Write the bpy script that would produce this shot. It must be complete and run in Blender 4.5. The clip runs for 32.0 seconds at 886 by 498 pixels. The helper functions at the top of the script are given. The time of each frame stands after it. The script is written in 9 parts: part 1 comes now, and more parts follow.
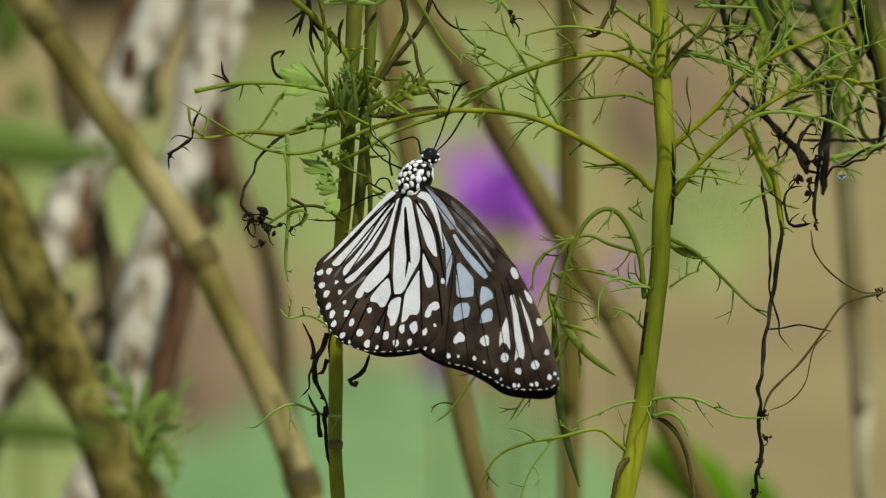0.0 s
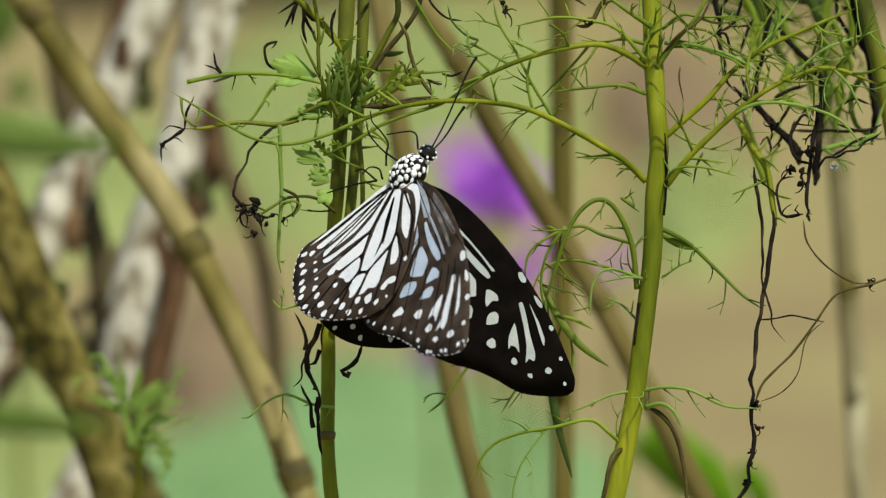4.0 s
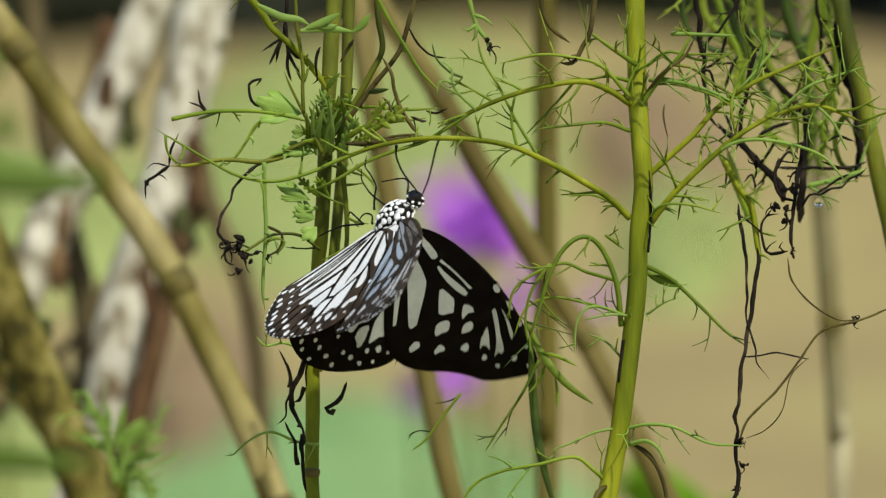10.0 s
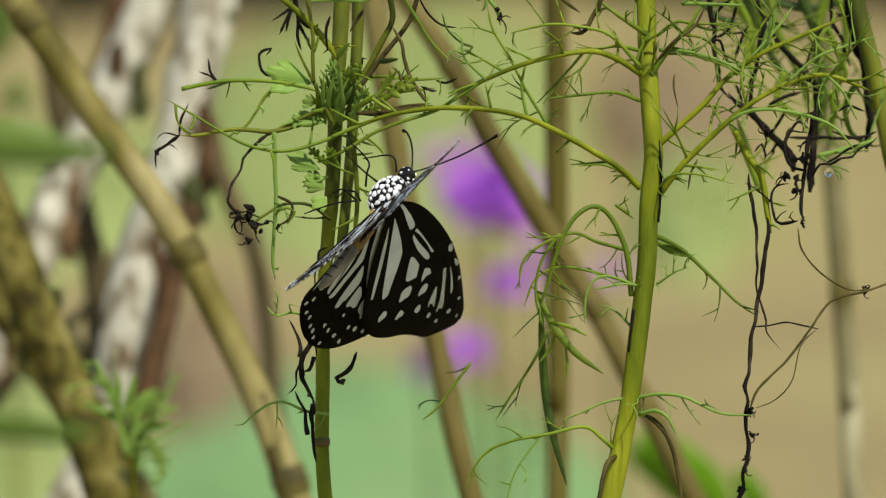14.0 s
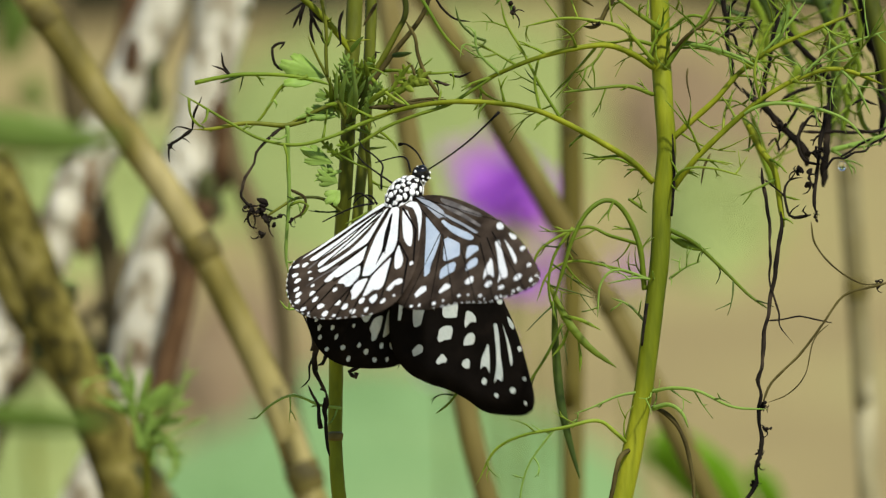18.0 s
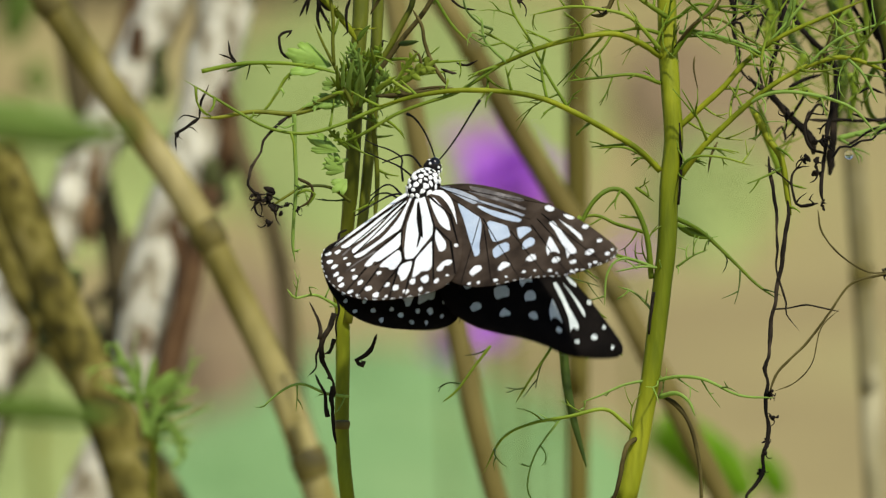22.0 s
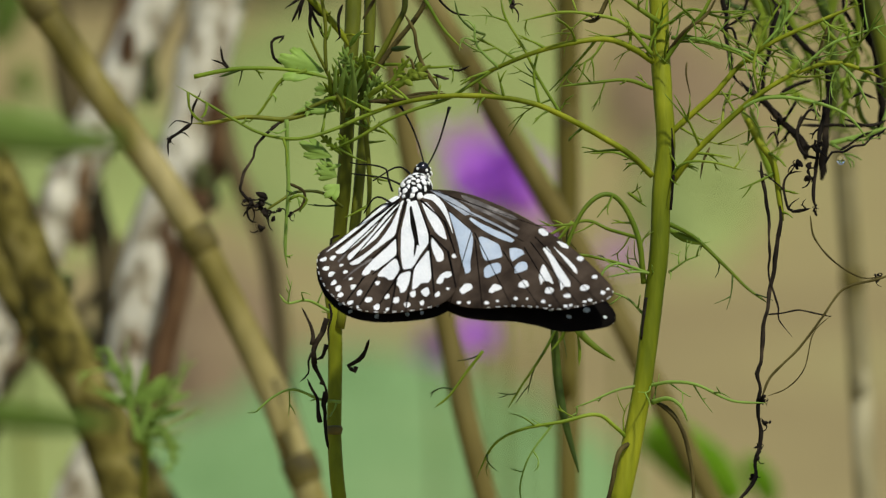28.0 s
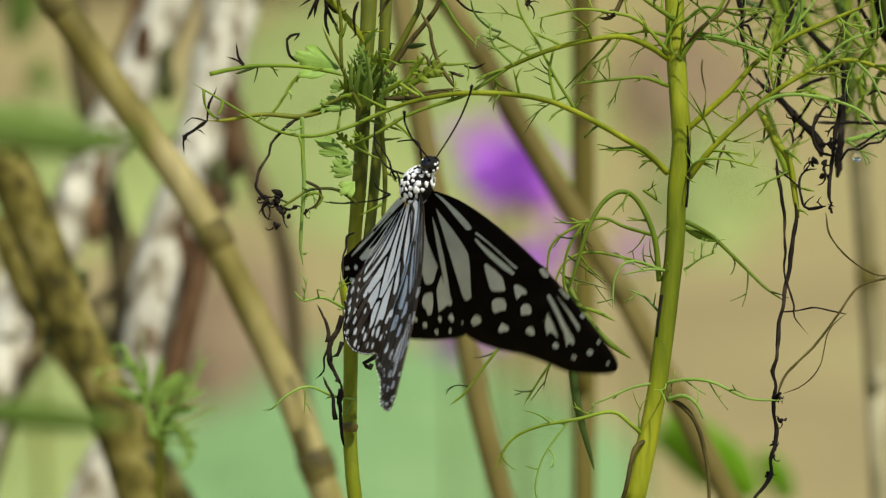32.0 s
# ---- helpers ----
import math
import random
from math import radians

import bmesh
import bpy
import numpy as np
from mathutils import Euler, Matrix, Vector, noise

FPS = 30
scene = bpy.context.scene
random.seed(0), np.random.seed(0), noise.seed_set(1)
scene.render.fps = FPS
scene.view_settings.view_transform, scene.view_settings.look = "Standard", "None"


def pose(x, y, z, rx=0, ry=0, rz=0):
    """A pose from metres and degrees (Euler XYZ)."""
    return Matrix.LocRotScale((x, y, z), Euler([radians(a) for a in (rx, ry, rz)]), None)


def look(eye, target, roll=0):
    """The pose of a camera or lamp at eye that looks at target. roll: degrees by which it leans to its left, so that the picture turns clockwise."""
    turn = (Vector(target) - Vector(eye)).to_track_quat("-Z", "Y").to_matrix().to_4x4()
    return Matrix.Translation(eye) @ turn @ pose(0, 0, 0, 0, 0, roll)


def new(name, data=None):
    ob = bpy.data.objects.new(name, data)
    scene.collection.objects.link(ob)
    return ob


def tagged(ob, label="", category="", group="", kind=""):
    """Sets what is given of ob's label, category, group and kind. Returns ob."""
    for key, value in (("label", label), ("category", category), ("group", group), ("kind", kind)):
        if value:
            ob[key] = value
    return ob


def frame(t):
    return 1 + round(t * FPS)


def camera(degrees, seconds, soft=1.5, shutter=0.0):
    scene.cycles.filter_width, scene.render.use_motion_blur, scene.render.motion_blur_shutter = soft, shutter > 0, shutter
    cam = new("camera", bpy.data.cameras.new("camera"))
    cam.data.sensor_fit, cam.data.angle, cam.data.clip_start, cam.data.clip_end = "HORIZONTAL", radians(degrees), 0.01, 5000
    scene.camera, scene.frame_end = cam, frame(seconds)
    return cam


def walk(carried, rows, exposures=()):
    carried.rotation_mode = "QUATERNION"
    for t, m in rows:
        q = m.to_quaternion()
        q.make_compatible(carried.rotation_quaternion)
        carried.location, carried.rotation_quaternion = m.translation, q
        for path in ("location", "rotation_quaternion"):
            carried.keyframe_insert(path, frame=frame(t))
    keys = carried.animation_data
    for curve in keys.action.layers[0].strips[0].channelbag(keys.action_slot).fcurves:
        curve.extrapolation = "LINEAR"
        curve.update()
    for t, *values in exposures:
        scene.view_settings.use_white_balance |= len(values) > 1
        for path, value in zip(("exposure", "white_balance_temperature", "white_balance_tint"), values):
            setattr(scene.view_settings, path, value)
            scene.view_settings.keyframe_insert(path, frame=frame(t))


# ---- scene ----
# camera: long lens, a metre and a half from the butterfly, panned by a fraction of a degree
EXPOSURES = [(0, 0.0), (2, 0.05), (5, 0.33), (6, 0.37), (9, 0.35), (17, 0.32), (18, 0.38), (19, 0.42), (20, 0.25), (21, 0.32), (22, 0.31), (23, 0.57), (24, 0.43), (25, 0.18), (28, 0.0), (29, 0.07), (30, 0.15), (31, 0.26), (32, 0.42)]
cam = camera(5.985, 32.0, 1.3, 0.25)
cam.data.dof.use_dof = True
cam.data.dof.focus_distance = 1.5
cam.data.dof.aperture_fstop = 26.0
walk(cam, [
    (0, pose(0.0000, -1.4854, 0.9588, 82.181, 0, -0.017)),
    (0.5, pose(0.0000, -1.4854, 0.9588, 82.181, 0, 0.000)),
    (1, pose(0.0000, -1.4854, 0.9588, 82.205, 0, -0.026)),
    (1.5, pose(0.0000, -1.4854, 0.9588, 82.193, 0, -0.082)),
    (2, pose(0.0000, -1.4854, 0.9588, 82.176, 0, -0.006)),
    (2.5, pose(0.0000, -1.4854, 0.9588, 82.126, 0, 0.006)),
    (4.5, pose(0.0000, -1.4854, 0.9588, 82.117, 0, -0.082)),
    (5, pose(0.0000, -1.4854, 0.9588, 82.129, 0, -0.064)),
    (5.5, pose(0.0000, -1.4854, 0.9588, 82.152, 0, -0.099)),
    (6, pose(0.0000, -1.4854, 0.9588, 82.158, 0, -0.047)),
    (6.5, pose(0.0000, -1.4854, 0.9588, 82.117, 0, -0.117)),
    (7, pose(0.0000, -1.4854, 0.9588, 82.141, 0, -0.128)),
    (7.5, pose(0.0000, -1.4854, 0.9588, 82.263, 0, -0.128)),
    (8, pose(0.0000, -1.4854, 0.9588, 82.246, 0, -0.175)),
    (8.5, pose(0.0000, -1.4854, 0.9588, 82.205, 0, -0.163)),
    (9, pose(0.0000, -1.4854, 0.9588, 82.255, 0, -0.158)),
    (9.5, pose(0.0000, -1.4854, 0.9588, 82.340, 0, -0.140)),
    (10, pose(0.0000, -1.4854, 0.9588, 82.369, 0, -0.175)),
    (10.5, pose(0.0000, -1.4854, 0.9588, 82.369, 0, -0.163)),
    (11, pose(0.0000, -1.4854, 0.9588, 82.281, 0, -0.117)),
    (11.5, pose(0.0000, -1.4854, 0.9588, 82.208, 0, -0.123)),
    (12, pose(0.0000, -1.4854, 0.9588, 82.199, 0, -0.163)),
    (12.5, pose(0.0000, -1.4854, 0.9588, 82.158, 0, -0.158)),
    (13, pose(0.0000, -1.4854, 0.9588, 82.129, 0, -0.175)),
    (13.5, pose(0.0000, -1.4854, 0.9588, 82.152, 0, -0.123)),
    (15.5, pose(0.0034, -1.4855, 0.9578, 82.276, 0, 0.016)),
    (16, pose(0.0034, -1.4855, 0.9578, 82.351, 0, 0.121)),
    (16.5, pose(0.0024, -1.4855, 0.9579, 82.356, 0, 0.054)),
    (17, pose(0.0034, -1.4857, 0.9569, 82.348, 0, 0.010)),
    (17.5, pose(0.0029, -1.4857, 0.9568, 82.338, 0, 0.030)),
    (18, pose(0.0019, -1.4857, 0.9569, 82.196, 0, 0.057)),
    (18.5, pose(0.0019, -1.4857, 0.9568, 82.191, 0, 0.073)),
    (19, pose(0.0019, -1.4855, 0.9578, 82.124, 0, 0.022)),
    (19.5, pose(0.0000, -1.4854, 0.9588, 82.039, 0, 0.018)),
    (20, pose(0.0000, -1.4854, 0.9588, 82.000, 0, 0.000)),
    (20.5, pose(0.0000, -1.4851, 0.9607, 81.913, 0, 0.065)),
    (21, pose(0.0005, -1.4852, 0.9602, 81.952, 0, 0.075)),
    (21.5, pose(0.0010, -1.4853, 0.9598, 82.026, 0, 0.078)),
    (22, pose(0.0005, -1.4854, 0.9588, 82.045, 0, 0.050)),
    (22.5, pose(-0.0010, -1.4853, 0.9598, 81.950, 0, -0.007)),
    (23, pose(-0.0010, -1.4851, 0.9607, 81.849, 0, -0.007)),
    (23.5, pose(-0.0020, -1.4851, 0.9607, 81.785, 0, -0.092)),
    (24, pose(-0.0020, -1.4853, 0.9598, 81.825, 0, -0.128)),
    (24.5, pose(-0.0015, -1.4851, 0.9607, 81.861, 0, -0.094)),
    (25, pose(-0.0019, -1.4851, 0.9607, 81.896, 0, -0.074)),
    (25.5, pose(-0.0010, -1.4851, 0.9607, 81.913, 0, -0.083)),
    (27.5, pose(-0.0029, -1.4850, 0.9617, 81.900, 0, -0.146)),
    (28, pose(-0.0010, -1.4853, 0.9598, 82.043, 0, -0.060)),
    (28.5, pose(-0.0010, -1.4854, 0.9588, 82.103, 0, -0.072)),
    (29, pose(-0.0019, -1.4853, 0.9598, 82.020, 0, -0.055)),
    (29.5, pose(0.0000, -1.4853, 0.9597, 82.057, 0, 0.018)),
    (30, pose(0.0000, -1.4853, 0.9597, 82.045, 0, 0.024)),
    (30.5, pose(-0.0010, -1.4851, 0.9608, 81.999, 0, -0.021)),
    (31, pose(-0.0010, -1.4853, 0.9597, 82.056, 0, 0.020)),
    (31.5, pose(-0.0010, -1.4851, 0.9607, 81.989, 0, 0.046)),
    (32, pose(-0.0010, -1.4851, 0.9607, 81.990, 0, 0.046)),
], exposures=EXPOSURES)

# ---------------------------------------------------------------- light
SUN_EL, SUN_AZ = 58.0, 150.0
world = bpy.data.worlds.new("world")
scene.world = world
world.use_nodes = True
_n = world.node_tree.nodes
_sky = _n.new("ShaderNodeTexSky")
_sky.sky_type = "NISHITA"
_sky.sun_disc = False
_sky.sun_elevation, _sky.sun_rotation = radians(SUN_EL), radians(SUN_AZ)
_n["Background"].inputs[1].default_value = 0.10
world.node_tree.links.new(_sky.outputs[0], _n["Background"].inputs[0])
_l = bpy.data.lights.new("sun", "SUN")
_l.energy, _l.angle, _l.color = 3.8, radians(3), (1.0, 0.96, 0.85)
_sun = new("sun", _l)
_sun.matrix_world = look((sin_az := math.sin(radians(SUN_AZ)) * math.cos(radians(SUN_EL)), math.cos(radians(SUN_AZ)) * math.cos(radians(SUN_EL)), math.sin(radians(SUN_EL))), (0, 0, 0))


# ---------------------------------------------------------------- materials
def material(name, stops, scale=200.0, rough=0.6, bump=0.2, detail=4.0, fine=None, trans=0.0, stretch=(1, 1, 1), rand=0.0, spec=0.4, coat=0.0):
    """Noise-mixed base colours (stops: position, rgb), a finer grain over it, relief."""
    m = bpy.data.materials.new(name)
    m.use_nodes = True
    nt = m.node_tree
    nd, ln = nt.nodes, nt.links
    b = nd["Principled BSDF"]
    tc = nd.new("ShaderNodeTexCoord")
    mp = nd.new("ShaderNodeMapping")
    mp.inputs["Scale"].default_value = stretch
    ln.new(tc.outputs["Object"], mp.inputs["Vector"])
    n1 = nd.new("ShaderNodeTexNoise")
    n1.inputs["Scale"].default_value, n1.inputs["Detail"].default_value = scale, detail
    ln.new(mp.outputs[0], n1.inputs["Vector"])
    rp = nd.new("ShaderNodeValToRGB")
    el = rp.color_ramp.elements
    while len(el) < len(stops):
        el.new(0.5)
    for e, (p, c) in zip(el, stops):
        e.position, e.color = p, (*c, 1)
    ln.new(n1.outputs["Fac"], rp.inputs[0])
    n2 = nd.new("ShaderNodeTexNoise")
    n2.inputs["Scale"].default_value, n2.inputs["Detail"].default_value = fine or scale * 7, 3
    ln.new(mp.outputs[0], n2.inputs["Vector"])
    mr = nd.new("ShaderNodeMapRange")
    mr.inputs["To Min"].default_value, mr.inputs["To Max"].default_value = 0.72, 1.25
    ln.new(n2.outputs["Fac"], mr.inputs["Value"])
    val = mr.outputs[0]
    if rand:
        oi = nd.new("ShaderNodeObjectInfo")
        r2 = nd.new("ShaderNodeMapRange")
        r2.inputs["To Min"].default_value, r2.inputs["To Max"].default_value = 1 - rand, 1 + rand
        ln.new(oi.outputs["Random"], r2.inputs["Value"])
        mu = nd.new("ShaderNodeMath")
        mu.operation = "MULTIPLY"
        ln.new(val, mu.inputs[0])
        ln.new(r2.outputs[0], mu.inputs[1])
        val = mu.outputs[0]
    mx = nd.new("ShaderNodeVectorMath")
    mx.operation = "SCALE"
    ln.new(rp.outputs[0], mx.inputs[0])
    ln.new(val, mx.inputs["Scale"])
    ln.new(mx.outputs[0], b.inputs["Base Color"])
    b.inputs["Roughness"].default_value = rough
    b.inputs["Specular IOR Level"].default_value = spec
    if coat:
        b.inputs["Coat Weight"].default_value, b.inputs["Coat Roughness"].default_value = coat, 0.25
    if bump:
        bp = nd.new("ShaderNodeBump")
        bp.inputs["Strength"].default_value, bp.inputs["Distance"].default_value = bump, 0.3 / (fine or scale * 7)
        ln.new(n2.outputs["Fac"], bp.inputs["Height"])
        ln.new(bp.outputs[0], b.inputs["Normal"])
    if trans:
        out = nd["Material Output"]
        tr = nd.new("ShaderNodeBsdfTranslucent")
        ln.new(mx.outputs[0], tr.inputs["Color"])
        ms = nd.new("ShaderNodeMixShader")
        ms.inputs[0].default_value = trans
        ln.new(b.outputs[0], ms.inputs[1])
        ln.new(tr.outputs[0], ms.inputs[2])
        ln.new(ms.outputs[0], out.inputs["Surface"])
    return m


STEM = material("stem_green", [(0.3, (0.072, 0.097, 0.003)), (0.5, (0.155, 0.182, 0.006)), (0.7, (0.255, 0.272, 0.013))], 130, 0.6, 0.6, stretch=(1, 1, 0.18), spec=0.14)
STEM_OLD = material("stem_olive", [(0.3, (0.035, 0.045, 0.003)), (0.5, (0.10, 0.115, 0.007)), (0.66, (0.18, 0.19, 0.012)), (0.78, (0.17, 0.10, 0.03))], 110, 0.6, 0.4, stretch=(1, 1, 0.3), spec=0.2)
LEAF = material("leaf_green", [(0.3, (0.10, 0.18, 0.012)), (0.55, (0.20, 0.285, 0.02)), (0.75, (0.32, 0.38, 0.045))], 60, 0.55, 0.2, trans=0.35, rand=0.2, spec=0.25)
LEAF_PALE = material("leaf_pale", [(0.3, (0.20, 0.33, 0.05)), (0.6, (0.28, 0.42, 0.08)), (0.8, (0.40, 0.50, 0.13))], 60, 0.55, 0.2, trans=0.4, rand=0.15, spec=0.25)
LEAF_DARK = material("leaf_dark", [(0.3, (0.02, 0.045, 0.006)), (0.6, (0.06, 0.10, 0.012)), (0.8, (0.13, 0.17, 0.02))], 80, 0.55, 0.2, trans=0.25, rand=0.2, spec=0.25)
BLADE = material("blade_green", [(0.3, (0.085, 0.14, 0.02)), (0.6, (0.135, 0.21, 0.04)), (0.8, (0.20, 0.28, 0.065))], 30, 0.7, 0.1, trans=0.3, spec=0.1)
DRY = material("dry_black", [(0.35, (0.006, 0.005, 0.004)), (0.58, (0.018, 0.014, 0.010)), (0.78, (0.075, 0.055, 0.035))], 200, 0.9, 0.6, spec=0.08)
DRY_BROWN = material("dry_brown", [(0.3, (0.028, 0.021, 0.007)), (0.55, (0.074, 0.060, 0.016)), (0.8, (0.17, 0.14, 0.045))], 150, 0.8, 0.5, spec=0.12)
CANE = material("cane", [(0.32, (0.075, 0.062, 0.008)), (0.46, (0.18, 0.15, 0.034)), (0.64, (0.33, 0.28, 0.115))], 60, 0.6, 0.4, stretch=(1, 1, 0.35), spec=0.2)
CANE_DARK = material("cane_moss", [(0.34, (0.030, 0.026, 0.005)), (0.45, (0.082, 0.068, 0.011)), (0.55, (0.15, 0.128, 0.026)), (0.70, (0.26, 0.22, 0.075))], 240, 0.75, 0.8, detail=6, stretch=(1, 1, 0.7), spec=0.15)
CANE_GREEN = material("cane_olive", [(0.3, (0.05, 0.042, 0.005)), (0.5, (0.10, 0.082, 0.012)), (0.7, (0.16, 0.13, 0.028))], 30, 0.6, 0.3, stretch=(1, 1, 0.25), spec=0.2)
# browner than CANE, and darkened all over for the canes' shaded right side
CANE_BROWN = material("cane_brown", [(0.3, (0.055, 0.042, 0.007)), (0.5, (0.125, 0.098, 0.022)), (0.7, (0.22, 0.18, 0.065))], 40, 0.65, 0.4, stretch=(1, 1, 0.3), spec=0.2)
NODE = material("cane_node", [(0.3, (0.04, 0.032, 0.006)), (0.6, (0.125, 0.10, 0.014))], 160, 0.75, 0.6)
LICHEN = material("lichen_bark", [(0.32, (0.12, 0.092, 0.05)), (0.41, (0.30, 0.265, 0.18)), (0.50, (0.49, 0.465, 0.355)), (0.62, (0.64, 0.615, 0.49))], 220, 0.9, 0.9, detail=4, stretch=(1, 1, 0.6), spec=0.15)
GREY_CANE = material("cane_grey", [(0.34, (0.075, 0.062, 0.024)), (0.5, (0.175, 0.15, 0.062)), (0.66, (0.33, 0.30, 0.175))], 40, 0.8, 0.4, stretch=(1, 1, 0.5), spec=0.2)
BARK = material("red_bark", [(0.3, (0.03, 0.018, 0.009)), (0.5, (0.095, 0.052, 0.024)), (0.7, (0.19, 0.118, 0.056))], 120, 0.85, 0.8, stretch=(1, 1, 0.4), spec=0.1)
TWIG = material("twig_dark", [(0.3, (0.045, 0.036, 0.017)), (0.6, (0.125, 0.098, 0.045)), (0.8, (0.21, 0.17, 0.085))], 70, 0.8, 0.5, stretch=(1, 1, 0.4), spec=0.1)
MOSS = material("moss", [(0.3, (0.02, 0.025, 0.008)), (0.6, (0.07, 0.08, 0.02))], 180, 0.95, 0.8)
SOIL = material("soil", [(0.32, (0.22, 0.170, 0.078)), (0.5, (0.28, 0.228, 0.097)), (0.68, (0.29, 0.26, 0.105))], 2.4, 0.95, 0.8, detail=8, fine=60, spec=0.15)
EARTH = material("brown_earth", [(0.32, (0.17, 0.115, 0.065)), (0.5, (0.215, 0.155, 0.085)), (0.68, (0.25, 0.19, 0.10))], 5, 0.95, 0.8, detail=8, fine=60, spec=0.1)
BLADE_FRESH = material("blade_fresh", [(0.3, (0.085, 0.21, 0.006)), (0.6, (0.135, 0.29, 0.010)), (0.8, (0.20, 0.36, 0.02))], 30, 0.7, 0.1, trans=0.35, spec=0.1)
GRASS = material("grass", [(0.3, (0.135, 0.25, 0.085)), (0.5, (0.18, 0.30, 0.112)), (0.7, (0.21, 0.32, 0.122))], 6, 0.85, 0.6, detail=6, fine=220, spec=0.15)
GRASS_PALE = material("grass_pale", [(0.3, (0.205, 0.262, 0.078)), (0.5, (0.245, 0.295, 0.094)), (0.7, (0.285, 0.315, 0.104))], 6, 0.85, 0.6, detail=6, fine=220, spec=0.15)
# deep shade under the far hedge is put into this near-black green
HEDGE = material("hedge_shaded", [(0.3, (0.008, 0.01, 0.005)), (0.6, (0.02, 0.028, 0.01)), (0.8, (0.05, 0.06, 0.02))], 9, 0.8, 0.5)
PETAL = material("petal_purple", [(0.3, (0.46, 0.14, 0.66)), (0.55, (0.60, 0.22, 0.78)), (0.8, (0.70, 0.36, 0.82))], 50, 0.6, 0.2, trans=0.35, spec=0.2)
PETAL_PINK = material("petal_mauve", [(0.3, (0.46, 0.24, 0.47)), (0.6, (0.56, 0.33, 0.55)), (0.8, (0.60, 0.40, 0.55))], 50, 0.6, 0.2, trans=0.3, spec=0.2)
WING_UNDER = material("wing_brown", [(0.32, (0.020, 0.013, 0.008)), (0.5, (0.042, 0.029, 0.019)), (0.72, (0.072, 0.052, 0.036))], 240, 0.7, 0.25, fine=4000, trans=0.12, spec=0.12)
# shine of the glossy brown under wing, painted as grey-brown streaks
SHEEN_UNDER = material("scale_sheen", [(0.3, (0.055, 0.047, 0.042)), (0.55, (0.12, 0.108, 0.10)), (0.8, (0.26, 0.24, 0.225))], 400, 0.45, 0.2, fine=4000, spec=0.3)
WING_UPPER = material("wing_black", [(0.3, (0.0025, 0.002, 0.0016)), (0.6, (0.005, 0.0038, 0.003)), (0.8, (0.011, 0.008, 0.006))], 300, 0.75, 0.25, fine=4000, spec=0.04)
SHEEN_BLUE = material("scale_slate", [(0.3, (0.20, 0.22, 0.25)), (0.55, (0.30, 0.33, 0.37)), (0.8, (0.42, 0.45, 0.48))], 300, 0.4, 0.2, fine=4000, spec=0.3)
PALE_UNDER = material("scale_white", [(0.3, (0.74, 0.77, 0.78)), (0.55, (0.82, 0.84, 0.84)), (0.8, (0.88, 0.89, 0.88))], 250, 0.5, 0.15, fine=4000, trans=0.2)
BLUE_UNDER = material("scale_blue", [(0.3, (0.40, 0.50, 0.62)), (0.55, (0.52, 0.61, 0.72)), (0.8, (0.66, 0.72, 0.78))], 200, 0.45, 0.15, fine=4000, trans=0.25)
PALE_UPPER = material("scale_grey", [(0.3, (0.50, 0.56, 0.55)), (0.55, (0.58, 0.64, 0.62)), (0.8, (0.68, 0.72, 0.69))], 250, 0.45, 0.15, fine=4000, trans=0.2)
FUR_BLACK = material("fur_black", [(0.3, (0.005, 0.005, 0.005)), (0.7, (0.016, 0.014, 0.012))], 900, 0.85, 0.6, spec=0.08)
FUR_WHITE = material("fur_white", [(0.3, (0.78, 0.79, 0.78)), (0.7, (0.88, 0.88, 0.86))], 900, 0.8, 0.4)
ABDOMEN = material("abdomen", [(0.35, (0.05, 0.04, 0.02)), (0.48, (0.30, 0.17, 0.03)), (0.66, (0.55, 0.34, 0.08))], 260, 0.7, 0.5, stretch=(1, 1, 0.35))
ABDOMEN_TIP = material("abdomen_grey", [(0.35, (0.05, 0.045, 0.035)), (0.5, (0.20, 0.18, 0.14)), (0.66, (0.42, 0.40, 0.34))], 260, 0.7, 0.5, stretch=(1, 1, 0.35))
DROP = material("water", [(0.3, (0.9, 0.9, 0.9)), (0.7, (1, 1, 1))], 50, 0.02, 0.0)
DROP.node_tree.nodes["Principled BSDF"].inputs["Transmission Weight"].default_value = 1.0
DROP.node_tree.nodes["Principled BSDF"].inputs["IOR"].default_value = 1.33
EYE = material("eye_black", [(0.3, (0.004, 0.004, 0.005)), (0.7, (0.012, 0.012, 0.014))], 900, 0.15, 0.0)


# ---------------------------------------------------------------- mesh tools
def part(name, bm, mat, parent=None, label=""):
    """Links a bmesh as one mesh object, under a thing or a part."""
    me = bpy.data.meshes.new(name)
    bm.to_mesh(me)
    bm.free()
    for m in mat if isinstance(mat, (list, tuple)) else [mat]:
        me.materials.append(m)
    for p in me.polygons:
        p.use_smooth = True
    ob = new(name, me)
    if parent is not None:
        ob.parent = parent
    if label:
        ob["label"] = label
    return ob


def curve(pts, step):
    """Catmull-Rom through the points, resampled at about the given step."""
    P = [Vector(p) for p in pts]
    P = [P[0] * 2 - P[1]] + P + [P[-1] * 2 - P[-2]]
    out = []
    for i in range(1, len(P) - 2):
        a, b, c, d = P[i - 1:i + 3]
        n = max(1, int((c - b).length / step + 0.5))
        for k in range(n):
            t = k / n
            out.append(0.5 * (2 * b + (c - a) * t + (2 * a - 5 * b + 4 * c - d) * t * t + (3 * b - a - 3 * c + d) * t ** 3))
    out.append(P[-2])
    return out


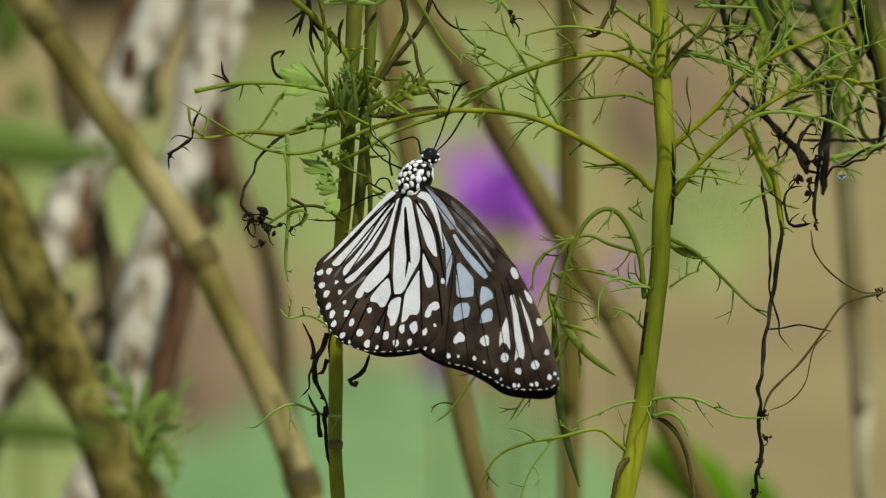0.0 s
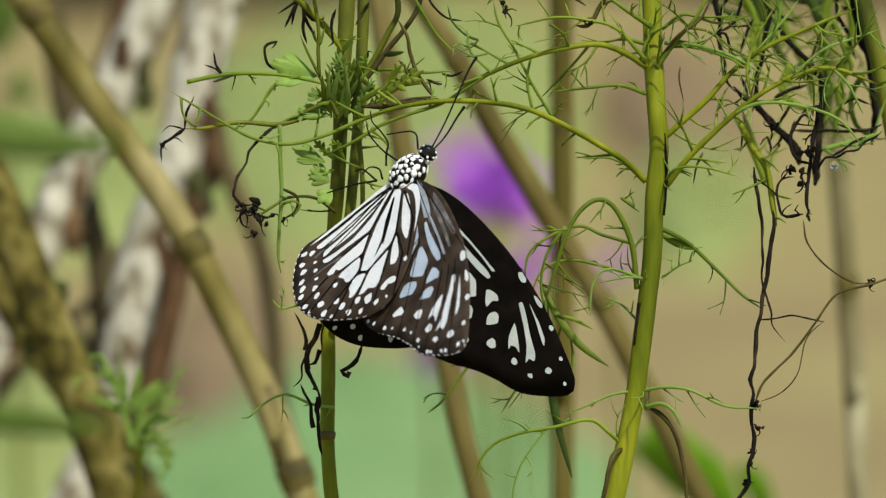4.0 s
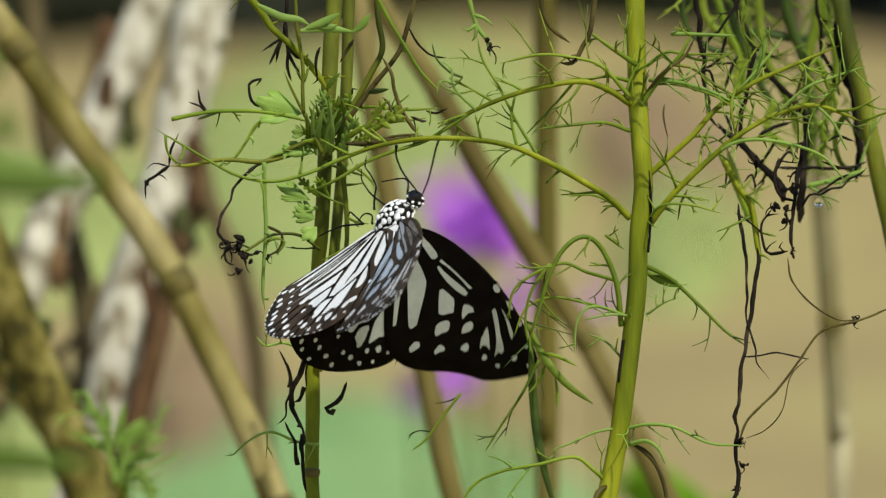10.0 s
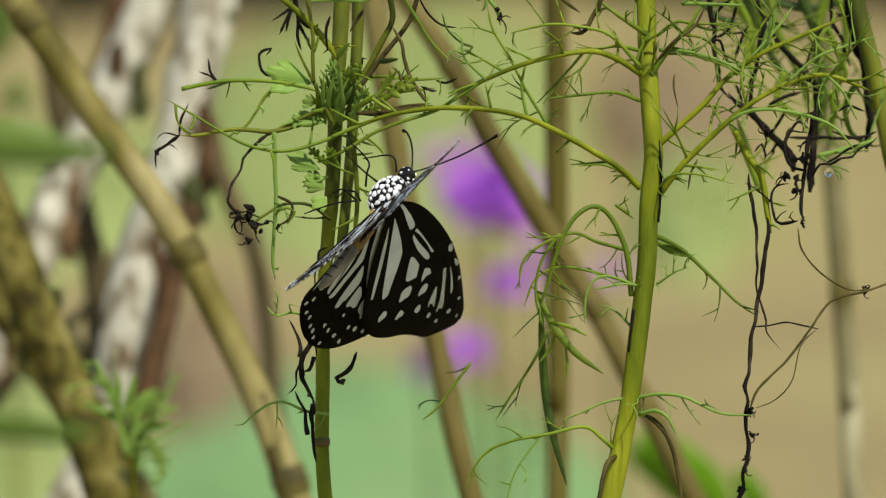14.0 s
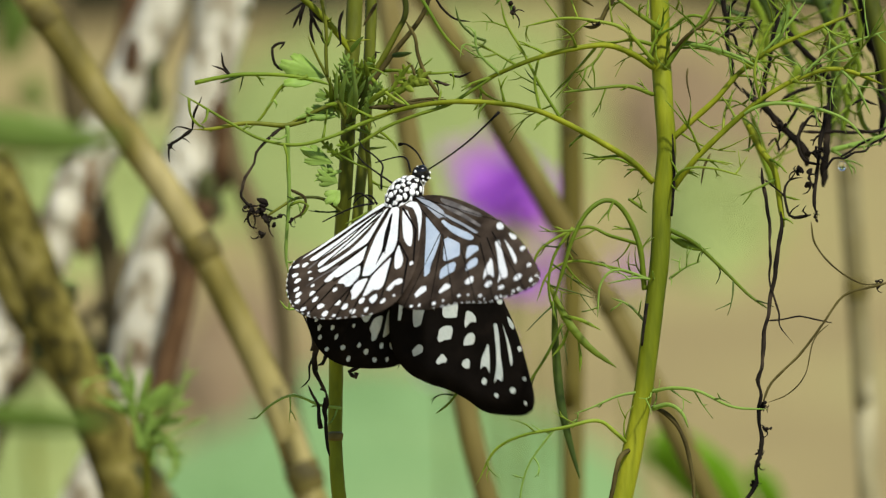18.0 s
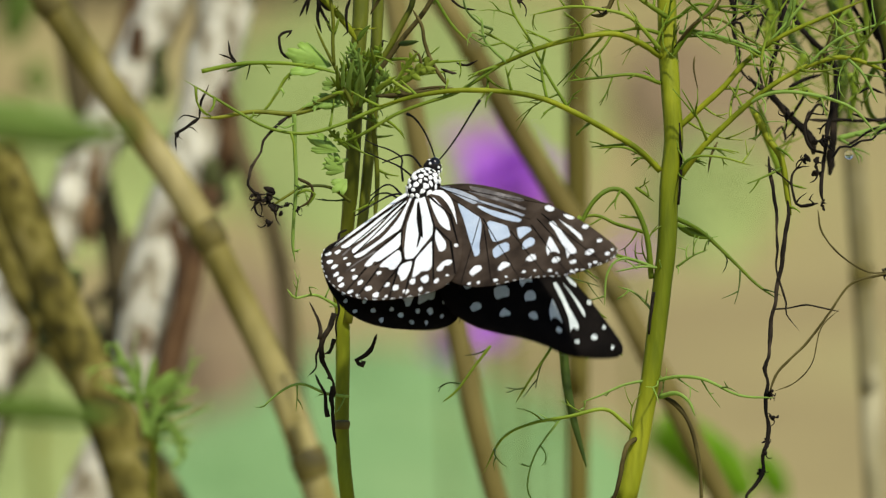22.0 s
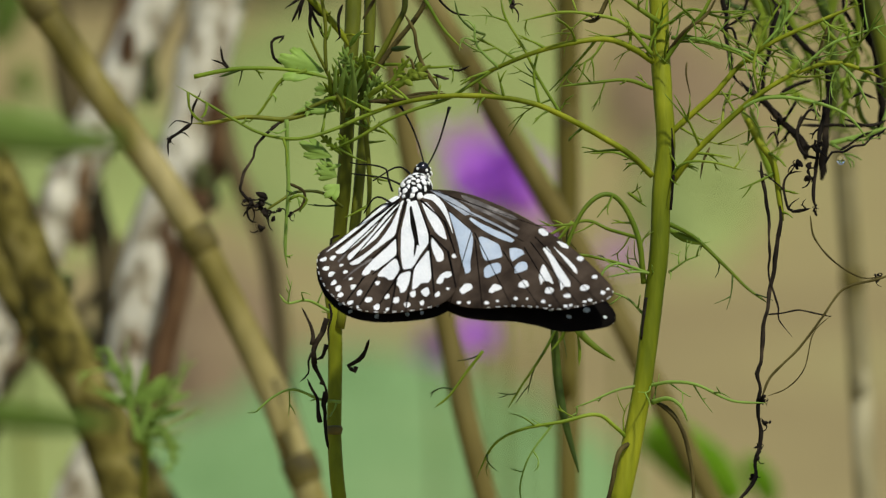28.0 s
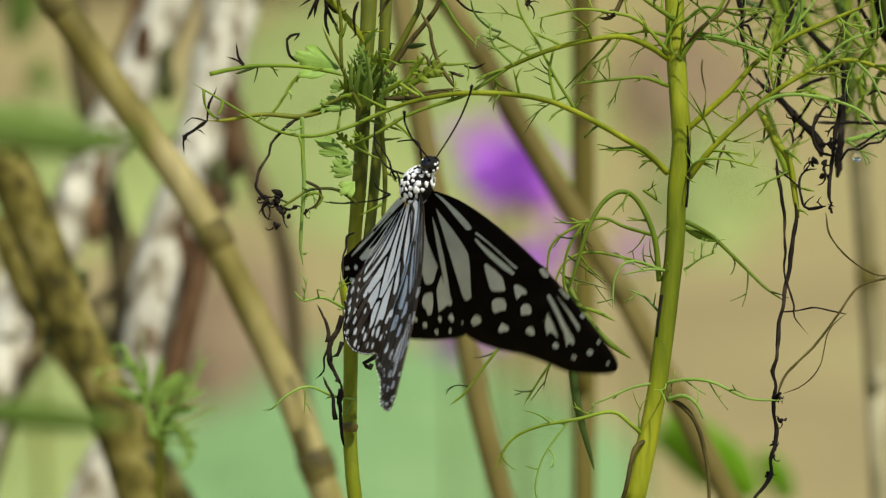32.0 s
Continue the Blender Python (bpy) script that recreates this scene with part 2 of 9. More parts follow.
def tube(bm, pts, r0, r1, sides=8, step=None, wobble=0.0, bulges=(), seed=0.0, smooth=True):
    """A tapering tube along the points; wobble: uneven thickness; bulges: (place 0..1, extra share, width)."""
    C = curve(pts, step or max(4 * max(r0, r1), 0.002)) if smooth else [Vector(p) for p in pts]
    n = len(C)
    rings = []
    side = None
    for i, p in enumerate(C):
        tan = (C[min(i + 1, n - 1)] - C[max(i - 1, 0)]).normalized()
        if side is None:
            side = tan.orthogonal().normalized()
        side = (side - tan * side.dot(tan)).normalized()
        other = tan.cross(side)
        t = i / max(1, n - 1)
        r = r0 + (r1 - r0) * t
        for c, e, w in bulges:
            r *= 1 + e * math.exp(-((t - c) / w) ** 2)
        ring = []
        for k in range(sides):
            a = 2 * math.pi * k / sides
            rr = r
            if wobble:
                rr *= 1 + wobble * noise.noise(Vector((math.cos(a) * 1.2 + seed, math.sin(a) * 1.2, i * 0.45 + seed * 3)))
            ring.append(bm.verts.new(p + (side * math.cos(a) + other * math.sin(a)) * rr))
        rings.append(ring)
    for a, b in zip(rings, rings[1:]):
        for k in range(sides):
            bm.faces.new((a[k], a[(k + 1) % sides], b[(k + 1) % sides], b[k]))
    bm.faces.new(rings[0][::-1])
    bm.faces.new(rings[-1])
    return C


def ball(bm, centre, radii, turn=None, u=12, v=8, rough=0.0):
    m = Matrix.Translation(centre) @ (turn or Matrix.Identity(4)) @ Matrix.Diagonal((*radii, 1))
    made = bmesh.ops.create_uvsphere(bm, u_segments=u, v_segments=v, radius=1)["verts"]
    for w in made:
        k = 1 + rough * noise.noise(w.co * 2.3 + Vector(centre) * 300)
        w.co = m @ (w.co * k)


def thing(name, at, label, category, group="", kind=""):
    ob = new(name)
    ob.location = at
    bpy.context.view_layer.update()
    return tagged(ob, label, category, group, kind)


def shift(pts, at):
    a = Vector(at)
    return [Vector(p) - a for p in pts]


def rnd(a, b):
    return random.uniform(a, b)


# ---------------------------------------------------------------- ground and distance
bm = bmesh.new()
N = 60
for i in range(N + 1):
    for j in range(N + 1):
        u, v = (i / N * 2 - 1), (j / N * 2 - 1)
        x, y = math.copysign(abs(u) ** 3, u) * 400, 6 + math.copysign(abs(v) ** 3, v) * 400
        z = 0.012 * noise.noise(Vector((x * 2.0, y * 2.0, 0))) if math.hypot(x, y) < 30 else 0
        bm.verts.new((x, y, z - 0.012))
bm.verts.ensure_lookup_table()
for i in range(N):
    for j in range(N):
        a = i * (N + 1) + j
        bm.faces.new([bm.verts[k] for k in (a, a + N + 1, a + N + 2, a + 1)])
tagged(part("ground", bm, SOIL), "pale brown bare garden soil", "ground", kind="structure")


def patch(centre, rx, ry, mat, label, seed, z=0.006, name="grass_patch", tufts=16, category="grass", group="turf on the soil"):
    """A low mat of turf with a ragged edge lying on the soil."""
    bm = bmesh.new()
    rings = []
    for k in range(1, 7):
        ring = []
        for i in range(36):
            a = 2 * math.pi * i / 36
            w = 1 + 0.25 * noise.noise(Vector((math.cos(a) * 1.5 + seed, math.sin(a) * 1.5, seed))) + 0.08 * noise.noise(Vector((math.cos(a) * 6, math.sin(a) * 6 + seed, 1)))
            r = k / 6 * w
            h = z + 0.018 * (1 - (k / 6) ** 4) + 0.006 * noise.noise(Vector((k * 1.7, i * 0.9, seed)))
            if k == 6:
                h = -0.02
            ring.append(bm.verts.new((rx * r * math.cos(a), ry * r * math.sin(a), h)))
        rings.append(ring)
    mid = bm.verts.new((0, 0, z + 0.018))
    for i in range(36):
        bm.faces.new((mid, rings[0][i], rings[0][(i + 1) % 36]))
        for a, b in zip(rings, rings[1:]):
            bm.faces.new((a[i], b[i], b[(i + 1) % 36], a[(i + 1) % 36]))
    ob = part(name, bm, mat)
    ob.location = (*centre, 0)
    rs = random.Random(int(seed * 10))
    for k in range(tufts):
        a, q = rs.uniform(0, 6.28), math.sqrt(rs.random()) * 0.8
        c = Vector((math.cos(a) * q * rx, math.sin(a) * q * ry, z + 0.012))
        bm = bmesh.new()
        for j in range(9):
            if mat is EARTH:
                if j < 3:
                    ball(bm, c + Vector((rs.uniform(-0.01, 0.01), rs.uniform(-0.01, 0.01), rs.uniform(-0.003, 0.002))), [rs.uniform(0.002, 0.006) for _ in range(3)], None, 8, 6, 0.5)
                continue
            e = c + Vector((rs.uniform(-0.02, 0.02), rs.uniform(-0.02, 0.02), rs.uniform(0.01, 0.03)))
            tube(bm, [c, c.lerp(e, 0.6) + Vector((0, 0, 0.004)), e], 0.0006, 0.0003, 4, 0.02)
        part("clod" if mat is EARTH else "tuft", bm, mat, ob)
    return tagged(ob, label, category, group)


patch((-0.048, 4.183), 0.20, 0.62, GRASS, "fresh green low turf on bare soil", 1.3)
patch((-0.105, 6.36), 0.13, 0.88, GRASS_PALE, "pale green low turf on bare soil", 3.1)
patch((0.040, 6.42), 0.115, 0.90, GRASS_PALE, "pale green low turf on bare soil", 7.7, 0.008)
patch((0.226, 5.723), 0.06, 0.35, GRASS_PALE, "yellowish green thin turf on soil", 5.2)
patch((-0.284, 4.324), 0.10, 0.5, GRASS_PALE, "yellowish green thin turf on soil", 9.4)
patch((-0.322, 5.835), 0.14, 0.5, GRASS_PALE, "pale green low turf on bare soil", 11.9)
patch((0.225, 6.40), 0.080, 0.50, EARTH, "reddish brown patch of bare earth", 2.2, 0.004, "earth_patch", 14, "earth", "bare earth")
patch((-0.160, 4.85), 0.055, 0.42, EARTH, "reddish brown patch of bare earth", 6.3, 0.004, "earth_patch", 14, "earth", "bare earth")

# hedge at the far side of the garden; its near-black colour holds the shade
bm = bmesh.new()
for i in range(90):
    x = -6 + 12 * i / 89 + rnd(-0.1, 0.1)
    for k in range(4):
        h = rnd(0.06, 0.2) + k * 0.28
        ball(bm, (x, rnd(-0.15, 0.25), h), (rnd(0.12, 0.24), rnd(0.12, 0.22), rnd(0.12, 0.22)), None, 8, 6, 0.7)
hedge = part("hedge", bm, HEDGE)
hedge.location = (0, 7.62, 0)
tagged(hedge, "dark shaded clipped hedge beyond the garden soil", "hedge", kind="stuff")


# ---------------------------------------------------------------- woody stems and canes behind the flowers
def stick(name, pts, r0, r1, mat, label, category, group="", nodes=(), wobble=0.12, moss=0, node_mat=None, lichen=0, sides=12):
    """An upright cane or trunk that runs on down into the ground; nodes: places of the joints along the shown length."""
    P = [Vector(p) for p in pts]
    d = (P[-1] - P[-2]).normalized()
    if d.z > -0.5:
        d = Vector((d.x, d.y, -0.6)).normalized()
    foot = P[-1] + d * ((P[-1].z + 0.02) / -d.z)
    P.append(P[-1].lerp(foot, 0.5))
    P.append(foot)
    root = thing(name, foot, label, category, group)
    bm = bmesh.new()
    Q = shift(P, foot)
    C = tube(bm, Q, r0, r1, sides, max(r0 * 1.6, 0.006), wobble, seed=len(name) + r0 * 999)
    part("shaft", bm, mat, root)
    L = len(pts)
    shown = curve(Q[:L], 0.002)
    for t in nodes:
        i = int(t * (len(shown) - 1))
        p, q = shown[max(i - 1, 0)], shown[min(i + 1, len(shown) - 1)]
        tan = (q - p).normalized()
        r = (r0 + (r1 - r0) * t)
        bm = bmesh.new()
        tube(bm, [shown[i] - tan * r * 0.8, shown[i] - tan * r * 0.3, shown[i], shown[i] + tan * r * 0.4, shown[i] + tan * r * 0.9], r * 1.02, r * 1.02, sides, r * 0.2, 0.1, ((0.5, 0.07, 0.25),))
        part("node", bm, node_mat or NODE, root, "dark raised ring of a joint")
    for k in range(moss):
        i = int(rnd(0.05, 0.95) * (len(shown) - 1))
        bm = bmesh.new()
        a = rnd(0, 6.28)
        for j in range(7):
            ball(bm, shown[i] + Vector((math.cos(a), math.sin(a) * 0.5, 0)) * r0 * 0.95 + Vector((rnd(-1, 1), rnd(-1, 1), rnd(-2, 2))) * r0 * 0.22, [r0 * rnd(0.12, 0.3) for _ in range(3)], None, 7, 5, 0.6)
        part("moss_tuft", bm, MOSS, root, "dark green moss tuft")
    for k in range(lichen):
        i = int(rnd(0.05, 0.95) * (len(shown) - 1))
        bm = bmesh.new()
        a = rnd(-2.6, -0.4)
        ball(bm, shown[i] + Vector((math.cos(a), math.sin(a), 0)) * r0 * 0.72, (r0 * rnd(0.3, 0.5), r0 * 0.4, r0 * rnd(0.5, 1.2)), None, 10, 7, 0.5)
        part("lichen_crust", bm, LICHEN, root, "whitish lichen crust")
    return root


stick("cane", [(-0.1046, 0.2467, 0.7988), (-0.0871, 0.2460, 0.7755), (-0.0820, 0.2450, 0.7686), (-0.0779, 0.2442, 0.7629), (-0.0741, 0.2434, 0.7572), (-0.0702, 0.2426, 0.7514), (-0.0660, 0.2417, 0.7457), (-0.0576, 0.2401, 0.7342), (-0.0504, 0.2385, 0.7227), (-0.0444, 0.2369, 0.7112), (-0.0388, 0.2353, 0.6997), (-0.0335, 0.2337, 0.6882), (-0.0291, 0.2321, 0.6767), (-0.0256, 0.2306, 0.6664)], 0.0032, 0.0036, CANE, "slanting yellow-tan cane with brownish joints", "cane", nodes=(0.25, 0.639, 0.956))
stick("mossy_branch", [(-0.0969, 0.2994, 0.7325), (-0.0942, 0.2994, 0.7265), (-0.0894, 0.2979, 0.7146), (-0.0844, 0.2963, 0.7027), (-0.0793, 0.2946, 0.6908), (-0.0740, 0.2929, 0.6789), (-0.0697, 0.2913, 0.6670), (-0.0661, 0.2898, 0.6563)], 0.0050, 0.0056, CANE_DARK, "thick olive-brown branch with mossy patches", "branch", moss=12)
stick("mossy_branch", [(-0.0995, 0.3567, 0.7090), (-0.0940, 0.3557, 0.6941), (-0.0869, 0.3540, 0.6818), (-0.0773, 0.3523, 0.6696), (-0.0668, 0.3505, 0.6573), (-0.0605, 0.3490, 0.6462)], 0.0036, 0.0042, CANE_DARK, "olive mossy branch behind a thicker one", "branch", moss=4)
stick("lichen_trunk", [(-0.0511, 0.4560, 0.7794), (-0.0622, 0.4549, 0.7534), (-0.0652, 0.4539, 0.7457), (-0.0683, 0.4529, 0.7393), (-0.0711, 0.4520, 0.7328), (-0.0740, 0.4511, 0.7264), (-0.0808, 0.4493, 0.7135), (-0.0841, 0.4484, 0.7071), (-0.0896, 0.4466, 0.6942), (-0.0960, 0.4448, 0.6813), (-0.1031, 0.4430, 0.6684), (-0.1070, 0.4413, 0.6555)], 0.0054, 0.0056, LICHEN, "leaning trunk crusted with white lichen", "trunk", wobble=0.2, lichen=4, moss=3)
stick("lichen_trunk", [(-0.0432, 0.4261, 0.7822), (-0.0488, 0.4250, 0.7566), (-0.0501, 0.4240, 0.7490), (-0.0516, 0.4231, 0.7427), (-0.0537, 0.4222, 0.7363), (-0.0557, 0.4204, 0.7236), (-0.0588, 0.4186, 0.7110), (-0.0639, 0.4168, 0.6983), (-0.0672, 0.4151, 0.6856), (-0.0685, 0.4133, 0.6729), (-0.0695, 0.4119, 0.6628), (-0.0740, 0.4104, 0.6526), (-0.0798, 0.4089, 0.6412), (-0.0823, 0.4079, 0.6349)], 0.0060, 0.0064, LICHEN, "leaning trunk crusted with white lichen over red-brown bark", "trunk", wobble=0.2, lichen=7, moss=4)
# added strip: shaded right side of the lichen trunk above, as dark bark
stick("bark_trunk", [(-0.0533, 0.3982, 0.7098), (-0.0556, 0.3970, 0.7010), (-0.0582, 0.3952, 0.6884), (-0.0613, 0.3935, 0.6759), (-0.0645, 0.3917, 0.6633), (-0.0673, 0.3900, 0.6508), (-0.0688, 0.3884, 0.6395)], 0.0026, 0.0042, BARK, "dark red-brown strip for the shaded right side of the lichen trunk", "trunk", wobble=0.25, moss=4)
stick("bark_trunk", [(-0.0743, 0.5542, 0.7413), (-0.0784, 0.5519, 0.7250), (-0.0866, 0.5494, 0.7074), (-0.0907, 0.5468, 0.6885), (-0.0976, 0.5439, 0.6682), (-0.1044, 0.5409, 0.6465)], 0.0022, 0.0028, BARK, "thin red-brown trunk with dark bark", "trunk", wobble=0.2, moss=3)


def bark_patch(trunk, at, r, tall, mat, name, label):
    """A rough patch of bare bark or moss, proud of a trunk's side."""
    bm = bmesh.new()
    c = Vector(at) - trunk.location
    for k in range(5):
        ball(bm, c + Vector((rnd(-0.5, 0.5) * r, rnd(-0.3, 0.1) * r, rnd(-0.5, 0.5) * tall)), (r * rnd(0.4, 0.8), r * 0.35, tall * rnd(0.25, 0.5)), None, 10, 8, 0.7)
    part(name, bm, mat, trunk, label)


TRUNKS = [o for o in bpy.data.objects if o.name.startswith("lichen_trunk")]
for n, at, r, tall, mat in (
    (0, (-0.0670, 0.4485, 0.7293), 0.0034, 0.008, MOSS), (0, (-0.0716, 0.4474, 0.7357), 0.0022, 0.006, BARK), (0, (-0.0823, 0.4437, 0.7022), 0.0026, 0.012, BARK), (0, (-0.0751, 0.4457, 0.7235), 0.0020, 0.006, BARK),
    (1, (-0.0506, 0.4160, 0.7207), 0.0026, 0.014, BARK), (1, (-0.0526, 0.4141, 0.7077), 0.0030, 0.007, MOSS), (1, (-0.0580, 0.4151, 0.7147), 0.0018, 0.005, BARK), (1, (-0.0618, 0.4117, 0.6903), 0.0024, 0.016, BARK), (1, (-0.0682, 0.4084, 0.6669), 0.0026, 0.012, BARK),
):
    bark_patch(TRUNKS[n], at, r, tall, mat, "moss_patch" if mat is MOSS else "bare_bark", "dark green moss patch" if mat is MOSS else "red-brown patch of bare bark")
# dark twigs; the upright ones are thickened to fill shadowed gaps between trunks
stick("dark_twig", [(-0.0936, 0.5048, 0.7749), (-0.0909, 0.5047, 0.7482), (-0.0895, 0.5026, 0.7336), (-0.0879, 0.5013, 0.7244), (-0.0863, 0.5000, 0.7152), (-0.0829, 0.4980, 0.7006), (-0.0787, 0.4951, 0.6808), (-0.0774, 0.4924, 0.6610), (-0.0765, 0.4914, 0.6477)], 0.0030, 0.0032, TWIG, "upright dark brown twig, thickened for the shaded gap", "twig", nodes=(0.3, 0.7), node_mat=TWIG)
stick("dark_twig", [(-0.0519, 0.5002, 0.7165), (-0.0491, 0.4985, 0.7046), (-0.0415, 0.4961, 0.6874), (-0.0386, 0.4943, 0.6742), (-0.0372, 0.4924, 0.6610), (-0.0364, 0.4905, 0.6478), (-0.0303, 0.4885, 0.6238)], 0.0025, 0.0028, TWIG, "upright dark brown twig, thickened for the shaded gap", "twig", nodes=(0.3, 0.7), node_mat=TWIG)
stick("dark_twig", [(-0.1019, 0.4963, 0.6885), (-0.0952, 0.4946, 0.6766), (-0.0845, 0.4929, 0.6647), (-0.0799, 0.4914, 0.6541), (-0.0739, 0.4885, 0.6330)], 0.0026, 0.0028, TWIG, "slanting thick dark brown twig", "twig", nodes=(0.3, 0.7), node_mat=TWIG)
stick("dark_twig", [(-0.0746, 0.5157, 0.6831), (-0.0813, 0.5138, 0.6698), (-0.0908, 0.5125, 0.6604), (-0.1002, 0.5112, 0.6511)], 0.0012, 0.0014, TWIG, "slanting thin dark brown twig", "twig", nodes=(0.3, 0.7), node_mat=TWIG)
stick("cane", [(-0.0221, 0.2735, 0.7963), (-0.0065, 0.2730, 0.7727), (-0.0015, 0.2723, 0.7657), (0.0059, 0.2712, 0.7539), (0.0124, 0.2701, 0.7422), (0.0197, 0.2690, 0.7304), (0.0267, 0.2679, 0.7187), (0.0340, 0.2669, 0.7069), (0.0403, 0.2658, 0.6951), (0.0465, 0.2647, 0.6834), (0.0555, 0.2630, 0.6657), (0.0585, 0.2625, 0.6598)], 0.0024, 0.0025, CANE_BROWN, "slanting tan cane with faint joints", "cane", nodes=(0.3, 0.68))
stick("cane", [(0.0274, 0.3332, 0.7908), (0.0275, 0.3326, 0.7664), (0.0277, 0.3308, 0.7470), (0.0278, 0.3285, 0.7227), (0.0280, 0.3262, 0.6984), (0.0280, 0.3240, 0.6740), (0.0280, 0.3217, 0.6497)], 0.0025, 0.0025, CANE_GREEN, "upright olive-tan smooth cane", "cane", nodes=(0.4,))
stick("cane", [(-0.0155, 0.2555, 0.7979), (-0.0120, 0.2550, 0.7746), (-0.0101, 0.2539, 0.7618), (-0.0083, 0.2528, 0.7502), (-0.0050, 0.2512, 0.7328), (-0.0001, 0.2490, 0.7095), (0.0048, 0.2469, 0.6862), (0.0090, 0.2453, 0.6686), (0.0107, 0.2448, 0.6628)], 0.0024, 0.0025, CANE_BROWN, "slanting tan cane half hidden by the butterfly", "cane", nodes=(0.37,))
stick("cane", [(0.0831, 0.3722, 0.7872), (0.0874, 0.3722, 0.7422), (0.0897, 0.3702, 0.7173), (0.0916, 0.3678, 0.6924), (0.0933, 0.3654, 0.6675), (0.0946, 0.3631, 0.6426)], 0.0024, 0.0027, GREY_CANE, "upright greyish cane with pale lichen bands", "cane", nodes=(0.3, 0.65), wobble=0.1)


# ---------------------------------------------------------------- blurred flowers and blades
def flower(at, size, mat, label, n=46, seed=1, stalk=True):
    """A round flower head of many narrow petals on a stalk that stands in the soil."""
    rs = random.Random(seed)
    root = thing("flower", (at[0], at[1], 0), label, "flower", "purple garden flowers")
    top = Vector((0, 0, at[2]))
    for k in range(n):
        a, e = rs.uniform(0, 6.28), rs.uniform(-0.5, 1.3)
        d = Vector((math.cos(a) * math.cos(e), math.sin(a) * math.cos(e), math.sin(e)))
        s = d.orthogonal().normalized()
        u = d.cross(s)
        bm = bmesh.new()
        L = size * rs.uniform(0.7, 1.0)
        rows = []
        for i, (t, w) in enumerate(((0.1, 0.05), (0.45, 0.16), (0.8, 0.2), (1.0, 0.08))):
            c = top + d * L * t + u * (0.12 * L * t * t)
            rows.append([bm.verts.new(c - s * w * L), bm.verts.new(c + u * w * L * 0.3), bm.verts.new(c + s * w * L)])
        for a2, b2 in zip(rows, rows[1:]):
            for i in range(2):
                bm.faces.new((a2[i], a2[i + 1], b2[i + 1], b2[i]))
        part("petal", bm, mat, root)
    bm = bmesh.new()
    tube(bm, [top, top * 0.6 + Vector((0.004, 0, 0)), top * 0.3, (0, 0, -0.01)], 0.0012, 0.002, 6, 0.02)
    part("stalk", bm, STEM_OLD, root)
    return root


# the first head is added to give the violet one its pale pinkish glow
flower((0.0140, 1.8500, 0.5300), 0.0195, PETAL_PINK, "pale mauve flower head added as the soft glow above a violet one", 30, 11)
flower((0.0213, 1.6000, 0.5496), 0.0222, PETAL, "violet flower head with many narrow petals", 80, 3)
flower((0.0295, 1.7000, 0.5054), 0.0110, PETAL, "small violet flower head lower on the bush", 46, 4)
flower((0.0155, 1.7800, 0.4684), 0.0115, PETAL, "small violet flower head low on the bush", 46, 8)
flower((0.0001, 1.9000, 0.4446), 0.0130, PETAL_PINK, "pale mauve flower head on a thin stalk", 40, 5)
flower((0.0764, 2.0000, 0.4686), 0.0110, PETAL_PINK, "pale mauve flower head on a thin stalk", 24, 6)
flower((0.0445, 1.9000, 0.4872), 0.0120, PETAL_PINK, "pale mauve flower head on a thin stalk", 34, 7)


def blade(bm, pts, width, face=Vector((0, -1, 0.15)), fold=0.25, step=0.002):
    """A leaf blade along the points: widest in the middle, folded along its midrib, with thickness."""
    C = curve(pts, step)
    n = len(C)
    top, low = [], []
    for i, p in enumerate(C):
        tan = (C[min(i + 1, n - 1)] - C[max(i - 1, 0)]).normalized()
        s = tan.cross(face).normalized()
        f = s.cross(tan).normalized()
        t = i / (n - 1)
        w = width * (0.12 + 0.88 * math.sin(math.pi * min(1, 0.06 + t * 0.94)) ** 0.7)
        th = width * 0.05
        top.append([bm.verts.new(p - s * w + f * fold * w), bm.verts.new(p + f * th), bm.verts.new(p + s * w + f * fold * w)])
        low.append([bm.verts.new(p - s * w + f * (fold * w - th)), bm.verts.new(p - f * th), bm.verts.new(p + s * w + f * (fold * w - th))])
    for a, b, c, d in zip(top, top[1:], low, low[1:]):
        for i in range(2):
            bm.faces.new((a[i], a[i + 1], b[i + 1], b[i]))
            bm.faces.new((c[i + 1], c[i], d[i], d[i + 1]))
        bm.faces.new((a[0], b[0], d[0], c[0]))
        bm.faces.new((a[2], c[2], d[2], b[2]))


def ground_plant(name, foot, label, category, blades, mat, stalk_to=None, r=0.0012, stalk_mat=None):
    """Long blades (paths, half width) on a stalk from the soil."""
    root = thing(name, foot, label, category)
    if stalk_to is not None:
        bm = bmesh.new()
        tube(bm, shift([foot, Vector(foot).lerp(Vector(stalk_to), 0.5) + Vector((0.01, 0.01, 0)), stalk_to], foot), r * 1.6, r, 7, 0.02)
        part("stalk", bm, stalk_mat or STEM_OLD, root)
    for pts, w in blades:
        bm = bmesh.new()
        blade(bm, shift(pts, foot), w, step=0.004)
        part("blade", bm, mat, root)
    return root


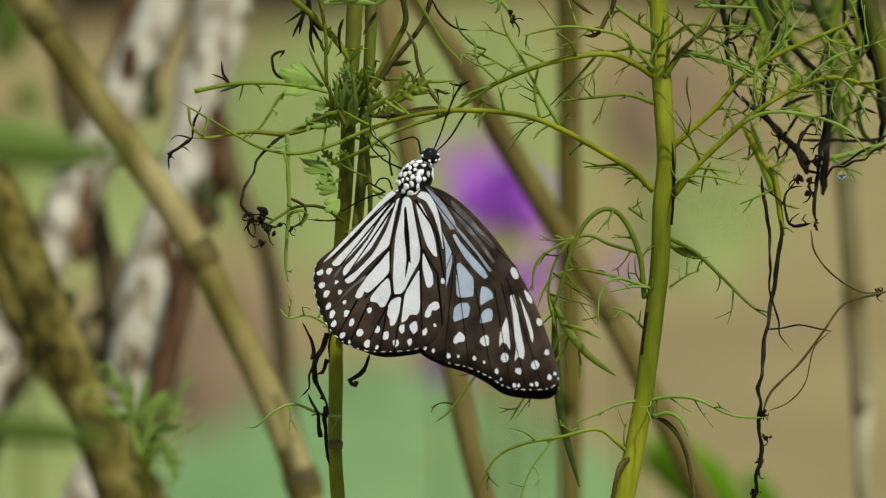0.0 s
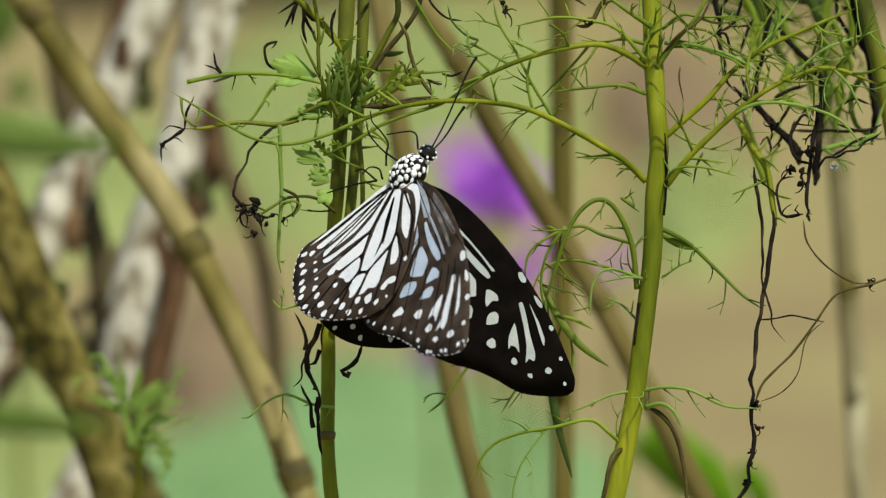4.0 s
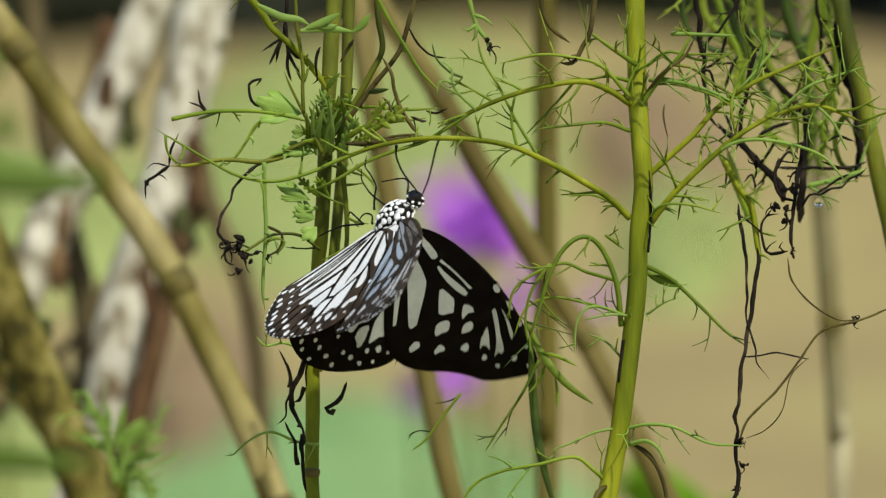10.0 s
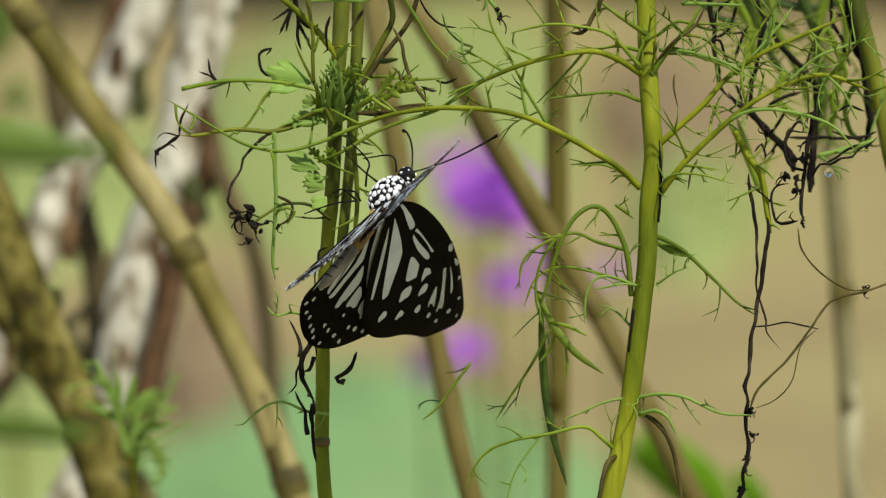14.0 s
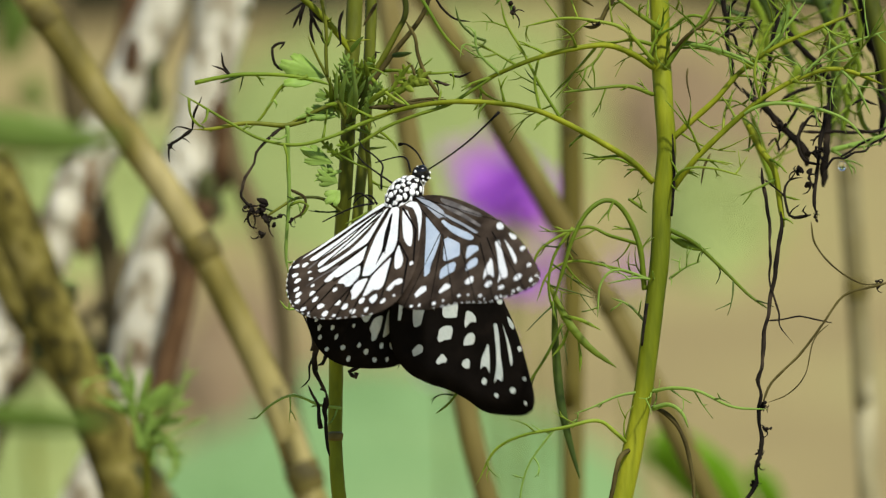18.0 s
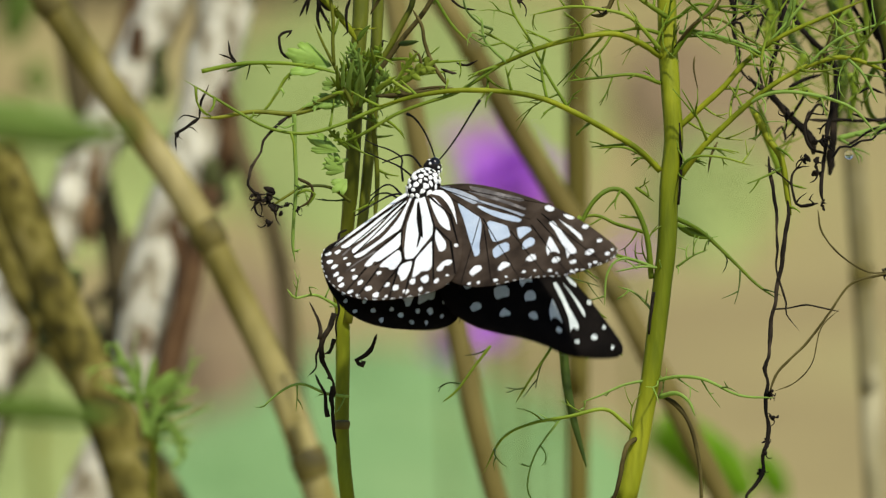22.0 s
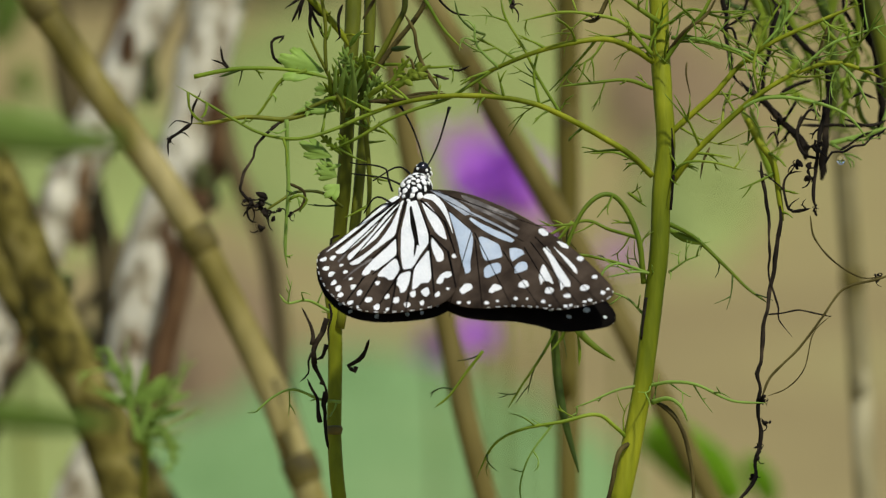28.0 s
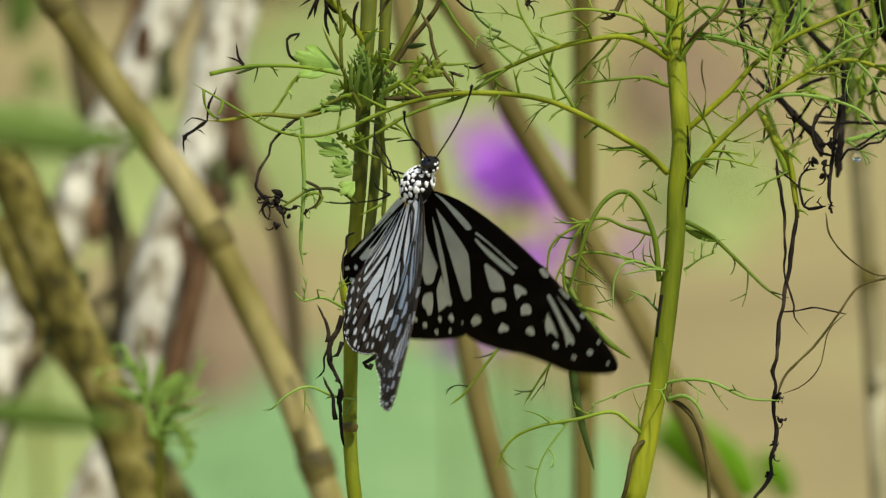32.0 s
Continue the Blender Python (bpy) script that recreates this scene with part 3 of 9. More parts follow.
ground_plant("grass_plant", (-0.08, -0.40, 0), "bright green grass plant with broad arching blades", "plant", [
    ([(-0.0752, -0.4140, 0.8221), (-0.0651, -0.4135, 0.8253), (-0.0564, -0.4135, 0.8253), (-0.0485, -0.4137, 0.8239), (-0.0395, -0.4137, 0.8241)], 0.0030),
    ([(-0.0780, -0.3789, 0.7845), (-0.0675, -0.3790, 0.7837), (-0.0585, -0.3791, 0.7831), (-0.0496, -0.3792, 0.7821), (-0.0425, -0.3792, 0.7821)], 0.0019),
], BLADE, (-0.0752, -0.4140, 0.8221))
ground_plant("grass_plant", (0.075, 0.75, 0), "bright green grass plant with broad leaning blades", "plant", [
    ([(0.0788, 0.7000, 0.5878), (0.0718, 0.7000, 0.5964), (0.0632, 0.7000, 0.6029), (0.0536, 0.7000, 0.6092)], 0.0056),
    ([(0.0736, 0.7000, 0.5870), (0.0716, 0.7000, 0.5945), (0.0661, 0.7000, 0.6035), (0.0587, 0.7000, 0.6097)], 0.0046),
    ([(0.0879, 0.7000, 0.5870), (0.0839, 0.7000, 0.5945), (0.0799, 0.7000, 0.6002)], 0.0036),
    ([(0.0669, 0.7000, 0.5900), (0.0595, 0.7000, 0.5990), (0.0506, 0.7000, 0.6057)], 0.003),
], BLADE_FRESH, (0.0859, 0.6824, 0.5757))

ground_plant("grass_plant", (-0.1366, 1.2000, 0), "soft green grass plant in front of the bare soil", "plant", [
    ([(-0.1352, 1.2000, 0.6774), (-0.1364, 1.2000, 0.6647), (-0.1383, 1.2000, 0.6557), (-0.1405, 1.2000, 0.6484)], 0.006),
    ([(-0.1298, 1.2000, 0.6339), (-0.1319, 1.2000, 0.6390), (-0.1329, 1.2000, 0.6448)], 0.005),
    ([(-0.1422, 1.2000, 0.6647), (-0.1368, 1.2000, 0.6611), (-0.1314, 1.2000, 0.6593)], 0.004),
], BLADE, (-0.1370, 1.2000, 0.6339))

# ---------------------------------------------------------------- feathery-leaved plants
LEAFLETS = {}


def sprig(pts, seed, root, parent, mat, every=0.0045, length=0.006, r=0.00022, forks=2, lift=0.5, flat=0.6, start=0.1):
    """Thread-like leaflets, some forked, along a path; each is a mesh of its own until its plant has 290."""
    rs = random.Random(seed)
    C = curve(pts, 0.0008)
    i = int(start * len(C))
    sgn = 1
    rest = bmesh.new()
    while i < len(C) - 1:
        own = LEAFLETS.get(root.name, 0) < 290
        bm = bmesh.new() if own else rest
        p = C[i]
        tan = (C[i + 1] - C[i]).normalized()
        out = Vector((rs.uniform(-1, 1), rs.uniform(-flat, flat), rs.uniform(-1, 1)))
        out = (out - tan * out.dot(tan)).normalized() * sgn
        sgn = -sgn
        L = length * rs.uniform(0.35, 1.35)
        d = (tan * lift * rs.uniform(0.2, 1.6) + out * rs.uniform(0.6, 1.0)).normalized()
        bend_ = Vector((rs.uniform(-1, 1), rs.uniform(-0.4, 0.4), rs.uniform(-1, 0.8))) * 0.5
        q = [p, p + d * L * 0.4, p + d * L * 0.75 + bend_ * L * 0.25, p + d * L + bend_ * L * 0.6]
        tube(bm, q, r, r * 0.3, 5, L / 5)
        for k in range(forks):
            if rs.random() < 0.75:
                b0 = Vector(q[1]).lerp(Vector(q[2]), rs.random())
                e = (d + Vector((rs.uniform(-1, 1), rs.uniform(-0.6, 0.6), rs.uniform(-1, 1))) * 0.8).normalized()
                tube(bm, [b0, b0 + e * L * 0.25, b0 + e * L * rs.uniform(0.35, 0.7) + bend_ * L * 0.2], r * 0.85, r * 0.3, 4, L / 6)
        if own:
            part("leaflet", bm, mat, parent)
            LEAFLETS[root.name] = LEAFLETS.get(root.name, 0) + 1
        i += max(1, int(every * rs.uniform(0.5, 1.6) / 0.0008))
    if len(rest.verts):
        tagged(part("foliage", rest, mat, parent), kind="stuff")
    else:
        rest.free()


def branch(root, foot, pts, r0, r1, mat, seed, leaf_mat=None, every=0.006, length=0.006, forks=2, label="", wobble=0.12, start=0.06, name="branch", flat=0.6):
    bm = bmesh.new()
    if mat is DRY and name != "dead_leaf":
        rs = random.Random(seed)
        pts = curve(pts, 0.0026)
        pts = [p + Vector((rs.uniform(-1, 1), rs.uniform(-0.5, 0.5), rs.uniform(-1, 1))) * 0.00042 * (0 < i < len(pts) - 1) for i, p in enumerate(pts)]
        r0, r1, wobble = r0 * 0.85, r1 * 0.75, 0.6
    tube(bm, shift(pts, foot), r0, r1, 7, 0.0009, wobble, ((1.0 if r1 <= r0 else 0.0, -0.8, 0.07), (0.0 if r1 <= r0 else 1.0, -0.6 if name == "dry_stalk" else 0.0, 0.05)), seed=seed * 1.7)
    b = part(name, bm, mat, root, label)
    if leaf_mat:
        sprig(shift(pts, foot), seed, root, b, leaf_mat, every * 0.8, length, max(0.00019, min(0.00032, r1 * 0.9)), forks, start=start, flat=flat)
    return b


# the plant that stands free of the butterfly
FOOT_R = (0.012, 0.02, 0.0)
plant_r = thing("feathery_plant", FOOT_R, "upright green-stemmed plant with thread-like forked leaves and dried bits", "plant", "feathery garden plants")
stem_r = [(0.0385, 0.0121, 0.8071), (0.0388, 0.0095, 0.7963), (0.0390, 0.0073, 0.7875), (0.0396, 0.0039, 0.7778), (0.0400, 0.0029, 0.7704), (0.0392, 0.0017, 0.7620), (0.0388, 0.0003, 0.7521), (0.0379, -0.0008, 0.7442), (0.0368, -0.0021, 0.7352), (0.0354, -0.0035, 0.7253), (0.0334, -0.0049, 0.7154), (0.0314, -0.0061, 0.7063), (0.0301, -0.0053, 0.6983), (0.0265, 0.005, 0.6), (0.02, 0.015, 0.3), FOOT_R]
bm = bmesh.new()
tube(bm, shift(stem_r, FOOT_R), 0.0017, 0.0019, 14, 0.003, 0.07, ((0.12, 0.12, 0.012), (0.15, 0.1, 0.012)))
part("stem", bm, STEM, plant_r, "glossy yellow-green stem")
bm = bmesh.new()
tube(bm, shift([(0.0408, 0.0021, 0.7735), (0.0413, 0.0013, 0.7681), (0.0412, 0.0006, 0.7631), (0.0408, 0.0003, 0.7591)], FOOT_R), 0.0003, 0.0002, 6, 0.001, 0.4)
tube(bm, shift([(0.0366, -0.0019, 0.7438), (0.0360, -0.0025, 0.7394), (0.0357, -0.0029, 0.7364)], FOOT_R), 0.0004, 0.0003, 6, 0.001, 0.4)
part("bark_scar", bm, DRY, plant_r, "blackish split strip")
for k, (pts, r0, r1, em, ln, ev, fk) in enumerate((
    ([(0.0378, 0.0049, 0.7850), (0.0336, 0.0033, 0.7878), (0.0290, 0.0015, 0.7894), (0.0225, -0.0006, 0.7888), (0.0165, -0.0008, 0.7872), (0.0106, 0.0008, 0.7846), (0.0051, 0.0044, 0.7816)], 0.0006, 0.00035, LEAF, 0.0075, 0.005, 2),
    ([(0.0376, 0.0021, 0.7650), (0.0336, 0.0006, 0.7690), (0.0275, 0.0002, 0.7728), (0.0215, -0.0004, 0.7761), (0.0160, -0.0011, 0.7784), (0.0096, 0.0001, 0.7793), (0.0016, 0.0001, 0.7795), (-0.0054, 0.0010, 0.7784), (-0.0129, 0.0017, 0.7763)], 0.0006, 0.0004, LEAF, 0.0055, 0.007, 1),
    ([(0.0404, 0.0031, 0.7721), (0.0441, 0.0026, 0.7755), (0.0485, 0.0021, 0.7796), (0.0530, 0.0028, 0.7845), (0.0585, 0.0024, 0.7886), (0.0655, 0.0028, 0.7918), (0.0745, 0.0044, 0.7954)], 0.0006, 0.0003, LEAF, 0.008, 0.0045, 2),
    ([(0.0412, 0.0020, 0.7640), (0.0450, 0.0007, 0.7692), (0.0505, 0.0004, 0.7747), (0.0564, 0.0001, 0.7798), (0.0634, 0.0007, 0.7837), (0.0705, 0.0019, 0.7851), (0.0795, 0.0025, 0.7818)], 0.0006, 0.00035, LEAF, 0.0085, 0.0045, 2),
    ([(0.0515, 0.0007, 0.7762), (0.0574, -0.0009, 0.7792), (0.0643, -0.0020, 0.7790), (0.0714, -0.0013, 0.7765), (0.0759, -0.0000, 0.7715)], 0.0004, 0.0002, LEAF_PALE, 0.006, 0.007, 1),
    ([(0.0376, 0.0043, 0.7803), (0.0331, 0.0025, 0.7820), (0.0275, 0.0014, 0.7817), (0.0211, 0.0013, 0.7810)], 0.0004, 0.0002, LEAF, 0.005, 0.005, 2),
    ([(0.0381, 0.0055, 0.7889), (0.0336, 0.0036, 0.7901), (0.0290, 0.0025, 0.7893)], 0.0004, 0.0002, LEAF, 0.006, 0.004, 2),
    ([(0.0411, 0.0055, 0.7892), (0.0465, 0.0025, 0.7891), (0.0525, 0.0012, 0.7874), (0.0584, 0.0008, 0.7842)], 0.0004, 0.00022, LEAF_PALE, 0.006, 0.006, 1),
    ([(0.0361, -0.0005, 0.7461), (0.0351, -0.0014, 0.7543), (0.0323, -0.0016, 0.7604), (0.0293, -0.0023, 0.7623), (0.0260, -0.0036, 0.7605), (0.0233, -0.0042, 0.7557), (0.0215, -0.0041, 0.7497), (0.0196, -0.0039, 0.7436)], 0.00055, 0.0003, LEAF, 0.006, 0.009, 1),
    ([(0.0356, 0.0015, 0.7605), (0.0334, 0.0037, 0.7617), (0.0366, 0.0023, 0.7594)], 0.0003, 0.00018, LEAF, 0.004, 0.006, 1),
    ([(0.0351, 0.0006, 0.7541), (0.0302, 0.0038, 0.7551), (0.0252, 0.0050, 0.7565), (0.0176, 0.0044, 0.7525), (0.0161, 0.0036, 0.7466)], 0.00035, 0.00022, LEAF, 0.006, 0.007, 1),
    ([(0.0401, 0.0010, 0.7568), (0.0452, 0.0035, 0.7537), (0.0507, 0.0038, 0.7485), (0.0547, 0.0033, 0.7446), (0.0585, 0.0019, 0.7420)], 0.00045, 0.00022, LEAF_DARK, 0.005, 0.006, 1),
    ([(0.0366, -0.0031, 0.7281), (0.0410, -0.0059, 0.7293), (0.0455, -0.0070, 0.7289), (0.0515, -0.0074, 0.7262), (0.0577, -0.0065, 0.7256)], 0.00035, 0.0002, LEAF_PALE, 0.006, 0.009, 1),
    ([(0.0366, -0.0030, 0.7283), (0.0316, -0.0051, 0.7278), (0.0265, -0.0064, 0.7258), (0.0236, -0.0066, 0.7248)], 0.0003, 0.00015, LEAF_PALE, 0.004, 0.009, 1),
    ([(0.0336, -0.0044, 0.7186), (0.0311, -0.0061, 0.7212), (0.0277, -0.0067, 0.7236), (0.0215, -0.0079, 0.7225), (0.0146, -0.0081, 0.7212), (0.0096, -0.0075, 0.7184), (0.0064, -0.0073, 0.7123)], 0.0004, 0.0002, LEAF, 0.006, 0.010, 1),
    ([(0.0200, -0.0079, 0.7222), (0.0156, -0.0088, 0.7161), (0.0141, -0.0096, 0.7102), (0.0156, -0.0101, 0.7067)], 0.0002, 0.00014, LEAF_PALE, 0.004, 0.008, 1),
    ([(0.0376, -0.0035, 0.7253), (0.0405, -0.0063, 0.7264), (0.0427, -0.0076, 0.7250), (0.0437, -0.0079, 0.7225)], 0.0005, 0.0002, LEAF_PALE, 0.004, 0.009, 1),
    ([(0.0388, -0.0004, 0.7471), (0.0315, -0.0030, 0.7500), (0.0283, -0.0044, 0.7477), (0.0277, -0.0052, 0.7418)], 0.0003, 0.00016, LEAF_PALE, 0.004, 0.006, 1),
    ([(0.0381, -0.0017, 0.7382), (0.0337, 0.0020, 0.7427), (0.0302, 0.0032, 0.7441)], 0.0003, 0.00016, LEAF_PALE, 0.003, 0.009, 1),
    ([(0.0406, -0.0003, 0.7481), (0.0435, -0.0020, 0.7504), (0.0460, -0.0028, 0.7515)], 0.00025, 0.00014, LEAF_PALE, 0.004, 0.004, 1),
    ([(0.0391, -0.0003, 0.7476), (0.0346, -0.0022, 0.7484), (0.0295, -0.0034, 0.7476)], 0.00025, 0.00014, LEAF_PALE, 0.004, 0.005, 1),
    ([(0.0404, 0.0020, 0.7640), (0.0430, -0.0006, 0.7675), (0.0477, -0.0015, 0.7679), (0.0535, -0.0007, 0.7663)], 0.0003, 0.00016, LEAF, 0.004, 0.006, 1),
    ([(0.0371, 0.0023, 0.7661), (0.0316, 0.0046, 0.7687), (0.0265, 0.0056, 0.7685)], 0.0003, 0.00016, LEAF, 0.004, 0.005, 1),
    ([(0.0376, 0.0041, 0.7864), (0.0325, 0.0029, 0.7920), (0.0275, 0.0031, 0.7935), (0.0216, 0.0032, 0.7940), (0.0146, 0.0029, 0.7925)], 0.0004, 0.0002, LEAF, 0.007, 0.005, 2),
    ([(0.0215, -0.0004, 0.7761), (0.0176, 0.0005, 0.7823), (0.0146, 0.0013, 0.7882), (0.0116, 0.0020, 0.7931), (0.0106, 0.0026, 0.7971)], 0.0003, 0.0002, LEAF, 0.007, 0.005, 2),
    ([(0.0176, -0.0001, 0.7778), (0.0166, 0.0006, 0.7832), (0.0176, 0.0013, 0.7882)], 0.0003, 0.0002, LEAF_DARK, 0.004, 0.006, 1),
    ([(0.0106, 0.0008, 0.7842), (0.0066, 0.0013, 0.7882), (0.0061, 0.0019, 0.7921)], 0.0003, 0.0002, LEAF_PALE, 0.005, 0.005, 1),
    ([(0.0545, 0.0029, 0.7850), (0.0615, 0.0030, 0.7930), (0.0645, 0.0036, 0.7970)], 0.0003, 0.0002, LEAF_PALE, 0.008, 0.005, 2),
    ([(0.0564, 0.0001, 0.7798), (0.0554, -0.0001, 0.7853), (0.0574, 0.0007, 0.7913), (0.0604, 0.0014, 0.7962)], 0.0003, 0.0002, LEAF, 0.008, 0.004, 2),
    ([(0.0406, 0.0059, 0.7917), (0.0445, 0.0042, 0.7944), (0.0505, 0.0030, 0.7930), (0.0565, 0.0032, 0.7945)], 0.0003, 0.0002, LEAF, 0.008, 0.004, 2),
    ([(0.0634, 0.0007, 0.7837), (0.0684, 0.0003, 0.7883), (0.0734, 0.0006, 0.7903), (0.0793, 0.0009, 0.7922)], 0.0003, 0.0002, LEAF_PALE, 0.008, 0.004, 2),
    ([(0.0705, 0.0019, 0.7851), (0.0734, 0.0005, 0.7823), (0.0759, -0.0002, 0.7773)], 0.0003, 0.0002, LEAF_PALE, 0.006, 0.004, 2),
    ([(0.0366, -0.0003, 0.7481), (0.0301, 0.0020, 0.7498), (0.0236, 0.0031, 0.7507), (0.0192, 0.0038, 0.7485), (0.0171, 0.0031, 0.7436)], 0.0003, 0.0002, LEAF, 0.006, 0.006, 1),
    ([(0.0234, -0.0020, 0.7574), (0.0201, -0.0027, 0.7525), (0.0191, -0.0035, 0.7466), (0.0206, -0.0043, 0.7406)], 0.0003, 0.0002, LEAF_DARK, 0.006, 0.006, 1),
    ([(0.0217, 0.0085, 0.7387), (0.0187, 0.0077, 0.7328), (0.0147, 0.0068, 0.7268), (0.0122, 0.0063, 0.7228)], 0.0003, 0.0002, LEAF_DARK, 0.008, 0.008, 1),
    ([(0.0077, 0.0097, 0.7325), (0.0046, 0.0091, 0.7285), (0.0016, 0.0085, 0.7245), (-0.0009, 0.0082, 0.7225)], 0.0003, 0.0002, LEAF_DARK, 0.005, 0.008, 1),
    ([(0.0391, 0.0059, 0.7917), (0.0346, 0.0043, 0.7949), (0.0306, 0.0047, 0.7978)], 0.0005, 0.0003, LEAF, 0.006, 0.004, 2),
    ([(0.0396, 0.0049, 0.7848), (0.0430, 0.0036, 0.7899), (0.0465, 0.0032, 0.7940), (0.0485, 0.0037, 0.7980)], 0.0005, 0.0003, LEAF, 0.006, 0.005, 2),
)):
    branch(plant_r, FOOT_R, pts, r0, r1, LEAF_PALE if em is LEAF_PALE else (STEM if r0 > 0.00055 else LEAF), 20 + k, em, ev, ln, fk, name="branch")
for k, (pts, r0, r1) in enumerate((
    ([(0.0338, -0.0055, 0.7184), (0.0319, -0.0076, 0.7174), (0.0310, -0.0089, 0.7151), (0.0303, -0.0095, 0.7112), (0.0287, -0.0092, 0.7060)], 0.0005, 0.0003),
    ([(0.0381, -0.0035, 0.7253), (0.0405, -0.0056, 0.7242), (0.0430, -0.0072, 0.7204), (0.0445, -0.0081, 0.7139), (0.0450, -0.0093, 0.7055)], 0.00045, 0.0003),
    ([(0.0401, 0.0051, 0.7862), (0.0430, 0.0027, 0.7905), (0.0470, 0.0021, 0.7936), (0.0490, 0.0026, 0.7971)], 0.00035, 0.0002),
    ([(0.0477, 0.0008, 0.7702), (0.0465, -0.0005, 0.7678), (0.0460, -0.0009, 0.7648)], 0.0003, 0.0001),
    ([(0.0437, 0.0029, 0.7852), (0.0435, 0.0016, 0.7831), (0.0443, 0.0011, 0.7792)], 0.0002, 0.0001),
)):
    branch(plant_r, FOOT_R, pts, r0, r1, DRY_BROWN, 60 + k, name="dry_stalk", wobble=0.35, label="withered brown stalk")
for pts, w in (([(0.0244, 0.0012, 0.7370), (0.0248, 0.0008, 0.7342), (0.0247, 0.0004, 0.7312)], 0.0003), ([(0.0216, 0.0018, 0.7412), (0.0251, 0.0007, 0.7404), (0.0284, 0.0004, 0.7387)], 0.00035), ([(0.0228, 0.0015, 0.7393), (0.0217, 0.0021, 0.7361), (0.0197, 0.0017, 0.7337)], 0.0003), ([(0.0192, 0.0036, 0.7466), (0.0221, 0.0017, 0.7408), (0.0261, 0.0000, 0.7359), (0.0311, -0.0005, 0.7322)], 0.0007), ([(0.0405, 0.0028, 0.7553), (0.0432, 0.0035, 0.7537), (0.0467, 0.0034, 0.7525)], 0.0007)):
    bm = bmesh.new()
    blade(bm, shift(pts, FOOT_R), w)
    part("leaf", bm, LEAF, plant_r, "narrow green leaf")
bm = bmesh.new()
blade(bm, shift([(0.0202, 0.0091, 0.7427), (0.0206, 0.0097, 0.7325), (0.0218, 0.0082, 0.7225), (0.0248, 0.0066, 0.7110)], FOOT_R), 0.0008)
part("leaf", bm, LEAF_DARK, plant_r, "long dark drooping leaf")

# withered tips and forked leaves high on that plant
for k, (mt, r0, r1, pts) in enumerate((
    (LEAF_PALE, 0.0005, 0.0003, [(0.0086, 0.0040, 0.8062), (0.0103, 0.0040, 0.7996), (0.0123, 0.0040, 0.7964), (0.0129, 0.0040, 0.7937)]),
    (LEAF_PALE, 0.0004, 0.0002, [(0.0104, 0.0040, 0.7994), (0.0090, 0.0040, 0.7982), (0.0078, 0.0040, 0.7986)]),
    (LEAF_PALE, 0.0004, 0.0002, [(0.0106, 0.0040, 0.7992), (0.0102, 0.0040, 0.7970), (0.0096, 0.0040, 0.7962)]),
    (LEAF_PALE, 0.0004, 0.0002, [(0.0098, 0.0040, 0.8010), (0.0118, 0.0040, 0.8004), (0.0134, 0.0040, 0.7990)]),
    (DRY_BROWN, 0.0005, 0.0004, [(0.0318, 0.0040, 0.8072), (0.0306, 0.0040, 0.7982), (0.0293, 0.0040, 0.7955), (0.0280, 0.0040, 0.7929), (0.0266, 0.0040, 0.7923), (0.0252, 0.0040, 0.7925)]),
    (DRY_BROWN, 0.0004, 0.0002, [(0.0286, 0.0040, 0.7940), (0.0268, 0.0040, 0.7933), (0.0254, 0.0040, 0.7937)]),
    (DRY_BROWN, 0.0005, 0.0003, [(0.0216, 0.0040, 0.8072), (0.0221, 0.0040, 0.8022), (0.0232, 0.0040, 0.7992), (0.0248, 0.0040, 0.7976), (0.0270, 0.0040, 0.7960)]),
    (DRY_BROWN, 0.0003, 0.0002, [(0.0700, 0.0040, 0.7940), (0.0680, 0.0040, 0.7896), (0.0668, 0.0040, 0.7856), (0.0662, 0.0040, 0.7823)]),
    (DRY_BROWN, 0.0003, 0.0002, [(0.0673, 0.0040, 0.7871), (0.0658, 0.0040, 0.7849), (0.0656, 0.0040, 0.7831)]),
)):
    branch(plant_r, FOOT_R, pts, r0, r1, mt, 90 + k, name="dry_stalk" if mt is DRY_BROWN else "leaflet", label="withered brown stalk" if mt is DRY_BROWN else "")

# the plant on which the butterfly hangs
FOOT_L = (-0.008, 0.04, 0.0)
plant_l = thing("feathery_plant", FOOT_L, "olive-stemmed plant with lobed leaves, thread-like twigs and black dried tips", "plant", "feathery garden plants")
bm = bmesh.new()
tube(bm, shift([(-0.0196, 0.0113, 0.7444), (-0.0192, 0.0109, 0.7414), (-0.0187, 0.0102, 0.7365), (-0.0187, 0.0091, 0.7285), (-0.0188, 0.0056, 0.7183), (-0.0183, 0.0025, 0.7102), (-0.0175, 0.0025, 0.7030), (-0.0173, 0.0034, 0.6940), (-0.0169, 0.0075, 0.6600), (-0.0165, 0.02, 0.6), (-0.012, 0.03, 0.3), FOOT_L], FOOT_L), 0.0013, 0.0015, 12, 0.003, 0.06)
part("stem", bm, STEM, plant_l, "yellow-green stem")
bm = bmesh.new()
tube(bm, shift([(-0.0145, 0.0180, 0.8065), (-0.0153, 0.0154, 0.7947), (-0.0159, 0.0130, 0.7848), (-0.0165, 0.0123, 0.7728), (-0.0171, 0.0129, 0.7625), (-0.0182, 0.0151, 0.7500), (-0.0188, 0.0150, 0.7419)], FOOT_L), 0.0015, 0.0012, 12, 0.003, 0.12, ((0.45, 0.2, 0.02), (0.7, 0.15, 0.02)))
part("stem", bm, STEM_OLD, plant_l, "ridged dark olive upper stem")
bm = bmesh.new()
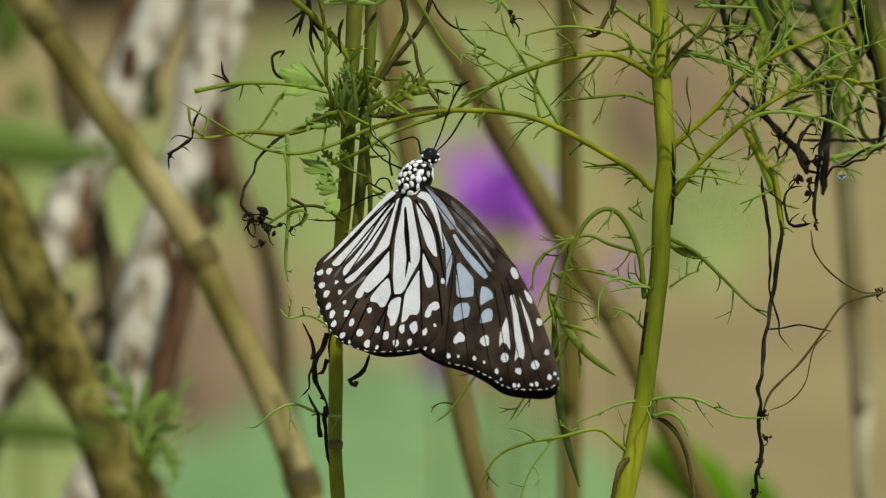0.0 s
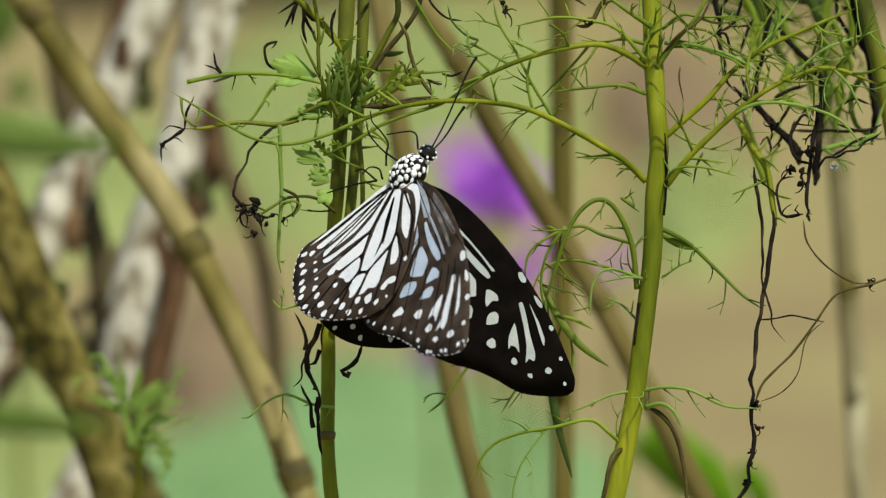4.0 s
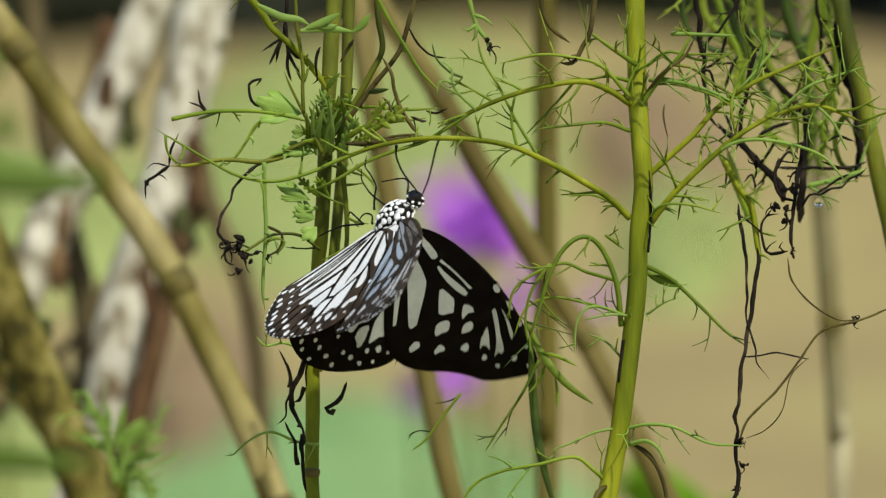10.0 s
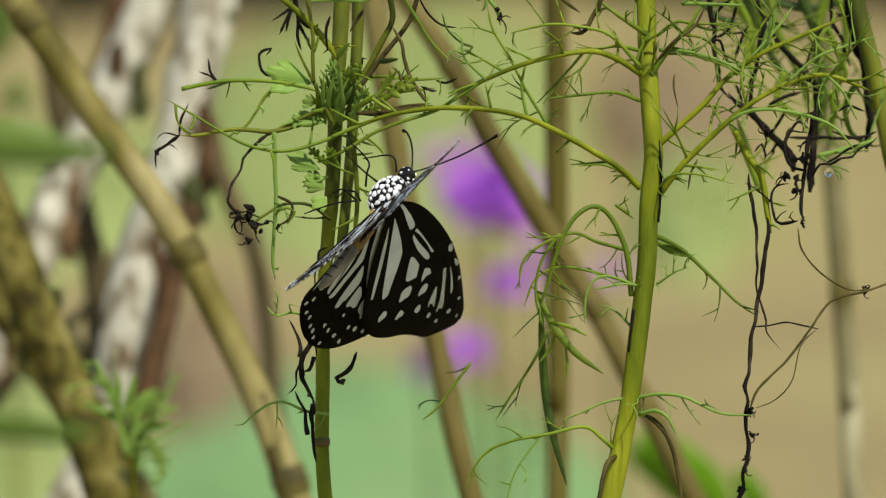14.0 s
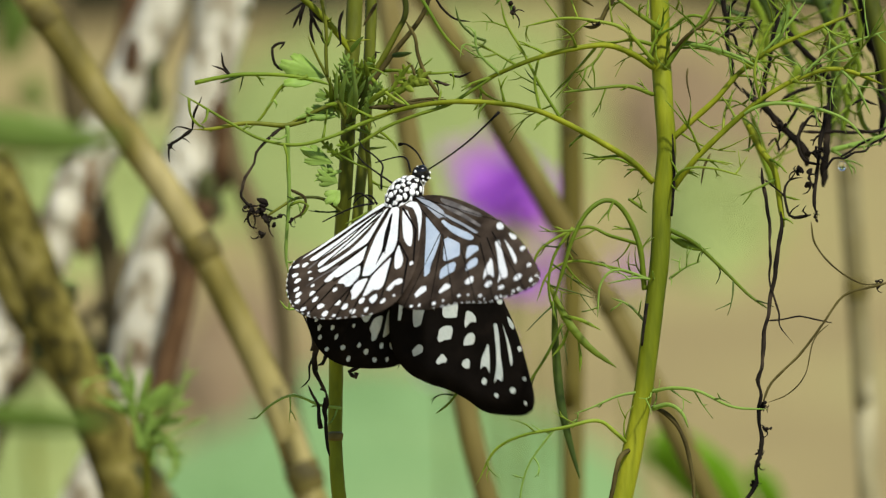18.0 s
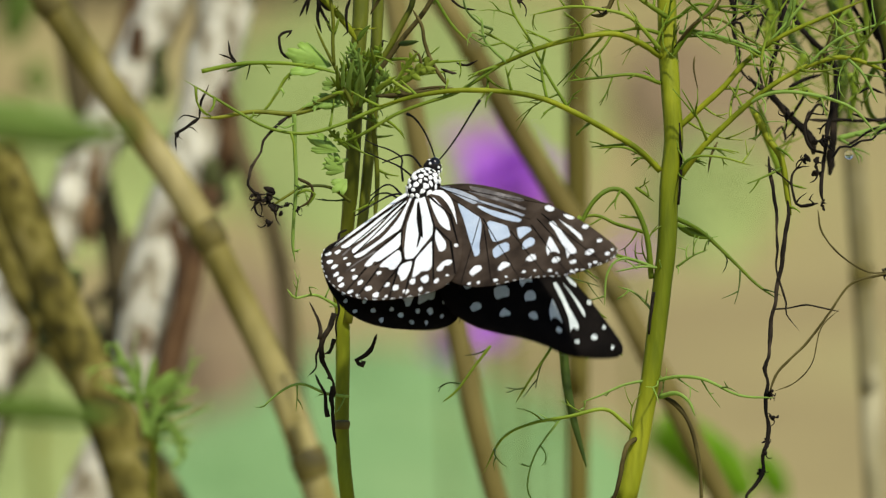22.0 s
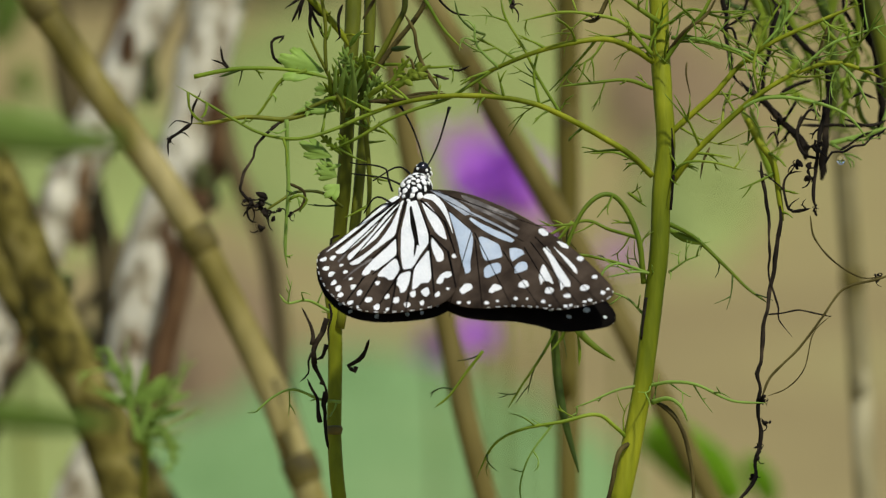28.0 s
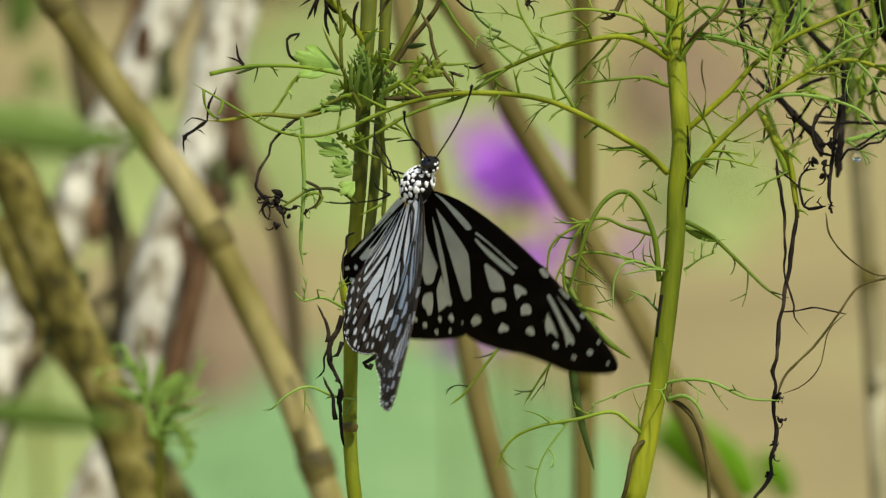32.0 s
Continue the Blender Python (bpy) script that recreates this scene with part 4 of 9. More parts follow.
tube(bm, shift([(-0.0121, 0.0240, 0.8059), (-0.0125, 0.0211, 0.7920), (-0.0130, 0.0184, 0.7801), (-0.0140, 0.0154, 0.7663), (-0.0157, 0.0122, 0.7504), (-0.0179, 0.0092, 0.7366)], FOOT_L), 0.0011, 0.0009, 8, 0.003, 0.1)
part("stem", bm, STEM_OLD, plant_l, "thinner olive side stem")
for k, (pts, r0, r1, mt, em, ln, ev, fk) in enumerate((
    ([(-0.0167, 0.0100, 0.7781), (-0.0214, 0.0057, 0.7764), (-0.0264, 0.0035, 0.7751), (-0.0284, 0.0035, 0.7749), (-0.0344, 0.0026, 0.7754), (-0.0404, 0.0024, 0.7744), (-0.0439, 0.0024, 0.7743)], 0.0006, 0.0003, STEM_OLD, None, 0.004, 0.01, 1),
    ([(-0.0465, 0.0023, 0.7810), (-0.0418, 0.0020, 0.7783), (-0.0364, 0.0015, 0.7751), (-0.0314, 0.0012, 0.7726), (-0.0254, 0.0020, 0.7716), (-0.0194, 0.0032, 0.7729), (-0.0144, 0.0045, 0.7749), (-0.0084, 0.0048, 0.7772)], 0.0002, 0.0004, LEAF, LEAF, 0.005, 0.011, 1),
    ([(-0.0194, 0.0047, 0.7692), (-0.0144, 0.0021, 0.7718), (-0.0094, 0.0015, 0.7749), (-0.0044, 0.0008, 0.7770), (0.0016, 0.0010, 0.7790), (0.0066, 0.0015, 0.7821), (0.0106, 0.0018, 0.7846)], 0.0003, 0.00035, LEAF, LEAF, 0.005, 0.010, 1),
    ([(-0.0145, 0.0107, 0.7831), (-0.0084, 0.0068, 0.7843), (-0.0024, 0.0048, 0.7840), (0.0036, 0.0048, 0.7843)], 0.00035, 0.0002, LEAF, LEAF, 0.005, 0.008, 1),
    ([(-0.0153, 0.0097, 0.7761), (-0.0094, 0.0073, 0.7804), (-0.0044, 0.0065, 0.7816), (0.0016, 0.0066, 0.7823)], 0.00035, 0.0002, LEAF, LEAF_DARK, 0.004, 0.006, 2),
    ([(-0.0145, 0.0100, 0.7781), (-0.0094, 0.0059, 0.7776), (-0.0044, 0.0041, 0.7793), (0.0006, 0.0042, 0.7798)], 0.00035, 0.0002, DRY_BROWN, LEAF, 0.004, 0.007, 1),
    ([(-0.0177, 0.0025, 0.7244), (-0.0214, -0.0004, 0.7254), (-0.0259, -0.0022, 0.7274), (-0.0294, -0.0033, 0.7263), (-0.0326, -0.0037, 0.7236)], 0.0003, 0.0002, LEAF_PALE, LEAF_PALE, 0.004, 0.006, 1),
    ([(-0.0195, 0.0047, 0.7403), (-0.0234, 0.0020, 0.7427), (-0.0269, -0.0000, 0.7425), (-0.0284, -0.0008, 0.7442)], 0.0003, 0.0002, LEAF_PALE, LEAF_PALE, 0.004, 0.003, 2),
    ([(-0.0167, 0.0094, 0.7741), (-0.0124, 0.0053, 0.7731), (-0.0094, 0.0031, 0.7724)], 0.0003, 0.0002, LEAF, LEAF, 0.004, 0.005, 1),
    ([(-0.0173, 0.0073, 0.7587), (-0.0209, 0.0047, 0.7616), (-0.0254, 0.0027, 0.7620), (-0.0284, 0.0015, 0.7605), (-0.0314, 0.0012, 0.7585)], 0.0003, 0.00025, STEM_OLD, LEAF_DARK, 0.004, 0.007, 1),
    ([(-0.0135, 0.0096, 0.7751), (-0.0125, 0.0099, 0.7629), (-0.0130, 0.0088, 0.7550)], 0.0005, 0.0004, STEM_OLD, LEAF, 0.004, 0.008, 1),
)):
    branch(plant_l, FOOT_L, pts, r0, r1, mt, 120 + k, em, ev, ln, fk)
def lobed_leaf(root, foot, base, tip, width, mat, seed):
    """A flat fan-shaped leaf cut into rounded lobes, each lobe notched again, slightly wavy, with thickness."""
    a, b = Vector(base), Vector(tip)
    d = b - a
    L = d.length * 1.12
    d = d.normalized()
    s = d.cross(Vector((0.35 * math.sin(seed * 3), -1, 0.25 + 0.3 * math.cos(seed * 5)))).normalized()
    f = s.cross(d)
    span = min(1.25, math.atan(2.3 * width / L))
    lobes = 5 if span > 0.8 else 3
    bm = bmesh.new()
    n, m = 40, 4
    lay = []
    for k in (0, 1):
        mid = bm.verts.new(a - f * k * 0.0001)
        rings = []
        for j in range(1, m + 1):
            ring = []
            for i in range(n + 1):
                u = i / n * 2 - 1
                cut = abs(math.cos(lobes * math.pi * 0.5 * u)) ** 0.55
                fine = abs(math.cos(lobes * math.pi * 1.5 * u + 0.3)) ** 0.6
                r = L * (0.66 + 0.24 * cut + 0.10 * fine * cut) * (1 - 0.30 * u * u) * (1 + 0.14 * noise.noise(Vector((u * 2.2, seed, 0))))
                ang = u * span
                q = j / m
                p = a + (d * math.cos(ang) + s * math.sin(ang)) * r * q + f * (L * 0.05 * q * math.sin(u * 4 + seed) - L * 0.05 * q * q) - f * k * 0.0001
                ring.append(bm.verts.new(p))
            rings.append(ring)
        for i in range(n):
            bm.faces.new((mid, rings[0][i], rings[0][i + 1]))
            for x, y in zip(rings, rings[1:]):
                bm.faces.new((x[i], y[i], y[i + 1], x[i + 1]))
        lay.append(rings[-1])
    for i in range(n):
        bm.faces.new((lay[0][i], lay[1][i], lay[1][i + 1], lay[0][i + 1]))
    for v in bm.verts:
        v.co -= Vector(foot)
    bmesh.ops.recalc_face_normals(bm, faces=bm.faces)
    return part("lobed_leaf", bm, mat, root, "small pale green lobed leaf")


for k, (b, t, w) in enumerate((
    ((-0.0204, 0.0050, 0.7833), (-0.0277, 0.0035, 0.7855), 0.003),
    ((-0.0190, 0.0050, 0.7679), (-0.0240, 0.0035, 0.7704), 0.0016),
    ((-0.0182, 0.0050, 0.7644), (-0.0214, 0.0035, 0.7668), 0.0022),
    ((-0.0180, 0.0050, 0.7763), (-0.0232, 0.0035, 0.7775), 0.0012),
    ((-0.0178, 0.0050, 0.7631), (-0.0200, 0.0035, 0.7613), 0.0016),
    ((-0.0197, 0.0050, 0.7797), (-0.0220, 0.0035, 0.7805), 0.0011),
)):
    lobed_leaf(plant_l, FOOT_L, b, t, w, LEAF_PALE, k * 1.3)


def cut_leaf(root, foot, base, tip, span, mat, seed):
    """A leaf cut to the midrib into narrow pointed lobes, some of them forked."""
    rs = random.Random(seed)
    a, b = Vector(base) - Vector(foot), Vector(tip) - Vector(foot)
    d = b - a
    L = d.length
    s = d.cross(Vector((rs.uniform(-0.3, 0.3), -1, rs.uniform(-0.3, 0.3)))).normalized()
    sag = Vector((0, rs.uniform(-0.1, 0.1), rs.uniform(-0.12, 0.05))) * L
    mid = [a, a.lerp(b, 0.5) - sag * 0.5, b]
    bm = bmesh.new()
    blade(bm, mid, span * 0.34, fold=0.1, step=L / 8)
    n = 3 if L > 0.005 else 2
    for i in range(n):
        for e in (-1, 1):
            t = 0.3 + 0.6 * (i + rs.uniform(-0.25, 0.25)) / n
            p = a.lerp(b, t) - sag * (0.5 - 2 * (t - 0.5) ** 2)
            v = (d.normalized() * rs.uniform(0.5, 0.9) + s * e * rs.uniform(0.7, 1.0) + Vector((0, rs.uniform(-0.3, 0.3), 0))).normalized()
            q = span * rs.uniform(0.7, 1.15) * (1.1 - 0.5 * abs(t - 0.5))
            blade(bm, [p, p + v * q * 0.55, p + v * q + sag * 0.2], span * 0.27, fold=0.1, step=q / 5)
            if rs.random() < 0.6:
                k = p + v * q * 0.45
                blade(bm, [k, k + (v + d.normalized() * 0.8).normalized() * q * 0.25, k + (v + d.normalized() * 1.2).normalized() * q * 0.5], span * 0.2, fold=0.1, step=q / 5)
    return part("cut_leaf", bm, mat, root, "small green leaf cut into narrow lobes")


for k, (b, t, w, mat) in enumerate((
    ((-0.0086, 0.0055, 0.7798), (-0.0016, 0.0030, 0.7846), 0.0022, LEAF),
    ((-0.0168, 0.0055, 0.7790), (-0.0258, 0.0030, 0.7761), 0.0017, LEAF_PALE),
    ((-0.0134, 0.0055, 0.7817), (-0.0117, 0.0030, 0.7876), 0.0014, LEAF),
    ((-0.0152, 0.0055, 0.7820), (-0.0173, 0.0030, 0.7880), 0.0015, LEAF_PALE),
    ((-0.0144, 0.0055, 0.7804), (-0.0139, 0.0030, 0.7868), 0.0015, LEAF),
    ((-0.0164, 0.0055, 0.7784), (-0.0191, 0.0030, 0.7848), 0.0014, LEAF),
    ((-0.0158, 0.0055, 0.7774), (-0.0167, 0.0030, 0.7838), 0.0014, LEAF_PALE),
    ((-0.0140, 0.0055, 0.7784), (-0.0103, 0.0030, 0.7828), 0.0014, LEAF_PALE),
    ((-0.0090, 0.0055, 0.7806), (-0.0052, 0.0030, 0.7860), 0.0013, LEAF),
    ((-0.0132, 0.0055, 0.7759), (-0.0125, 0.0030, 0.7807), 0.0013, LEAF_PALE),
    ((-0.0174, 0.0055, 0.7769), (-0.0207, 0.0030, 0.7817), 0.0012, LEAF),
    ((-0.0150, 0.0055, 0.7835), (-0.0179, 0.0030, 0.7870), 0.0012, LEAF_PALE),
    ((-0.0120, 0.0055, 0.7779), (-0.0080, 0.0030, 0.7797), 0.0012, LEAF),
    ((-0.0156, 0.0055, 0.7683), (-0.0180, 0.0030, 0.7725), 0.0012, LEAF),
    ((-0.0176, 0.0055, 0.7665), (-0.0224, 0.0030, 0.7650), 0.0014, LEAF_PALE),
    ((-0.0174, 0.0055, 0.7683), (-0.0214, 0.0030, 0.7725), 0.0012, LEAF),
)):
    cut_leaf(plant_l, FOOT_L, b, t, w, mat, k * 7 + 1)
for k, (pts, w, mat) in enumerate((
    ([(-0.0160, 0.0070, 0.7875), (-0.0148, 0.0030, 0.7896), (-0.0136, 0.0010, 0.7910)], 0.00045, LEAF_PALE),
    ([(-0.0180, 0.0070, 0.7757), (-0.0185, 0.0030, 0.7807), (-0.0183, 0.0010, 0.7850)], 0.0004, LEAF_PALE),
    ([(-0.0174, 0.0070, 0.7757), (-0.0175, 0.0030, 0.7807), (-0.0165, 0.0010, 0.7850)], 0.0005, LEAF_PALE),
    ([(-0.0167, 0.0070, 0.7756), (-0.0157, 0.0030, 0.7807), (-0.0139, 0.0010, 0.7848)], 0.0004, LEAF_PALE),
    ([(-0.0155, 0.0070, 0.7757), (-0.0150, 0.0030, 0.7797), (-0.0153, 0.0010, 0.7840)], 0.0005, LEAF_PALE),
    ([(-0.0184, 0.0070, 0.7767), (-0.0194, 0.0030, 0.7807), (-0.0195, 0.0010, 0.7840)], 0.00035, LEAF),
    ([(-0.0140, 0.0070, 0.7760), (-0.0120, 0.0030, 0.7797), (-0.0089, 0.0010, 0.7820)], 0.0004, LEAF),
    ([(-0.0162, 0.0070, 0.7767), (-0.0139, 0.0030, 0.7817), (-0.0111, 0.0010, 0.7850)], 0.0004, LEAF_PALE),
    ([(-0.0152, 0.0070, 0.7782), (-0.0167, 0.0030, 0.7828), (-0.0189, 0.0010, 0.7862)], 0.0004, LEAF_PALE),
    ([(-0.0136, 0.0070, 0.7803), (-0.0129, 0.0030, 0.7838), (-0.0135, 0.0010, 0.7870)], 0.0004, LEAF),
    ([(-0.0148, 0.0070, 0.7833), (-0.0131, 0.0030, 0.7858), (-0.0119, 0.0010, 0.7862)], 0.0004, LEAF_PALE),
    ([(-0.0172, 0.0070, 0.7772), (-0.0189, 0.0030, 0.7787), (-0.0204, 0.0010, 0.7788)], 0.0004, LEAF),
    ([(-0.0088, 0.0070, 0.7869), (-0.0067, 0.0030, 0.7876), (-0.0051, 0.0010, 0.7881)], 0.0005, LEAF_DARK),
    ([(-0.0162, 0.0070, 0.7777), (-0.0153, 0.0030, 0.7823), (-0.0157, 0.0010, 0.7862)], 0.0004, LEAF_PALE),
    ([(-0.0146, 0.0070, 0.7770), (-0.0133, 0.0030, 0.7811), (-0.0129, 0.0010, 0.7840)], 0.0004, LEAF_DARK),
    ([(-0.0180, 0.0070, 0.7777), (-0.0173, 0.0030, 0.7817), (-0.0179, 0.0010, 0.7858)], 0.0003, LEAF_DARK),
)):
    bm = bmesh.new()
    blade(bm, shift(pts, FOOT_L), w, fold=0.2, step=0.0008)
    part("narrow_leaf", bm, mat, plant_l)


def withered(root, foot, at, size, seed, n=3):
    """A shrivelled black leaf: a few crumpled lumps and curled strands."""
    rs = random.Random(seed)
    bm = bmesh.new()
    c = Vector(at) - Vector(foot)
    for k in range(n + 2):
        p = c + Vector((rs.gauss(0, 1), rs.gauss(0, 0.5), rs.gauss(0, 1))) * size * 0.3
        ball(bm, p, (size * rs.uniform(0.14, 0.28), size * rs.uniform(0.10, 0.2), size * rs.uniform(0.25, 0.5)), Euler((rs.uniform(0, 3), rs.uniform(0, 3), 0)).to_matrix().to_4x4(), 9, 7, 0.4)
    for k in range(2):
        pts = [c + Vector((rs.gauss(0, 1), rs.gauss(0, 0.4), rs.gauss(0, 1))) * size * 0.2]
        a, turn = rs.uniform(0, 6.28), rs.choice((-1, 1)) * rs.uniform(0.25, 0.7)
        for j in range(6):
            a += turn
            pts.append(pts[-1] + Vector((math.cos(a), rs.uniform(-0.3, 0.3), math.sin(a) - 0.35)) * size * 0.24)
        tube(bm, pts, size * 0.12, size * 0.04, 6, size * 0.1, 0.35, seed=seed + k)
    return part("withered_leaf", bm, DRY, root, "shrivelled black leaf")


for k, (pts, r0, r1) in enumerate((
    ([(-0.0439, 0.0024, 0.7743), (-0.0459, 0.0022, 0.7728), (-0.0476, 0.0020, 0.7715), (-0.0480, 0.0016, 0.7685)], 0.0004, 0.0002),
    ([(-0.0439, 0.0024, 0.7743), (-0.0434, 0.0028, 0.7770), (-0.0426, 0.0031, 0.7791), (-0.0422, 0.0032, 0.7801)], 0.00035, 0.0002),
    ([(-0.0439, 0.0024, 0.7742), (-0.0464, 0.0024, 0.7744), (-0.0480, 0.0023, 0.7735)], 0.0002, 0.0001),
    ([(-0.0462, 0.0022, 0.7728), (-0.0449, 0.0022, 0.7725), (-0.0442, 0.0021, 0.7718)], 0.0003, 0.0001),
    ([(-0.0279, 0.0035, 0.7746), (-0.0309, 0.0021, 0.7720), (-0.0334, 0.0015, 0.7681), (-0.0349, 0.0010, 0.7641), (-0.0352, 0.0007, 0.7623), (-0.0339, 0.0005, 0.7609), (-0.0314, 0.0006, 0.7611)], 0.00035, 0.0003),
    ([(-0.0179, 0.0046, 0.7540), (-0.0192, 0.0026, 0.7538), (-0.0201, 0.0020, 0.7498), (-0.0199, 0.0014, 0.7459)], 0.0003, 0.0002),
    ([(-0.0012, 0.0056, 0.7827), (0.0006, 0.0044, 0.7816), (0.0016, 0.0045, 0.7820)], 0.0003, 0.0004),
    ([(0.0016, 0.0057, 0.7837), (0.0036, 0.0047, 0.7833), (0.0054, 0.0048, 0.7843)], 0.0003, 0.0003),
)):
    branch(plant_l, FOOT_L, pts, r0, r1, DRY, 200 + k, name="dry_stalk", wobble=0.45, label="black withered stalk")
for k, (at, size) in enumerate((((-0.0336, 0.0004, 0.7603), 0.0016), ((-0.0304, 0.0001, 0.7580), 0.0016), ((-0.0284, 0.0003, 0.7591), 0.0012), ((-0.0322, 0.0005, 0.7606), 0.0026), ((-0.0310, 0.0003, 0.7591), 0.0016), ((-0.0318, -0.0002, 0.7557), 0.0014), ((-0.0479, 0.0020, 0.7715), 0.0008), ((-0.0264, 0.0002, 0.7584), 0.001))):
    withered(plant_l, FOOT_L, at, size, 40 + k)

